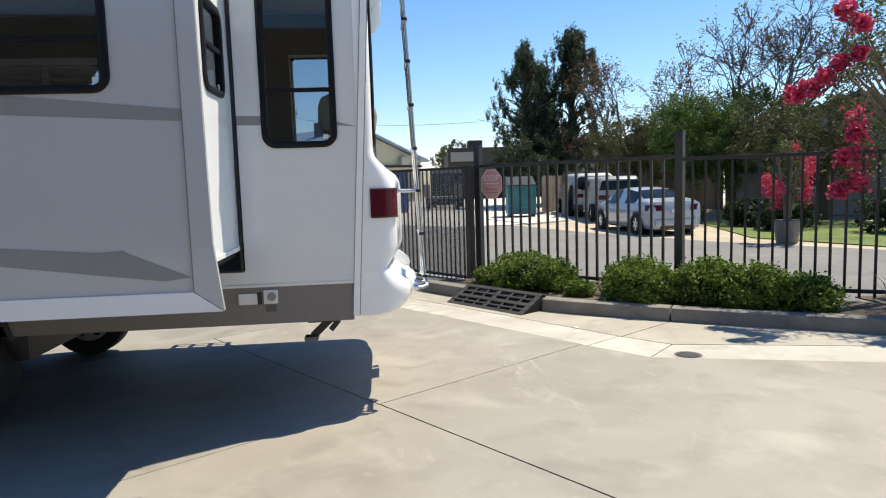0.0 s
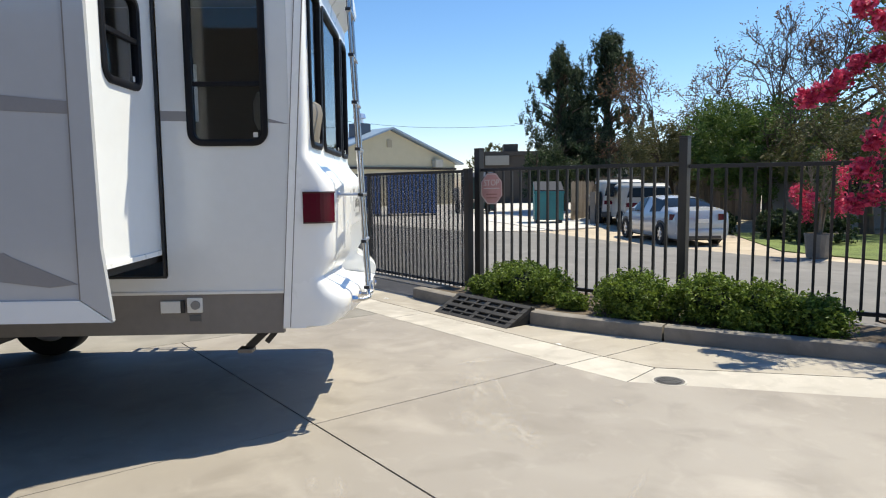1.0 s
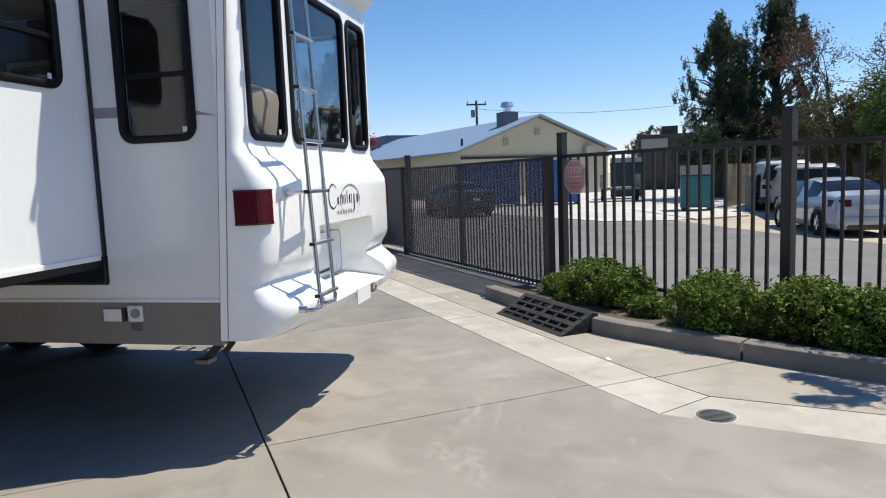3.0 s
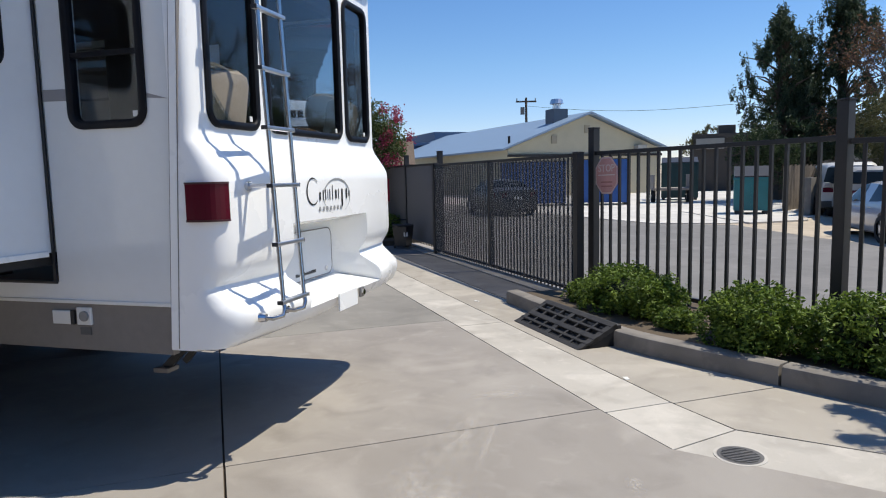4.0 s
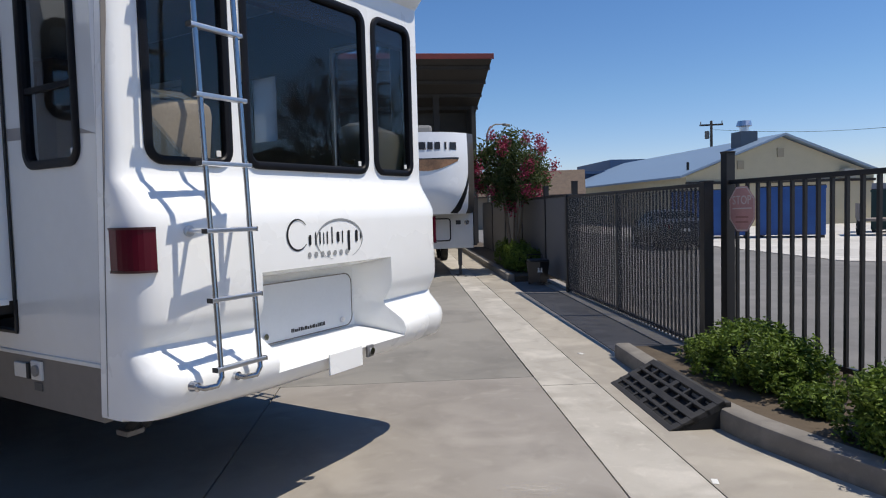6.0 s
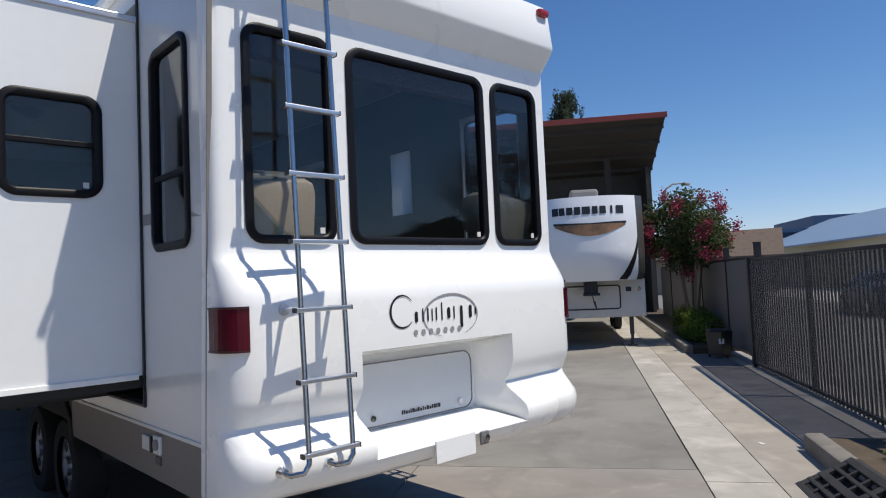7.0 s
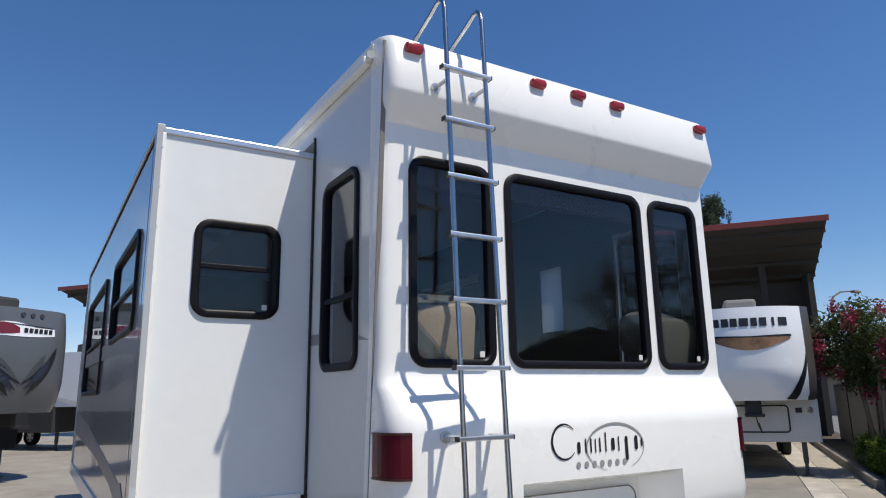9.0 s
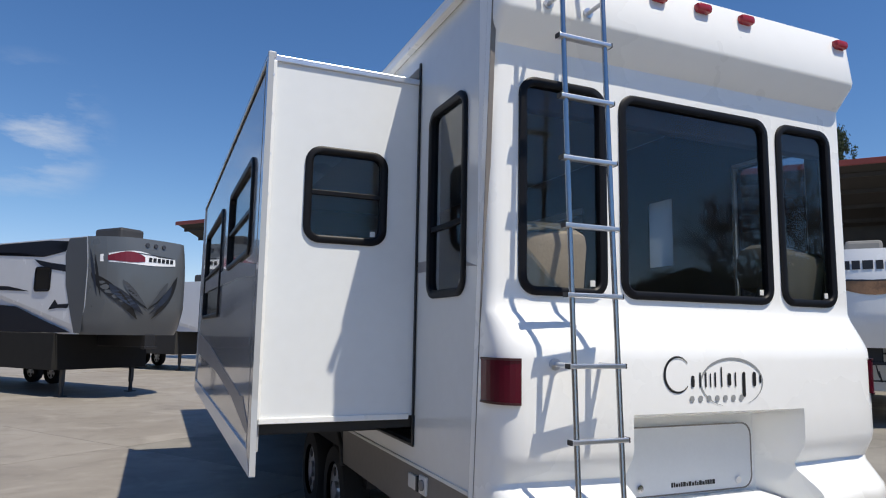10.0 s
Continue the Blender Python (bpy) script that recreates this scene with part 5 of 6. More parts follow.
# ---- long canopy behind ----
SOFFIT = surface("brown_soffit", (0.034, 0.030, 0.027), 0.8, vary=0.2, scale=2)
canopy = thing("canopy_shed", "open-fronted storage canopy with red metal roof edge", "building", PX)
X0, X1, YF, YB, ZF, ZB = -31.0, 3.46, 8.8, 13.0, 7.22, 5.75
bm = bmesh.new()
v = [bm.verts.new(p) for p in ((X0, YF, ZF), (X1, YF, ZF), (X1, YB, ZB), (X0, YB, ZB), (X0, YF, ZF + 0.1), (X1, YF, ZF + 0.1), (X1, YB, ZB + 0.1), (X0, YB, ZB + 0.1))]
for f in ((0, 1, 2, 3), (4, 5, 6, 7), (0, 1, 5, 4), (1, 2, 6, 5), (2, 3, 7, 6), (3, 0, 4, 7)):
    bm.faces.new([v[i] for i in f])
bmesh.ops.recalc_face_normals(bm, faces=bm.faces)
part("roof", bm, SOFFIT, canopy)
REDTRIM = surface("red_metal_trim", (0.20, 0.035, 0.025), 0.45, vary=0.15)
part("fascia", box((X0 - 0.05, YF - 0.06, ZF - 0.06), (X1 + 0.05, YF - 0.005, ZF + 0.14), 0.01), REDTRIM, canopy, "dark red metal fascia")
for i in range(4):
    y = YF + 0.5 + i * 1.0
    z = ZF + (ZB - ZF) * (y - YF) / (YB - YF)
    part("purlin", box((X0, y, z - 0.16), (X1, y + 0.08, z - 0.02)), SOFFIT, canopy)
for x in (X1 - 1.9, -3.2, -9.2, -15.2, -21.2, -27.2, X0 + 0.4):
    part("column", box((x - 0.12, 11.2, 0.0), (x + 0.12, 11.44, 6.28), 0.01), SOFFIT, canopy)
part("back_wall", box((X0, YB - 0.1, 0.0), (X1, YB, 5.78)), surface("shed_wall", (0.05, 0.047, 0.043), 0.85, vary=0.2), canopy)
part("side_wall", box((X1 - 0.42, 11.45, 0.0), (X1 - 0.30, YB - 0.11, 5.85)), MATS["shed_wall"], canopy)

# ---- trees and shrubs further off ----
BARK = surface("bark", (0.085, 0.065, 0.048), 0.95, vary=0.35, scale=6, fine=50, bump=0.15)
DEADBARK = surface("dead_twigs", (0.075, 0.055, 0.045), 0.95, vary=0.3, scale=6, fine=50, bump=0.1)
PALEBARK = surface("pale_bark", (0.20, 0.16, 0.12), 0.9, vary=0.3, scale=6, fine=50, bump=0.1)


def limb(bm, rng, a, d, length, r, depth, tips, bend=0.25, split=3, up=0.1):
    """A tapering limb that forks."""
    pts, rad = [Vector(a)], [r]
    p, d = Vector(a), Vector(d).normalized()
    for k in range(4):
        d = (d + Vector(rng.normal(size=3)) * bend * 0.5 + Vector((0, 0, up * 0.3))).normalized()
        p = p + d * length / 4
        pts.append(p.copy())
        rad.append(max(0.011, r * (1 - 0.10 * (k + 1))))
    tube(bm, pts, rad, 6 if depth > 1 else 4)
    if depth == 0:
        tips.append(p.copy())
        return
    for _ in range(split):
        q = (d + Vector(rng.normal(size=3)) * 0.55).normalized()
        limb(bm, rng, pts[-1 - (_ % 2)], q, length * 0.72, max(0.012, rad[-1] * 0.72), depth - 1, tips, bend, split, up)


def tree(pos, label, seed, trunk_h, r, spread_len, depth, mat, leaf, per, jitter, bark=BARK, split=3, up=0.1, extra=(), droop=0.0, name="tree", lean=(0, 0, 1), stems=1):
    rng = np.random.default_rng(seed)
    t = thing(name, label, "tree", Matrix.Translation(pos))
    bm = bmesh.new()
    tips = []
    for s in range(stems):
        d = Vector(lean) + (Vector(rng.normal(size=3)) * 0.28 if stems > 1 else Vector())
        d.z = abs(d.z)
        top = d.normalized() * trunk_h
        tube(bm, [Vector((0, 0, -0.05)), top * 0.5 + Vector(rng.normal(size=3)) * 0.04, top], [r, r * 0.85, r * 0.72], 9)
        for k in range(3):
            a = rng.uniform(0, 6.28)
            limb(bm, rng, top * (0.75 + 0.12 * k), Vector((math.cos(a), math.sin(a), 0.9)), spread_len, r * 0.55, depth, tips, split=split, up=up)
    part("trunk", bm, bark, t, smooth=True)
    tp = np.array([tuple(p) for p in tips])
    if per:
        pts = np.repeat(tp, per, 0) + rng.normal(size=(len(tp) * per, 3)) * np.asarray(jitter)
        if len(extra):
            pts = np.concatenate([pts, *extra])
        leaves("crown", pts[pts[:, 2] > 0.1], leaf, mat, t, seed=seed, droop=droop)
    return t, tp


DARKLEAF = leafy("dark_evergreen", (0.014, 0.028, 0.012), (0.055, 0.085, 0.032))
GUMLEAF = leafy("grey_green_needles", (0.018, 0.034, 0.018), (0.085, 0.115, 0.060))
MIDLEAF = leafy("mid_green", (0.035, 0.075, 0.015), (0.13, 0.20, 0.045))
OLIVE = leafy("dry_olive", (0.05, 0.06, 0.02), (0.15, 0.14, 0.06))
RUST = leafy("rust_leaf", (0.09, 0.045, 0.025), (0.22, 0.12, 0.06))
CRAPE = leafy("crape_leaf", (0.035, 0.06, 0.02), (0.12, 0.15, 0.05))
FLOWER = leafy("crape_flower", (0.44, 0.022, 0.08), (0.80, 0.10, 0.20))


def tall_tree(pos, h, w, seed):
    """A tall, ragged evergreen with hanging tufts."""
    rng = np.random.default_rng(seed)
    t = thing("tree", "tall dark evergreen tree with drooping ragged tufts", "tree", Matrix.Translation(pos), "tall evergreens")
    bm = bmesh.new()
    tube(bm, [(0, 0, -0.1), (0.1, 0.05, h * 0.35), (0.0, 0.1, h * 0.7), (0.05, 0, h * 0.96)], [0.34, 0.26, 0.14, 0.03], 9)
    pts = []
    for k in range(105):
        z = h * (0.20 + 0.79 * rng.uniform() ** 0.85)
        q = z / h
        rad = w * (0.22 + 1.0 * math.sin(math.pi * min(1, 0.16 + q * 0.82))) * rng.uniform(0.15, 1.2)
        a = rng.uniform(0, 6.283)
        c = np.array((math.cos(a) * rad, math.sin(a) * rad, z))
        tube(bm, [(0, 0, z - 0.9), (c[0] * 0.55, c[1] * 0.55, z - 0.2), tuple(c)], [0.07, 0.05, 0.018], 4)
        # each bough end carries a few hanging plumes
        for j in range(int(rng.integers(2, 5))):
            n, drop = int(rng.uniform(45, 95)), rng.uniform(0.45, 1.0)
            hang = rng.uniform(0, 1, n) ** 0.8
            plume = c + rng.normal(size=3) * np.array((0.26, 0.26, 0.18)) + np.clip(rng.normal(size=(n, 3)), -1.6, 1.6) * np.array((0.11, 0.11, 0.10)) * (1.15 - 0.8 * hang)[:, None]
            plume[:, 2] -= hang * drop
            pts.append(plume)
    part("trunk", bm, BARK, t, smooth=True)
    leaves("crown", np.concatenate(pts), 0.20, GUMLEAF, t, seed=seed, droop=1.1, shape=0.26)


tall_tree((34.6, -8.9, 0), 9.5, 1.95, 5)
tall_tree((34.2, -11.55, 0), 10.1, 1.7, 6)
tall_tree((35.8, -10.3, 0), 6.8, 1.3, 7)
tall_tree((29.3, 19.6, 0), 12.4, 1.2, 8)


def bushy(pos, h, r, seed, label, mat, leaf=0.16, count=260, per=40, name="tree"):
    rng = np.random.default_rng(seed)
    t = thing(name, label, "tree", Matrix.Translation(pos))
    bm = bmesh.new()
    tips = []
    tube(bm, [(0, 0, -0.1), (0.1, 0, h * 0.2), (0.05, 0.1, h * 0.42)], [0.22, 0.18, 0.14], 9)
    for k in range(6):
        a = k * 1.05
        limb(bm, rng, (0.05, 0.1, h * 0.35), (math.cos(a), math.sin(a), 1.0), h * 0.28, 0.09, 1, tips, split=3)
    part("trunk", bm, BARK, t, smooth=True)
    pts = []
    for k in range(9):
        a, q = rng.uniform(0, 6.28), rng.uniform(0.15, 0.6)
        pts.append(clumps(rng, (math.cos(a) * r * q, math.sin(a) * r * q, h * rng.uniform(0.42, 0.72)), (r * 0.55, r * 0.55, h * 0.26), count // 9, per, 0.135, 0.45))
    p = np.concatenate(pts)
    leaves("crown", p[p[:, 2] > 0.25], leaf, mat, t, seed=seed, droop=0.3, shape=0.35)


bushy((19.0, -13.0, 0), 5.0, 3.2, 21, "broad fresh green tree behind the parked sedan", MIDLEAF, 0.13, 520, 75)
bushy((24.0, -11.4, 0), 5.0, 2.6, 22, "olive green tree beside the fenced yards", OLIVE, 0.115, 300, 70)
bushy((15.2, -14.0, 0), 4.6, 2.6, 23, "grey-green tree shading the front yard", OLIVE, 0.13, 260, 40)
bushy((31, -7.5, 0), 4.2, 2.3, 24, "dark green tree at the alley", DARKLEAF, 0.16, 220, 36)
for k, (p, h, r) in enumerate((((27.5, -15.5, 0), 4.6, 3.0), ((23.2, -17.0, 0), 4.4, 3.0), ((30.5, -13.6, 0), 3.6, 2.4), ((19.5, -19.0, 0), 4.8, 3.2), ((12.0, -17.5, 0), 3.6, 2.2))):
    bushy(p, h, r, 50 + k, "dense dark green tree behind the parked cars", DARKLEAF if k % 2 else OLIVE, 0.2, 260, 46)
bushy((75, -9, 0), 7.2, 3.4, 25, "distant green tree above the flat roof", OLIVE, 0.3, 200, 30)
bushy((80, -14, 0), 6.4, 2.6, 26, "distant green tree above the flat roof", OLIVE, 0.3, 160, 30)
tree((22.0, -15.4, 0), "large leafless tree with brown dead twigs", 31, 2.9, 0.30, 2.2, 5, RUST, 0.10, 5, (0.07, 0.07, 0.14), DEADBARK, 3, 0.12)
tree((18.2, -15.4, 0), "bare branching tree with brown twigs", 33, 2.4, 0.22, 1.9, 5, RUST, 0.08, 1, (0.05, 0.05, 0.10), DEADBARK, 3, 0.2)
tree((27.0, -11.9, 0), "half-bare tree with rust-brown leaves", 32, 2.6, 0.2, 1.9, 4, RUST, 0.10, 12, (0.11, 0.11, 0.17), DEADBARK, 3, 0.1)


DULLFLOWER = leafy("dull_flower", (0.22, 0.02, 0.05), (0.48, 0.08, 0.14))


def crape(pos, h, r, seed, label, flowers=26, leaf=0.07, base=0.45, cl=0.10, petals=150, leafage=90, bloom=None):
    rng = np.random.default_rng(seed)
    t = thing("crape_myrtle", label, "tree", Matrix.Translation(pos), "crape myrtles")
    bm = bmesh.new()
    for k in range(5):
        a = k * 1.26 + 0.3
        tip = Vector((math.cos(a) * r * 0.6, math.sin(a) * r * 0.6, h * 0.86))
        tube(bm, [(0.03 * math.cos(a), 0.03 * math.sin(a), -0.05), tip * 0.45 + Vector((0, 0, h * 0.1)), tip], [0.035, 0.024, 0.008], 6)
        for j in range(4):
            q = tip * rng.uniform(0.55, 0.9)
            tube(bm, [q, q + Vector((*(rng.normal(size=2) * r * 0.3), h * 0.12))], [0.010, 0.004], 4)
    part("trunk", bm, PALEBARK, t, smooth=True)
    n = int(leafage * (r / 0.9) ** 2)
    pts = clumps(rng, (0, 0, h * (base + (1 - base) / 2)), (r, r, h * (1 - base) * 0.5), n, 46, 0.085 * r / 0.9 + 0.03, 0.3)
    # ragged lobes: wide at the top, thin near the stems
    lobe = 0.62 + 0.45 * np.sin(3 * np.arctan2(pts[:, 1], pts[:, 0]) + seed + pts[:, 2] * 1.7)
    vase = np.clip(0.45 + 0.75 * pts[:, 2] / h, 0, 1.1) * (0.72 + 0.36 * lobe)
    pts[:, 0] *= vase
    pts[:, 1] *= vase
    leaves("crown", pts, leaf, CRAPE, t, seed=seed, shape=0.4)
    d = rng.normal(size=(flowers, 3))
    d /= np.linalg.norm(d, axis=1)[:, None]
    c = np.array((0, 0, h * (base + (1 - base) / 2))) + d * np.array((r * 1.05, r * 1.05, h * (1 - base) * 0.52)) * rng.uniform(0.85, 1.08, (flowers, 1))
    pts = np.repeat(c, petals, 0) + rng.normal(size=(flowers * petals, 3)) * cl * np.array((0.55, 0.55, 0.75))
    leaves("blossom", pts, 0.048, bloom or FLOWER, t, "crimson-pink blossom clusters", seed=seed + 1, shape=0.8)
    return t


crape(UV(13.65, 4.03, 0.1), 3.35, 0.95, 41, "crape myrtle with red blossoms beside the far fence", 38, 0.095, 0.46, 0.12, 130, 190, DULLFLOWER)
slab("pavement", [(1.9, -7.05), (3.1, -7.05), (3.1, -5.85), (1.9, -5.85)], -0.028, 0.004, SOIL, "bare soil patch round a street tree")
near = crape(Vector((2.5, -6.45, 0.0)), 4.1, 1.15, 42, "crape myrtle with crimson blossoms over the kerb", 7, 0.055, 0.30, 0.115, 330)
# arching bough of the near tree, heavy with blossom
rng = np.random.default_rng(77)
ends = [Vector(p) - Vector((2.5, -6.45, 0)) for p in ((2.41, -4.55, 2.40), (2.32, -4.67, 2.46), (2.24, -4.78, 2.56), (2.16, -4.88, 2.69), (2.06, -5.01, 2.76), (2.07, -4.85, 3.20), (2.03, -5.0, 3.06), (2.12, -5.05, 1.97), (2.17, -5.0, 1.70), (2.20, -4.94, 1.36), (2.12, -5.07, 1.44))]
for e in ends:
    bm = tube(bmesh.new(), [(-0.1, 0.35, 1.7), Vector((-0.12, 0.95, 2.55)) * 0.6 + e * 0.4 + Vector((0, 0, 0.12)), e], [0.022, 0.012, 0.004], 5)
    part("bough", bm, PALEBARK, near, smooth=True)
cl = np.concatenate([np.array(e) + np.clip(rng.normal(size=(230, 3)), -1.6, 1.6) * np.array((0.046, 0.046, 0.050)) * rng.uniform(0.8, 1.2) for e in ends])
leaves("blossom", cl, 0.048, FLOWER, near, "crimson-pink blossom clusters", seed=78, shape=0.8)
lf = np.concatenate([np.array(e) * 0.93 + np.array((0, 0, 0.16)) + np.clip(rng.normal(size=(60, 3)), -1.7, 1.7) * 0.11 for e in ends])
leaves("spray", lf, 0.06, CRAPE, near, "green leaf sprays", seed=79, shape=0.4)
crape(Vector((9.4, -9.0, 0.45)), 1.75, 0.5, 43, "potted flowering shrub across the street", 16, 0.06, 0.2, 0.10)
pot = thing("planter", "weathered grey planter pot across the street", "planter", Matrix.Translation((9.4, -9.0, -0.012)))
part("bowl", tube(bmesh.new(), [(0, 0, 0), (0, 0, 0.5)], [0.22, 0.28], 16), KERB, pot)
part("soil", disc(bmesh.new(), (0, 0, 0.495), 0.25, depth=0.02), SOIL, pot)
for u, v, r, h in ((12.4, 4.15, 0.42, 0.62), (12.9, 4.0, 0.42, 0.75), (14.4, 4.1, 0.5, 0.75)):
    shrub(UV(u, v), r, h, int(u * 10), "round green shrub beside the far fence", SHRUB, 300, 0.05)
# strap-leaved clump at the end of the bed
clump = thing("grass_clump", "thin strap-leaved plant by the fence", "plant", Matrix.Translation(UV(-1.75, 5.05, 0.1)))
rng = np.random.default_rng(8)
bm = bmesh.new()
for k in range(60):
    a, q, hh = rng.uniform(0, 6.28), rng.uniform(0.1, 0.38), rng.uniform(0.25, 0.55)
    c = Vector((math.cos(a), math.sin(a), 0))
    w = Vector((-c.y, c.x, 0)) * 0.008
    b = c * 0.05
    m1, tp = c * q * 0.5 + Vector((0, 0, hh * 0.7)), c * q + Vector((0, 0, hh))
    v = [bm.verts.new(p) for p in (b - w, b + w, m1 + w, m1 - w, tp)]
    bm.faces.new(v[:4])
    bm.faces.new((v[3], v[2], v[4]))
part("blade", bm, leafy("strap_leaf", (0.03, 0.05, 0.02), (0.12, 0.15, 0.06)), clump)["kind"] = "stuff"

# ---- across the street ----
slab("ground_lawn", [(8.0, -10.2), (10.8, -9.0), (16.5, -10.4), (15.0, -14.5), (9, -16), (4, -14)], -0.028, -0.004, surface("lawn", (0.125, 0.17, 0.045), 0.95, vary=0.6, scale=1.2, fine=60, bump=0.2), "patchy green front lawn")
slab("pavement", [(18.3, -5.2), (24.5, -3.6), (25.5, -6.2), (19.5, -7.0)], -0.028, 0.02, PALE, "pale concrete pad under the teal bin")


def car(m, label, paint, L=4.4, W2=0.9, H=1.45, van=False):
    c = thing("car", label, "car", m)
    # side outline, front towards +x
    if van:
        low = [(-L / 2, 0.35), (-L / 2, 1.0), (-L / 2 + 0.05, H - 0.1), (-L / 2 + 0.2, H), (L / 2 - 1.7, H), (L / 2 - 1.0, 1.15), (L / 2 - 0.1, 0.95), (L / 2, 0.7), (L / 2, 0.35)]
    else:
        low = [(-L / 2, 0.42), (-L / 2 - 0.02, 0.72), (-L / 2 + 0.05, 0.98), (-L / 2 + 0.36, 1.05), (-L / 2 + 0.8, H - 0.19), (-L / 2 + 1.25, H - 0.05), (-L / 2 + 1.8, H), (-L / 2 + 2.4, H - 0.03), (L / 2 - 1.05, 1.0), (L / 2 - 0.25, 0.82), (L / 2, 0.62), (L / 2, 0.3), (-L / 2 + 0.1, 0.25)]
    bm = bmesh.new()
    rows = []
    for y, k in ((-1, 0.0), (-0.96, 0.35), (-0.8, 1.0), (0, 1.12), (0.8, 1.0), (0.96, 0.35), (1, 0.0)):
        row = []
        for x, z in low:
            cab = max(0, (z - 0.98) / (H - 0.98))
            row.append(bm.verts.new((x, y * W2 * (1 - 0.2 * cab) * (1 - 0.13 * (2 * abs(x) / L) ** 4), z if z < 0.7 else z - (1 - min(1, k)) * 0.05 * (1 + cab))))
        rows.append(row)
    for a, b in zip(rows, rows[1:]):
        for i in range(len(low)):
            j = (i + 1) % len(low)
            bm.faces.new((a[i], a[j], b[j], b[i]))
    bm.faces.new(rows[0])
    bm.faces.new(rows[-1][::-1])
    bmesh.ops.recalc_face_normals(bm, faces=bm.faces)
    part("body", bm, paint, c, smooth=True)
    dark = surface("car_glass", (0.008, 0.010, 0.011), 0.12, vary=0.05, bump=0, spec=0.25)
    for s in (-1, 1):
        bm = bmesh.new()
        o = ([(-L / 2 + 1.0, 1.03), (-L / 2 + 1.35, H - 0.10), (-L / 2 + 2.25, H - 0.10), (L / 2 - 1.3, 1.03)] if not van else [(L / 2 - 2.6, 1.1), (L / 2 - 2.6, H - 0.15), (L / 2 - 1.75, H - 0.15), (L / 2 - 1.25, 1.1)])
        fs = []
        for x, z in o:
            cab = max(0, (z - 0.98) / (H - 0.98))
            fs.append(bm.verts.new((x, s * (W2 * (1 - 0.2 * cab) + 0.006), z)))
        bm.faces.new(fs)
        part("side_window", bm, dark, c)
        for x in (-L / 2 + 0.85, L / 2 - 0.85):
            wheel(c, (x, s * (W2 - 0.09), 0.32), 0.32, 0.2, "y")
        part("tail_light", box((-L / 2 - 0.03, s * W2 * 0.62 - 0.17, 0.80), (-L / 2 + 0.22, s * W2 * 0.62 + 0.20 * 1, 0.95), 0.02), TAIL, c)
        part("mirror", box((L / 2 - 1.55, s * (W2 + 0.02) - 0.06, 1.0), (L / 2 - 1.40, s * (W2 + 0.02) + 0.1, 1.12), 0.02), paint, c)
    bm = bmesh.new()
    q = ((-L / 2 + 0.42, 1.06), (-L / 2 + 1.13, H - 0.10)) if not van else ((-L / 2 - 0.004, 1.1), (-L / 2 + 0.04, H - 0.18))
    vs = [bm.verts.new((x - 0.012, s * W2 * (0.82 - 0.12 * i), z + 0.028)) for i, (x, z) in enumerate(q) for s in (-1, 1)]
    bm.faces.new((vs[0], vs[1], vs[3], vs[2]))
    part("rear_window", bm, dark, c)
    bm = bmesh.new()
    q = ((L / 2 - 1.1, 1.03), (-L / 2 + 2.42, H - 0.05)) if not van else ((L / 2 - 1.03, 1.18), (L / 2 - 1.66, H - 0.06))
    vs = [bm.verts.new((x + 0.014, s * W2 * (0.82 - 0.12 * i), z + 0.022)) for i, (x, z) in enumerate(q) for s in (-1, 1)]
    bm.faces.new((vs[0], vs[1], vs[3], vs[2]))
    part("windscreen", bm, dark, c)
    part("bumper", box((-L / 2 - 0.06, -W2 * 0.92, 0.30), (-L / 2 + 0.2, W2 * 0.92, 0.52), 0.04), surface("bumper_dark", (0.05, 0.05, 0.05), 0.6), c)
    part("plate", box((-L / 2 - 0.035, -0.16, 0.74), (-L / 2 - 0.02, 0.16, 0.84)), WHITEPLASTIC, c)
    return c


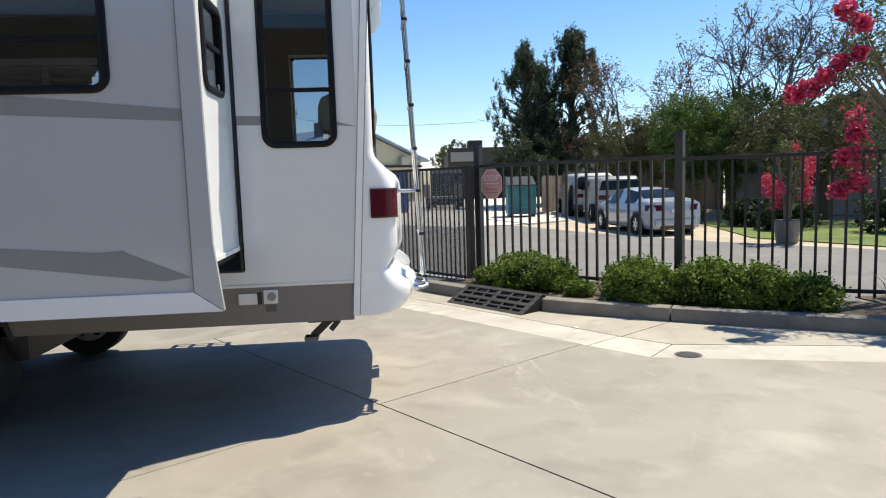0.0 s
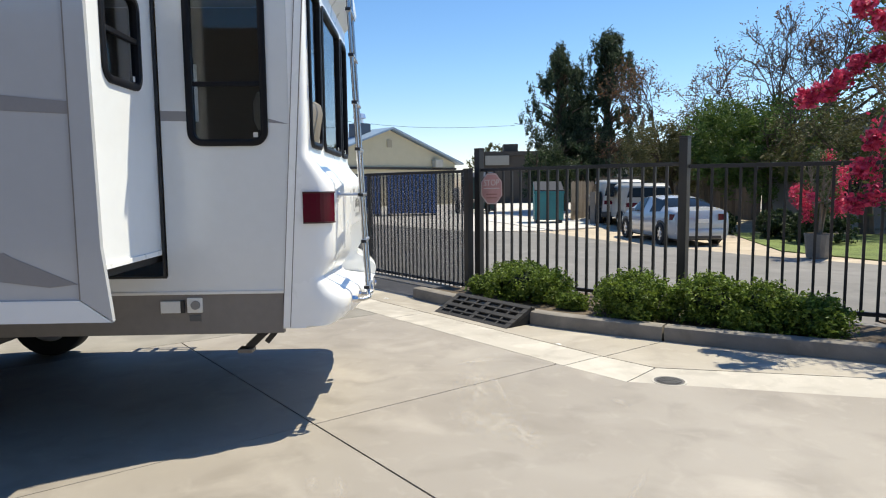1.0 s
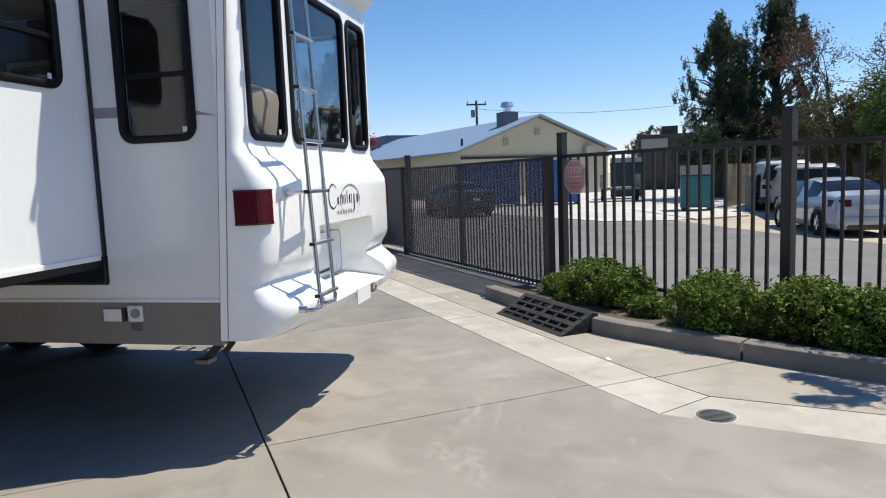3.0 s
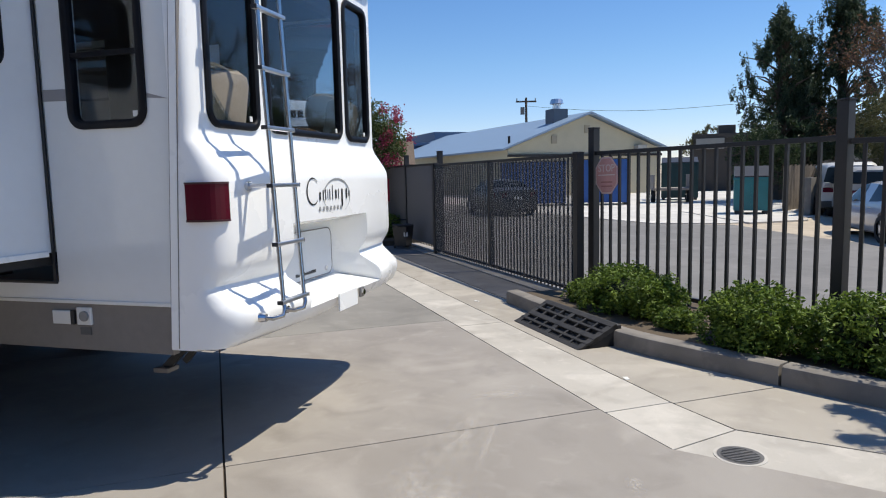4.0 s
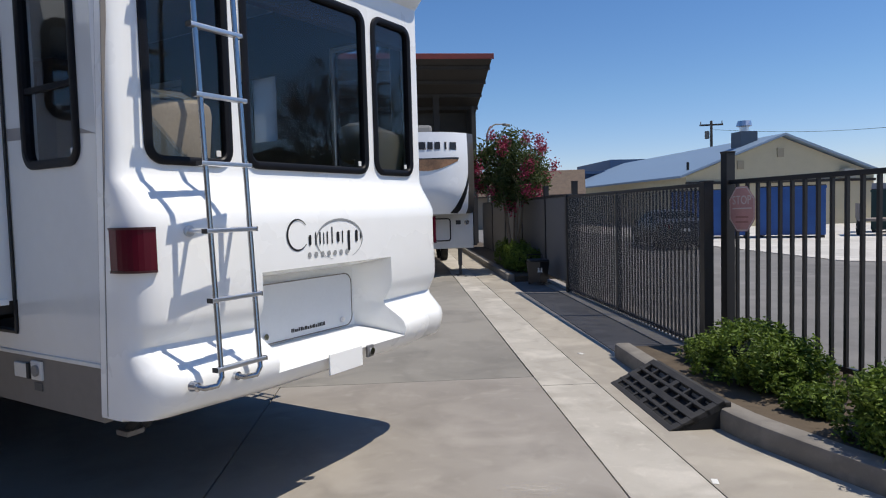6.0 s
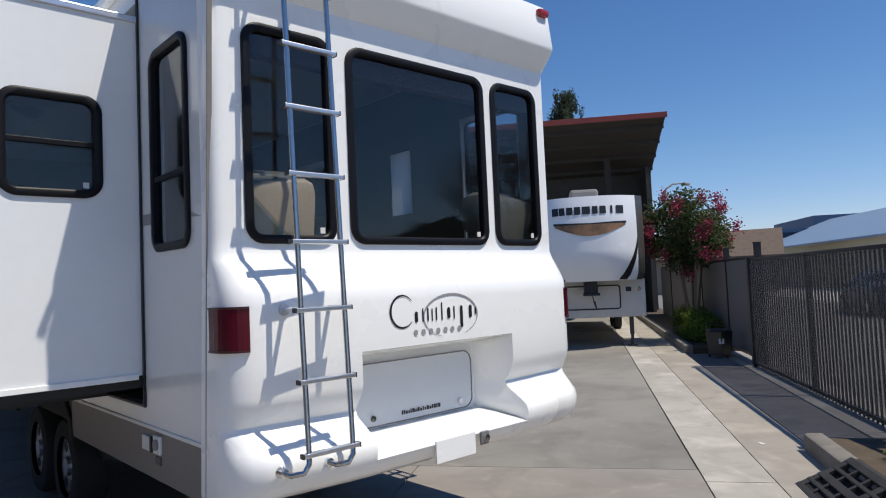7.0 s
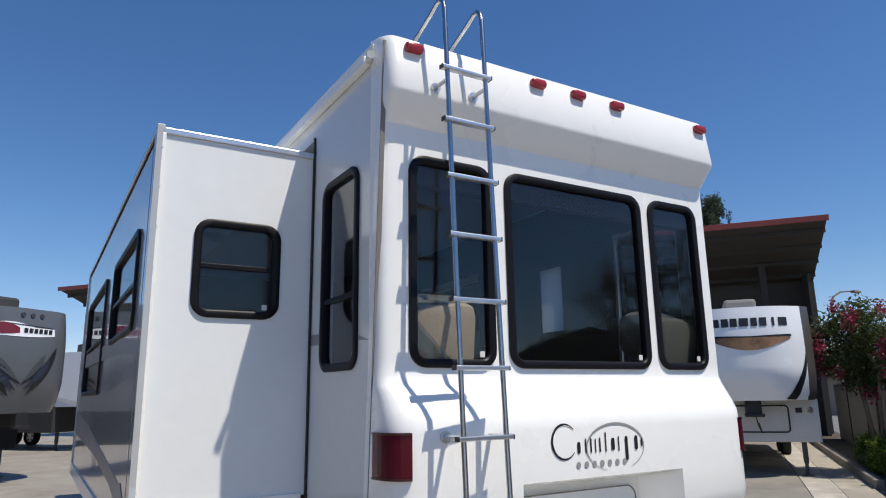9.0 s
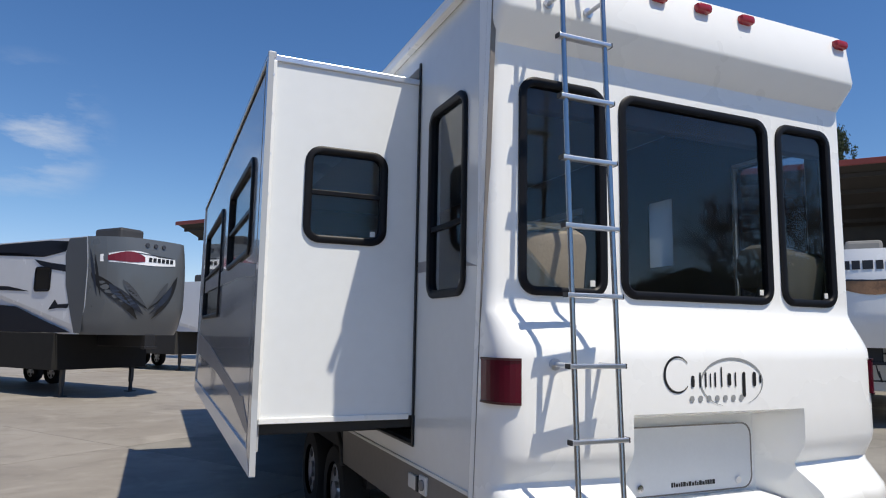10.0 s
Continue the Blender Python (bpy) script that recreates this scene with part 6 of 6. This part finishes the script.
def sedan(m, label, paint, L=4.4, hw=0.9, H=1.45):
    """A saloon car lofted through its cross sections; front towards +x."""
    c = thing("car", label, "car", m)
    k, q = L / 4.4, H / 1.45
    # x, belt height, roof height, width factor
    ST = [(-2.20, 0.58, 0.62, 0.84), (-2.19, 0.80, 0.84, 0.88), (-2.12, 0.98, 1.03, 0.91), (-1.80, 1.03, 1.09, 0.95), (-1.50, 1.02, 1.12, 0.97), (-1.20, 0.99, 1.27, 0.99), (-0.90, 0.97, 1.37, 1.0), (-0.45, 0.95, 1.435, 1.0), (0.05, 0.94, 1.45, 1.0), (0.50, 0.93, 1.40, 1.0), (0.85, 0.93, 1.25, 1.0), (1.20, 0.94, 1.03, 0.99), (1.50, 0.91, 0.96, 0.97), (1.85, 0.82, 0.87, 0.92), (2.08, 0.70, 0.74, 0.85), (2.20, 0.50, 0.54, 0.76)]

    def section(st, lift=0.0):
        x, zb, zr, f = st
        w, up = hw * f, zr - zb
        half = [(0.22, 0.90 * w), (0.36, 0.98 * w), (0.58, w), (zb * 0.93, 0.985 * w), (zb, 0.94 * w), (zb + up * 0.45, (0.90 - 0.08 * min(1, up * 3)) * w), (zb + up * 0.88, (0.84 - 0.14 * min(1, up * 3)) * w), (zb + up * 0.98, 0.50 * w), (zr, 0.0)]
        return [Vector((x * k, s * (y + lift), min(z, zr) * q + lift * (n > 6))) for s, rng_ in ((-1, range(9)), (1, range(7, -1, -1))) for n in rng_ for z, y in (half[n],)]

    def loft(stations, cols, lift=0.0):
        bm = bmesh.new()
        rows = [[bm.verts.new(p) for i, p in enumerate(section(st, lift)) if i in cols] for st in stations]
        for a, b in zip(rows, rows[1:]):
            for i in range(len(cols) - 1):
                bm.faces.new((a[i], a[i + 1], b[i + 1], b[i]))
        return bm, rows

    bm, rows = loft(ST, range(17))
    bm.faces.new(rows[0])
    bm.faces.new(rows[-1][::-1])
    bmesh.ops.recalc_face_normals(bm, faces=bm.faces)
    part("body", bm, paint, c, smooth=True)
    dark = surface("car_glass", (0.008, 0.010, 0.011), 0.12, vary=0.05, bump=0, spec=0.25)
    for name, st, cols in (("side_window", ST[5:8], range(4, 7)), ("side_window", ST[8:11], range(4, 7)), ("side_window", ST[5:8], range(10, 13)), ("side_window", ST[8:11], range(10, 13)), ("rear_window", ST[4:7], range(6, 11)), ("windscreen", ST[9:12], range(6, 11))):
        bm, rows = loft(st, cols, 0.006)
        bmesh.ops.recalc_face_normals(bm, faces=bm.faces)
        part(name, bm, dark, c, smooth=True)
    part("floor_pan", box((-2.0 * k, -0.8 * hw, 0.16), (2.0 * k, 0.8 * hw, 0.24)), BLACKRUB, c)
    for s in (-1, 1):
        for x in (-1.32 * k, 1.38 * k):
            part("wheel_arch", disc(bmesh.new(), (x, s * (hw * 0.985 - 0.04), 0.34), 0.365, "y", 0.09, 28), BLACKRUB, c)
            wheel(c, (x, s * (hw - 0.075), 0.32), 0.32, 0.2, "y")
        bm = bmesh.new()
        rows = [[bm.verts.new((x * k, s * y * hw, z * q)) for x, y in ((-2.215, 0.50), (-2.20, 0.72), (-2.10, 0.90), (-1.85, 0.945))] for z in (0.76, 0.93)]
        for i in range(3):
            bm.faces.new((rows[0][i], rows[0][i + 1], rows[1][i + 1], rows[1][i]))
        part("tail_light", bm, TAIL, c, smooth=True)
        part("mirror", box((0.62 * k, s * (hw + 0.04) - 0.07, 0.92 * q), (0.76 * k, s * (hw + 0.04) + 0.07, 1.05 * q), 0.03), paint, c, smooth=True)
        for x in (-0.72, 0.16):
            part("door_handle", box((x * k, s * hw * 0.985 - 0.015, 0.80 * q), ((x + 0.18) * k, s * hw * 0.985 + 0.02, 0.83 * q), 0.008), paint, c)
    part("bumper", box((-2.25 * k, -hw * 0.78, 0.26), (-2.05 * k, hw * 0.78, 0.50), 0.05), paint, c, smooth=True)
    part("diffuser", box((-2.255 * k, -hw * 0.6, 0.22), (-2.1 * k, hw * 0.6, 0.31), 0.02), surface("bumper_dark", (0.05, 0.05, 0.05), 0.6), c)
    part("plate", box((-2.235 * k, -0.16, 0.66), (-2.205 * k, 0.16, 0.76)), WHITEPLASTIC, c)
    return c


SILVER = surface("silver_paint", (0.44, 0.46, 0.49), 0.25, metal=0.2, vary=0.03, bump=0, coat=0.5)
sedan(pose(14.15, -7.62, -0.03, 0, 0, 4) @ Matrix.Scale(0.91, 4), "parked silver-white sedan on the dirt verge", SILVER, 4.25, 0.86, 1.40)
car(pose(23.6, -8.9, -0.03, 0, 0, -8), "parked white van behind the sedan", surface("van_white", (0.52, 0.52, 0.51), 0.35), 4.8, 0.95, 1.75, True)
car(pose(20.2, -8.7, -0.03, 0, 0, -8), "parked grey pickup with boxed bed behind the sedan", surface("truck_grey", (0.35, 0.35, 0.34), 0.35), 4.6, 0.92, 1.6, True)
sedan(pose(24.0, 3.4, -0.02, 0, 0, 30), "dark parked sedan beyond the gate", surface("dark_paint", (0.03, 0.032, 0.036), 0.3, coat=0.4), 4.4, 0.9, 1.42)


def dumpster(m, w, d, h, paint, label, slope=0.25):
    t = thing("dumpster", label, "dumpster", m, "dumpsters")
    bm = bmesh.new()
    prism(bm, [(-d / 2, 0.12), (d / 2, 0.12), (d / 2, h), (-d / 2, h - slope)], w, Matrix(((0, 0, 1, -w / 2), (1, 0, 0, 0), (0, 1, 0, 0), (0, 0, 0, 1))))
    bmesh.ops.recalc_face_normals(bm, faces=bm.faces)
    part("body", bm, paint, t)
    for k in range(int(w / 0.5) + 1):
        x = -w / 2 + 0.03 + k * (w - 0.06) / max(1, int(w / 0.5))
        part("rib", box((x - 0.03, -d / 2 - 0.04, 0.12), (x + 0.03, -d / 2, h - slope - 0.05)), paint, t)
    part("rim", box((-w / 2 - 0.03, -d / 2 - 0.05, h - slope - 0.10), (w / 2 + 0.03, -d / 2 + 0.0, h - slope), 0.01), paint, t)
    bm = bmesh.new()
    prism(bm, [(-d / 2 - 0.04, h - slope + 0.005), (d / 2, h + 0.005), (d / 2, h + 0.045), (-d / 2 - 0.04, h - slope + 0.045)], w, Matrix(((0, 0, 1, -w / 2), (1, 0, 0, 0), (0, 1, 0, 0), (0, 0, 0, 1))))
    bmesh.ops.recalc_face_normals(bm, faces=bm.faces)
    part("lid", bm, BLACKRUB, t)
    for x in (-w / 2 + 0.12, w / 2 - 0.12):
        part("skid", box((x - 0.08, -d / 2, 0.0), (x + 0.08, d / 2, 0.12)), BLACKRUB, t)


TEAL = surface("teal_paint", (0.02, 0.16, 0.17), 0.5, vary=0.2, scale=2)
BLUEP = surface("blue_paint", (0.025, 0.10, 0.32), 0.5, vary=0.2, scale=1.5)
DGREEN = surface("dark_green_paint", (0.02, 0.055, 0.05), 0.55, vary=0.2, scale=1.5)
dumpster(pose(22.9, -5.9, 0.02, 0, 0, -96), 1.15, 1.1, 1.62, TEAL, "teal steel waste bin on a concrete pad", 0.35)
dumpster(pose(31.0, 3.1, 0, 0, 0, -82), 3.2, 1.8, 2.15, BLUEP, "large blue steel waste container across the street", 0.0)
dumpster(pose(31.5, -0.2, 0, 0, 0, -86), 2.6, 1.8, 2.2, BLUEP, "large blue steel waste container across the street", 0.0)
dumpster(pose(36.5, -4.2, 0, 0, 0, -92), 1.9, 1.6, 2.3, DGREEN, "dark green waste container in the yard", 0.3)
flat = thing("flatbed_trailer", "small grey flatbed trailer in the yard", "trailer", pose(33, -3.6, 0, 0, 0, 5))
part("deck", box((-0.9, -0.9, 0.62), (0.9, 0.9, 0.74), 0.01), surface("worn_wood", (0.25, 0.22, 0.19), 0.8, vary=0.3), flat)
for s in (-1, 1):
    part("side_rail", box((-0.9, s * 0.9 - 0.03, 0.74), (0.9, s * 0.9 + 0.03, 1.4)), surface("worn_wood", (0.25, 0.22, 0.19), 0.8), flat)
    wheel(flat, (0, s * 0.85, 0.33), 0.33, 0.2, "y")

# long low building with gable end and blue-grey metal roof
TAN = surface("cream_stucco", (0.52, 0.46, 0.32), 0.9, vary=0.06, scale=1.5, fine=30, bump=0.05)
ROOFB = surface("blue_metal_roof", (0.20, 0.28, 0.38), 0.5, vary=0.08, scale=0.6)
GB = Matrix(((0.777, 0.629, 0, 42.7), (0.629, -0.777, 0, 6.8), (0, 0, 1, 0), (0, 0, 0, 1)))  # x back along the ridge, y across the gable
hall = thing("workshop_building", "long cream building with blue-grey metal gable roof", "building", GB)
GW, GL, EH, RH = 13.7, 27.0, 3.35, 5.85
bm = bmesh.new()
prism(bm, [(0.25, 0), (GW - 0.25, 0), (GW - 0.25, EH), (GW / 2, RH - 0.08), (0.25, EH)], GL - 0.3, Matrix(((0, 0, 1, 0.15), (1, 0, 0, 0), (0, 1, 0, 0), (0, 0, 0, 1))))
bmesh.ops.recalc_face_normals(bm, faces=bm.faces)
part("wall", bm, TAN, hall)
for y0, y1, z0, z1 in ((-0.35, GW / 2, EH - 0.12, RH), (GW / 2, GW + 0.35, RH, EH - 0.12)):
    bm = bmesh.new()
    prism(bm, [(y0, z0), (y1, z1), (y1, z1 + 0.14), (y0, z0 + 0.14)], GL + 0.6, Matrix(((0, 0, 1, -0.3), (1, 0, 0, 0), (0, 1, 0, 0), (0, 0, 0, 1))))
    bmesh.ops.recalc_face_normals(bm, faces=bm.faces)
    rf = part("roof", bm, ROOFB, hall)
part("gable_trim", box((0.0, 0.2, EH - 0.55), (0.14, GW - 0.2, EH - 0.38)), SOFFIT, hall)
for y, z in ((GW / 2 - 0.1, 4.75), (GW * 0.29, 4.0)):
    part("gable_vent", box((0.08, y - 0.22, z - 0.28), (0.16, y + 0.22, z + 0.28)), surface("vent_tan", (0.36, 0.31, 0.22), 0.9), hall)
part("wall_unit", box((-0.35, GW * 0.80, 3.0), (0.16, GW * 0.80 + 0.8, 3.6)), surface("unit_grey", (0.3, 0.3, 0.28), 0.7), hall)
part("roof_stack", box((1.7, GW / 2 - 1.9, 4.9), (2.9, GW / 2 - 0.7, 6.35)), surface("stack_blue", (0.05, 0.075, 0.11), 0.5), hall)
part("stack_fan", tube(bmesh.new(), [(2.3, GW / 2 - 1.3, 6.35), (2.3, GW / 2 - 1.3, 6.7), (2.3, GW / 2 - 1.3, 6.75), (2.3, GW / 2 - 1.3, 7.1)], [0.3, 0.3, 0.52, 0.42], 14), ALU, hall)
for x, y in ((1.0, GW * 0.06), (2.0, GW / 2 - 1.0)):
    z = EH + (RH - EH) * min(y, GW - y) / (GW / 2)
    part("vent_pipe", tube(bmesh.new(), [(x, y, z - 0.1), (x, y, z + 0.65)], 0.09, 8), SOFFIT, hall)


def block(name, label, a, b, mat, m=Matrix(), roof=None):
    t = thing(name, label, "building", m)
    part("wall", box(a, b), mat, t)
    return t


dk = block("flat_roofed_building", "low dark flat-roofed building beyond the yard", (0, -9, 0), (12, 7, 4.0), surface("dark_stucco", (0.06, 0.052, 0.045), 0.85, vary=0.15), pose(52, -13, 0, 0, 0, -4))
part("parapet", box((-0.15, -9.1, 4.0), (0.4, 7.1, 4.35)), MATS["dark_stucco"], dk)
part("upper_box", box((0.5, 4.0, 4.35), (3, 5.2, 5.0)), MATS["dark_stucco"], dk)
part("sign_board", box((-0.3, 4.8, 3.2), (-0.16, 6.8, 4.0)), surface("sign_grey", (0.28, 0.27, 0.24), 0.8), dk)
part("opening", box((-0.06, -4, 0), (0.02, 3, 2.9)), surface("door_dark", (0.02, 0.02, 0.02), 0.8), dk)
bl = block("storage_building", "far blue metal storage building", (0, 0, 0), (14, 10, 4.9), surface("blue_cladding", (0.04, 0.085, 0.17), 0.5, vary=0.1), pose(70.3, 13.9, 0, 0, 0, 38))
part("roof", box((-0.4, -0.4, 4.9), (14.4, 10.4, 5.2)), MATS["blue_cladding"], bl)
part("upper_box", box((0.6, -0.2, 5.2), (12, 6.4, 6.4)), MATS["blue_cladding"], bl)


def gabled(pos, turn, w, l, eh, rh, wall, roof, label):
    t = thing("house", label, "house", pose(*pos, 0, 0, turn))
    bm = bmesh.new()
    prism(bm, [(0, 0), (w, 0), (w, eh), (w / 2, rh), (0, eh)], l, Matrix(((0, 0, 1, 0), (1, 0, 0, 0), (0, 1, 0, 0), (0, 0, 0, 1))))
    bmesh.ops.recalc_face_normals(bm, faces=bm.faces)
    part("wall", bm, wall, t)
    for y0, y1, z0, z1 in ((-0.4, w / 2, eh - 0.15, rh + 0.05), (w / 2, w + 0.4, rh + 0.05, eh - 0.15)):
        bm = bmesh.new()
        prism(bm, [(y0, z0), (y1, z1), (y1, z1 + 0.12), (y0, z0 + 0.12)], l + 0.8, Matrix(((0, 0, 1, -0.4), (1, 0, 0, 0), (0, 1, 0, 0), (0, 0, 0, 1))))
        bmesh.ops.recalc_face_normals(bm, faces=bm.faces)
        part("roof", bm, roof, t)
    for y in (w * 0.25, w * 0.7):
        wd = part("window", box((-0.03, y - 0.5, 1.0), (0.02, y + 0.5, 2.1)), surface("house_glass", (0.02, 0.025, 0.03), 0.15), t)
        part("sill", box((-0.08, y - 0.58, 0.92), (0.0, y + 0.58, 1.0)), WHITEPLASTIC, wd)
    return t


HW = surface("grey_clapboard", (0.30, 0.29, 0.27), 0.85, vary=0.1)
SH = surface("brown_shingle", (0.13, 0.095, 0.07), 0.9, vary=0.25, scale=3, fine=25, bump=0.1)
gabled((38, -19.5, 0), -20, 7, 8, 2.6, 4.0, HW, SH, "grey house with shingle roof behind trees")
gabled((14.5, -19.5, 0), -35, 8, 8, 2.7, 4.0, HW, SH, "grey house behind the front lawn")
gabled((52.5, 17.4, 0), 111, 6, 9, 2.6, 4.4, surface("tan_wall", (0.3, 0.25, 0.19), 0.9), SH, "far brown-roofed house beyond the fence")

# board fence and clutter behind the cars
bf = thing("board_fence", "weathered grey-brown board fence by the alley", "fence", pose(24.4, -7.2, 0, 0, 0, -28))
for k in range(26):
    part("board", box((k * 0.16, 0, 0.0), (k * 0.16 + 0.15, 0.025, 1.65 + 0.03 * ((k * 7) % 3))), surface("grey_board", (0.17, 0.14, 0.11), 0.9, vary=0.25, scale=4, spread=0.4), bf)
for a, b, n_ in (((29.6, -9.6), (22.6, -14.6), 48), ((22.5, -14.7), (14.6, -18.0), 48)):
    turn = math.degrees(math.atan2(b[1] - a[1], b[0] - a[0]))
    bf = thing("board_fence", "dark weathered board fence behind the yard trees", "fence", pose(*a, 0, 0, 0, turn))
    step = math.dist(a, b) / n_
    part("rail", box((0, 0.03, 1.3), (n_ * step, 0.07, 1.38)), MATS["grey_board"], bf)
    for k in range(n_):
        part("board", box((k * step, 0, 0.0), (k * step + step - 0.012, 0.025, 1.85 + 0.03 * ((k * 7) % 3))), MATS["grey_board"], bf)
bw = thing("garden_wall", "low pale block wall beside the alley", "wall", pose(22.6, -8.0, 0, 0, 0, -28), kind="structure")
part("wall_block", box((-1.0, 0, 0), (2.2, 0.2, 1.25)), KERB, bw)
hedge = [((12.6, -11.0, 0), 0.9, 1.0), ((14.2, -10.9, 0), 0.8, 0.9), ((10.6, -12.6, 0), 0.9, 1.2), ((16.4, -10.0, 0), 0.7, 0.8)]
for k, (p, r, h) in enumerate(hedge):
    shrub(Vector(p), r, h, 70 + k, "dark green shrub in the shaded front yard", DARKLEAF, 240, 0.09, 0.0)

# utility poles and wires
for p, h in (((62.5, 8.6, 0), 9.0),):
    pole = thing("utility_pole", "wooden utility pole with crossarm", "pole", pose(*p, 0, 0, 20))
    part("shaft", tube(bmesh.new(), [(0, 0, 0), (0, 0, h)], [0.16, 0.11], 8), BARK, pole)
    part("crossarm", box((-0.06, -1.0, h - 0.45), (0.06, 1.0, h - 0.3)), BARK, pole)
    for y in (-0.9, 0, 0.9):
        part("insulator", tube(bmesh.new(), [(0, y, h - 0.3), (0, y, h - 0.05)], 0.05, 6), KERB, pole)
    part("transformer", tube(bmesh.new(), [(0.1, 0.35, h - 1.6), (0.1, 0.35, h - 0.9)], 0.2, 10), KERB, pole)
wire = thing("power_line", "thin sagging overhead power line", "cable")
part("wire", tube(bmesh.new(), [(58 + 40 * t, -9.5 - 45 * t, 7.2 - 1.2 * math.sin(math.pi * t)) for t in [k / 10 for k in range(11)]], 0.025, 4), BLACKRUB, wire)
part("wire", tube(bmesh.new(), [(62.5 - 4.5 * t, 8.6 - 18.1 * t, 8.2 - 1.2 * t - 0.5 * math.sin(math.pi * t)) for t in [k / 10 for k in range(11)]], 0.02, 4), BLACKRUB, wire)
lampost = thing("street_lamp", "grey street lamp with curved arm", "lamp", Matrix.Translation((25.2, 11.6, 0)))
part("pole", tube(bmesh.new(), [(0, 0, 0), (0, 0, 4.95), (0.12, -0.05, 5.25), (0.45, -0.18, 5.45), (1.0, -0.4, 5.5)], [0.07, 0.05, 0.04, 0.035, 0.03], 8), KERB, lampost)
part("head", box((0.9, -0.5, 5.42), (1.4, -0.32, 5.52), 0.02), KERB, lampost)

# black wheeled bin by the gate
bin_ = thing("trash_bin", "small black wheeled bin beside the gate", "bin", Matrix.Translation(UV(10.55, 4.0, 0.003)) @ YARD @ Matrix.Scale(0.78, 4))
bm = bmesh.new()
tube(bm, [(0, 0, 0.06), (0, 0, 0.62)], [0.24, 0.31], 4)
bm.transform(Matrix.Rotation(radians(45), 4, "Z"))
part("tub", bm, BLACKRUB, bin_)
part("lid", box((-0.25, -0.25, 0.62), (0.25, 0.25, 0.68), 0.02), BLACKRUB, bin_)
part("handle", tube(bmesh.new(), [(0.25, -0.2, 0.6), (0.36, -0.2, 0.78), (0.36, 0.2, 0.78), (0.25, 0.2, 0.6)], 0.014, 6), BLACKRUB, bin_)
part("label_bar", box((-0.27, -0.06, 0.35), (-0.262, 0.06, 0.47)), WHITEPLASTIC, bin_)
for s in (-1, 1):
    part("bin_wheel", disc(bmesh.new(), (0.2, s * 0.2, 0.07), 0.07, "y", 0.04, 14), TYRE, bin_)

# pale tyre scuffs on the slabs: place, turn, half sizes
SCUFFS = [(-0.80, -0.26, 12, 0.17, 0.05), (-0.74, -0.10, 8, 0.12, 0.05), (0.10, -1.20, 2, 0.36, 0.26), (0.20, -1.05, 30, 0.28, 0.16), (0.80, -1.30, 4, 0.50, 0.045), (0.85, -1.12, 2, 0.6, 0.20), (1.66, -1.18, -60, 0.24, 0.12), (-0.1, -1.32, 15, 0.3, 0.14), (0.46, -2.13, 15, 0.12, 0.06), (-0.9, -1.8, -30, 0.3, 0.03)]
m, n, l, b = nodes_of("pale_scuff")
tc, t1, mr, gr = n.new("ShaderNodeTexCoord"), n.new("ShaderNodeTexNoise"), n.new("ShaderNodeMapRange"), n.new("ShaderNodeTexGradient")
gr.gradient_type = "SPHERICAL"
t1.inputs["Scale"].default_value, t1.inputs["Detail"].default_value = 3.2, 3
mr.inputs["From Min"].default_value, mr.inputs["From Max"].default_value, mr.inputs["To Max"].default_value = 0.36, 0.80, 0.75
l.new(tc.outputs["Object"], t1.inputs["Vector"])
l.new(tc.outputs["Object"], gr.inputs["Vector"])
l.new(t1.outputs["Fac"], mr.inputs["Value"])
mul, clear, mix = n.new("ShaderNodeMath"), n.new("ShaderNodeBsdfTransparent"), n.new("ShaderNodeMixShader")
mul.operation = "MULTIPLY"
l.new(mr.outputs[0], mul.inputs[0])
l.new(gr.outputs["Fac"], mul.inputs[1])
b.inputs["Base Color"].default_value, b.inputs["Roughness"].default_value = (0.58, 0.54, 0.48, 1), 0.8
l.new(mul.outputs[0], mix.inputs["Fac"])
l.new(clear.outputs[0], mix.inputs[1])
l.new(b.outputs[0], mix.inputs[2])
l.new(mix.outputs[0], n["Material Output"].inputs["Surface"])
SCUFF = m
bm = bmesh.new()
bmesh.ops.create_circle(bm, segments=24, radius=1.0, cap_ends=True)
scuff_mesh = mesh("scuff", bm, SCUFF)
for k, (x, y, a, w, h) in enumerate(SCUFFS):
    o = new("scuff", scuff_mesh)
    o.parent = floor
    o.matrix_basis = Matrix.Translation((x, y, 0.002 + 0.0004 * k)) @ Matrix.Rotation(radians(a), 4, "Z") @ Matrix.Diagonal((w, h, 1, 1))
    tagged(o, "pale tyre scuff on the concrete")
# litter by the gutter
for x, y, a in ((2.25, -2.05, 20), (5.1, -0.2, 60)):
    lt = thing("paper_scrap", "small white paper scrap on the concrete", "litter", pose(x, y, 0.001, 0, 0, a))
    part("sheet", box((-0.035, -0.018, 0), (0.035, 0.018, 0.003)), WHITEPLASTIC, lt)
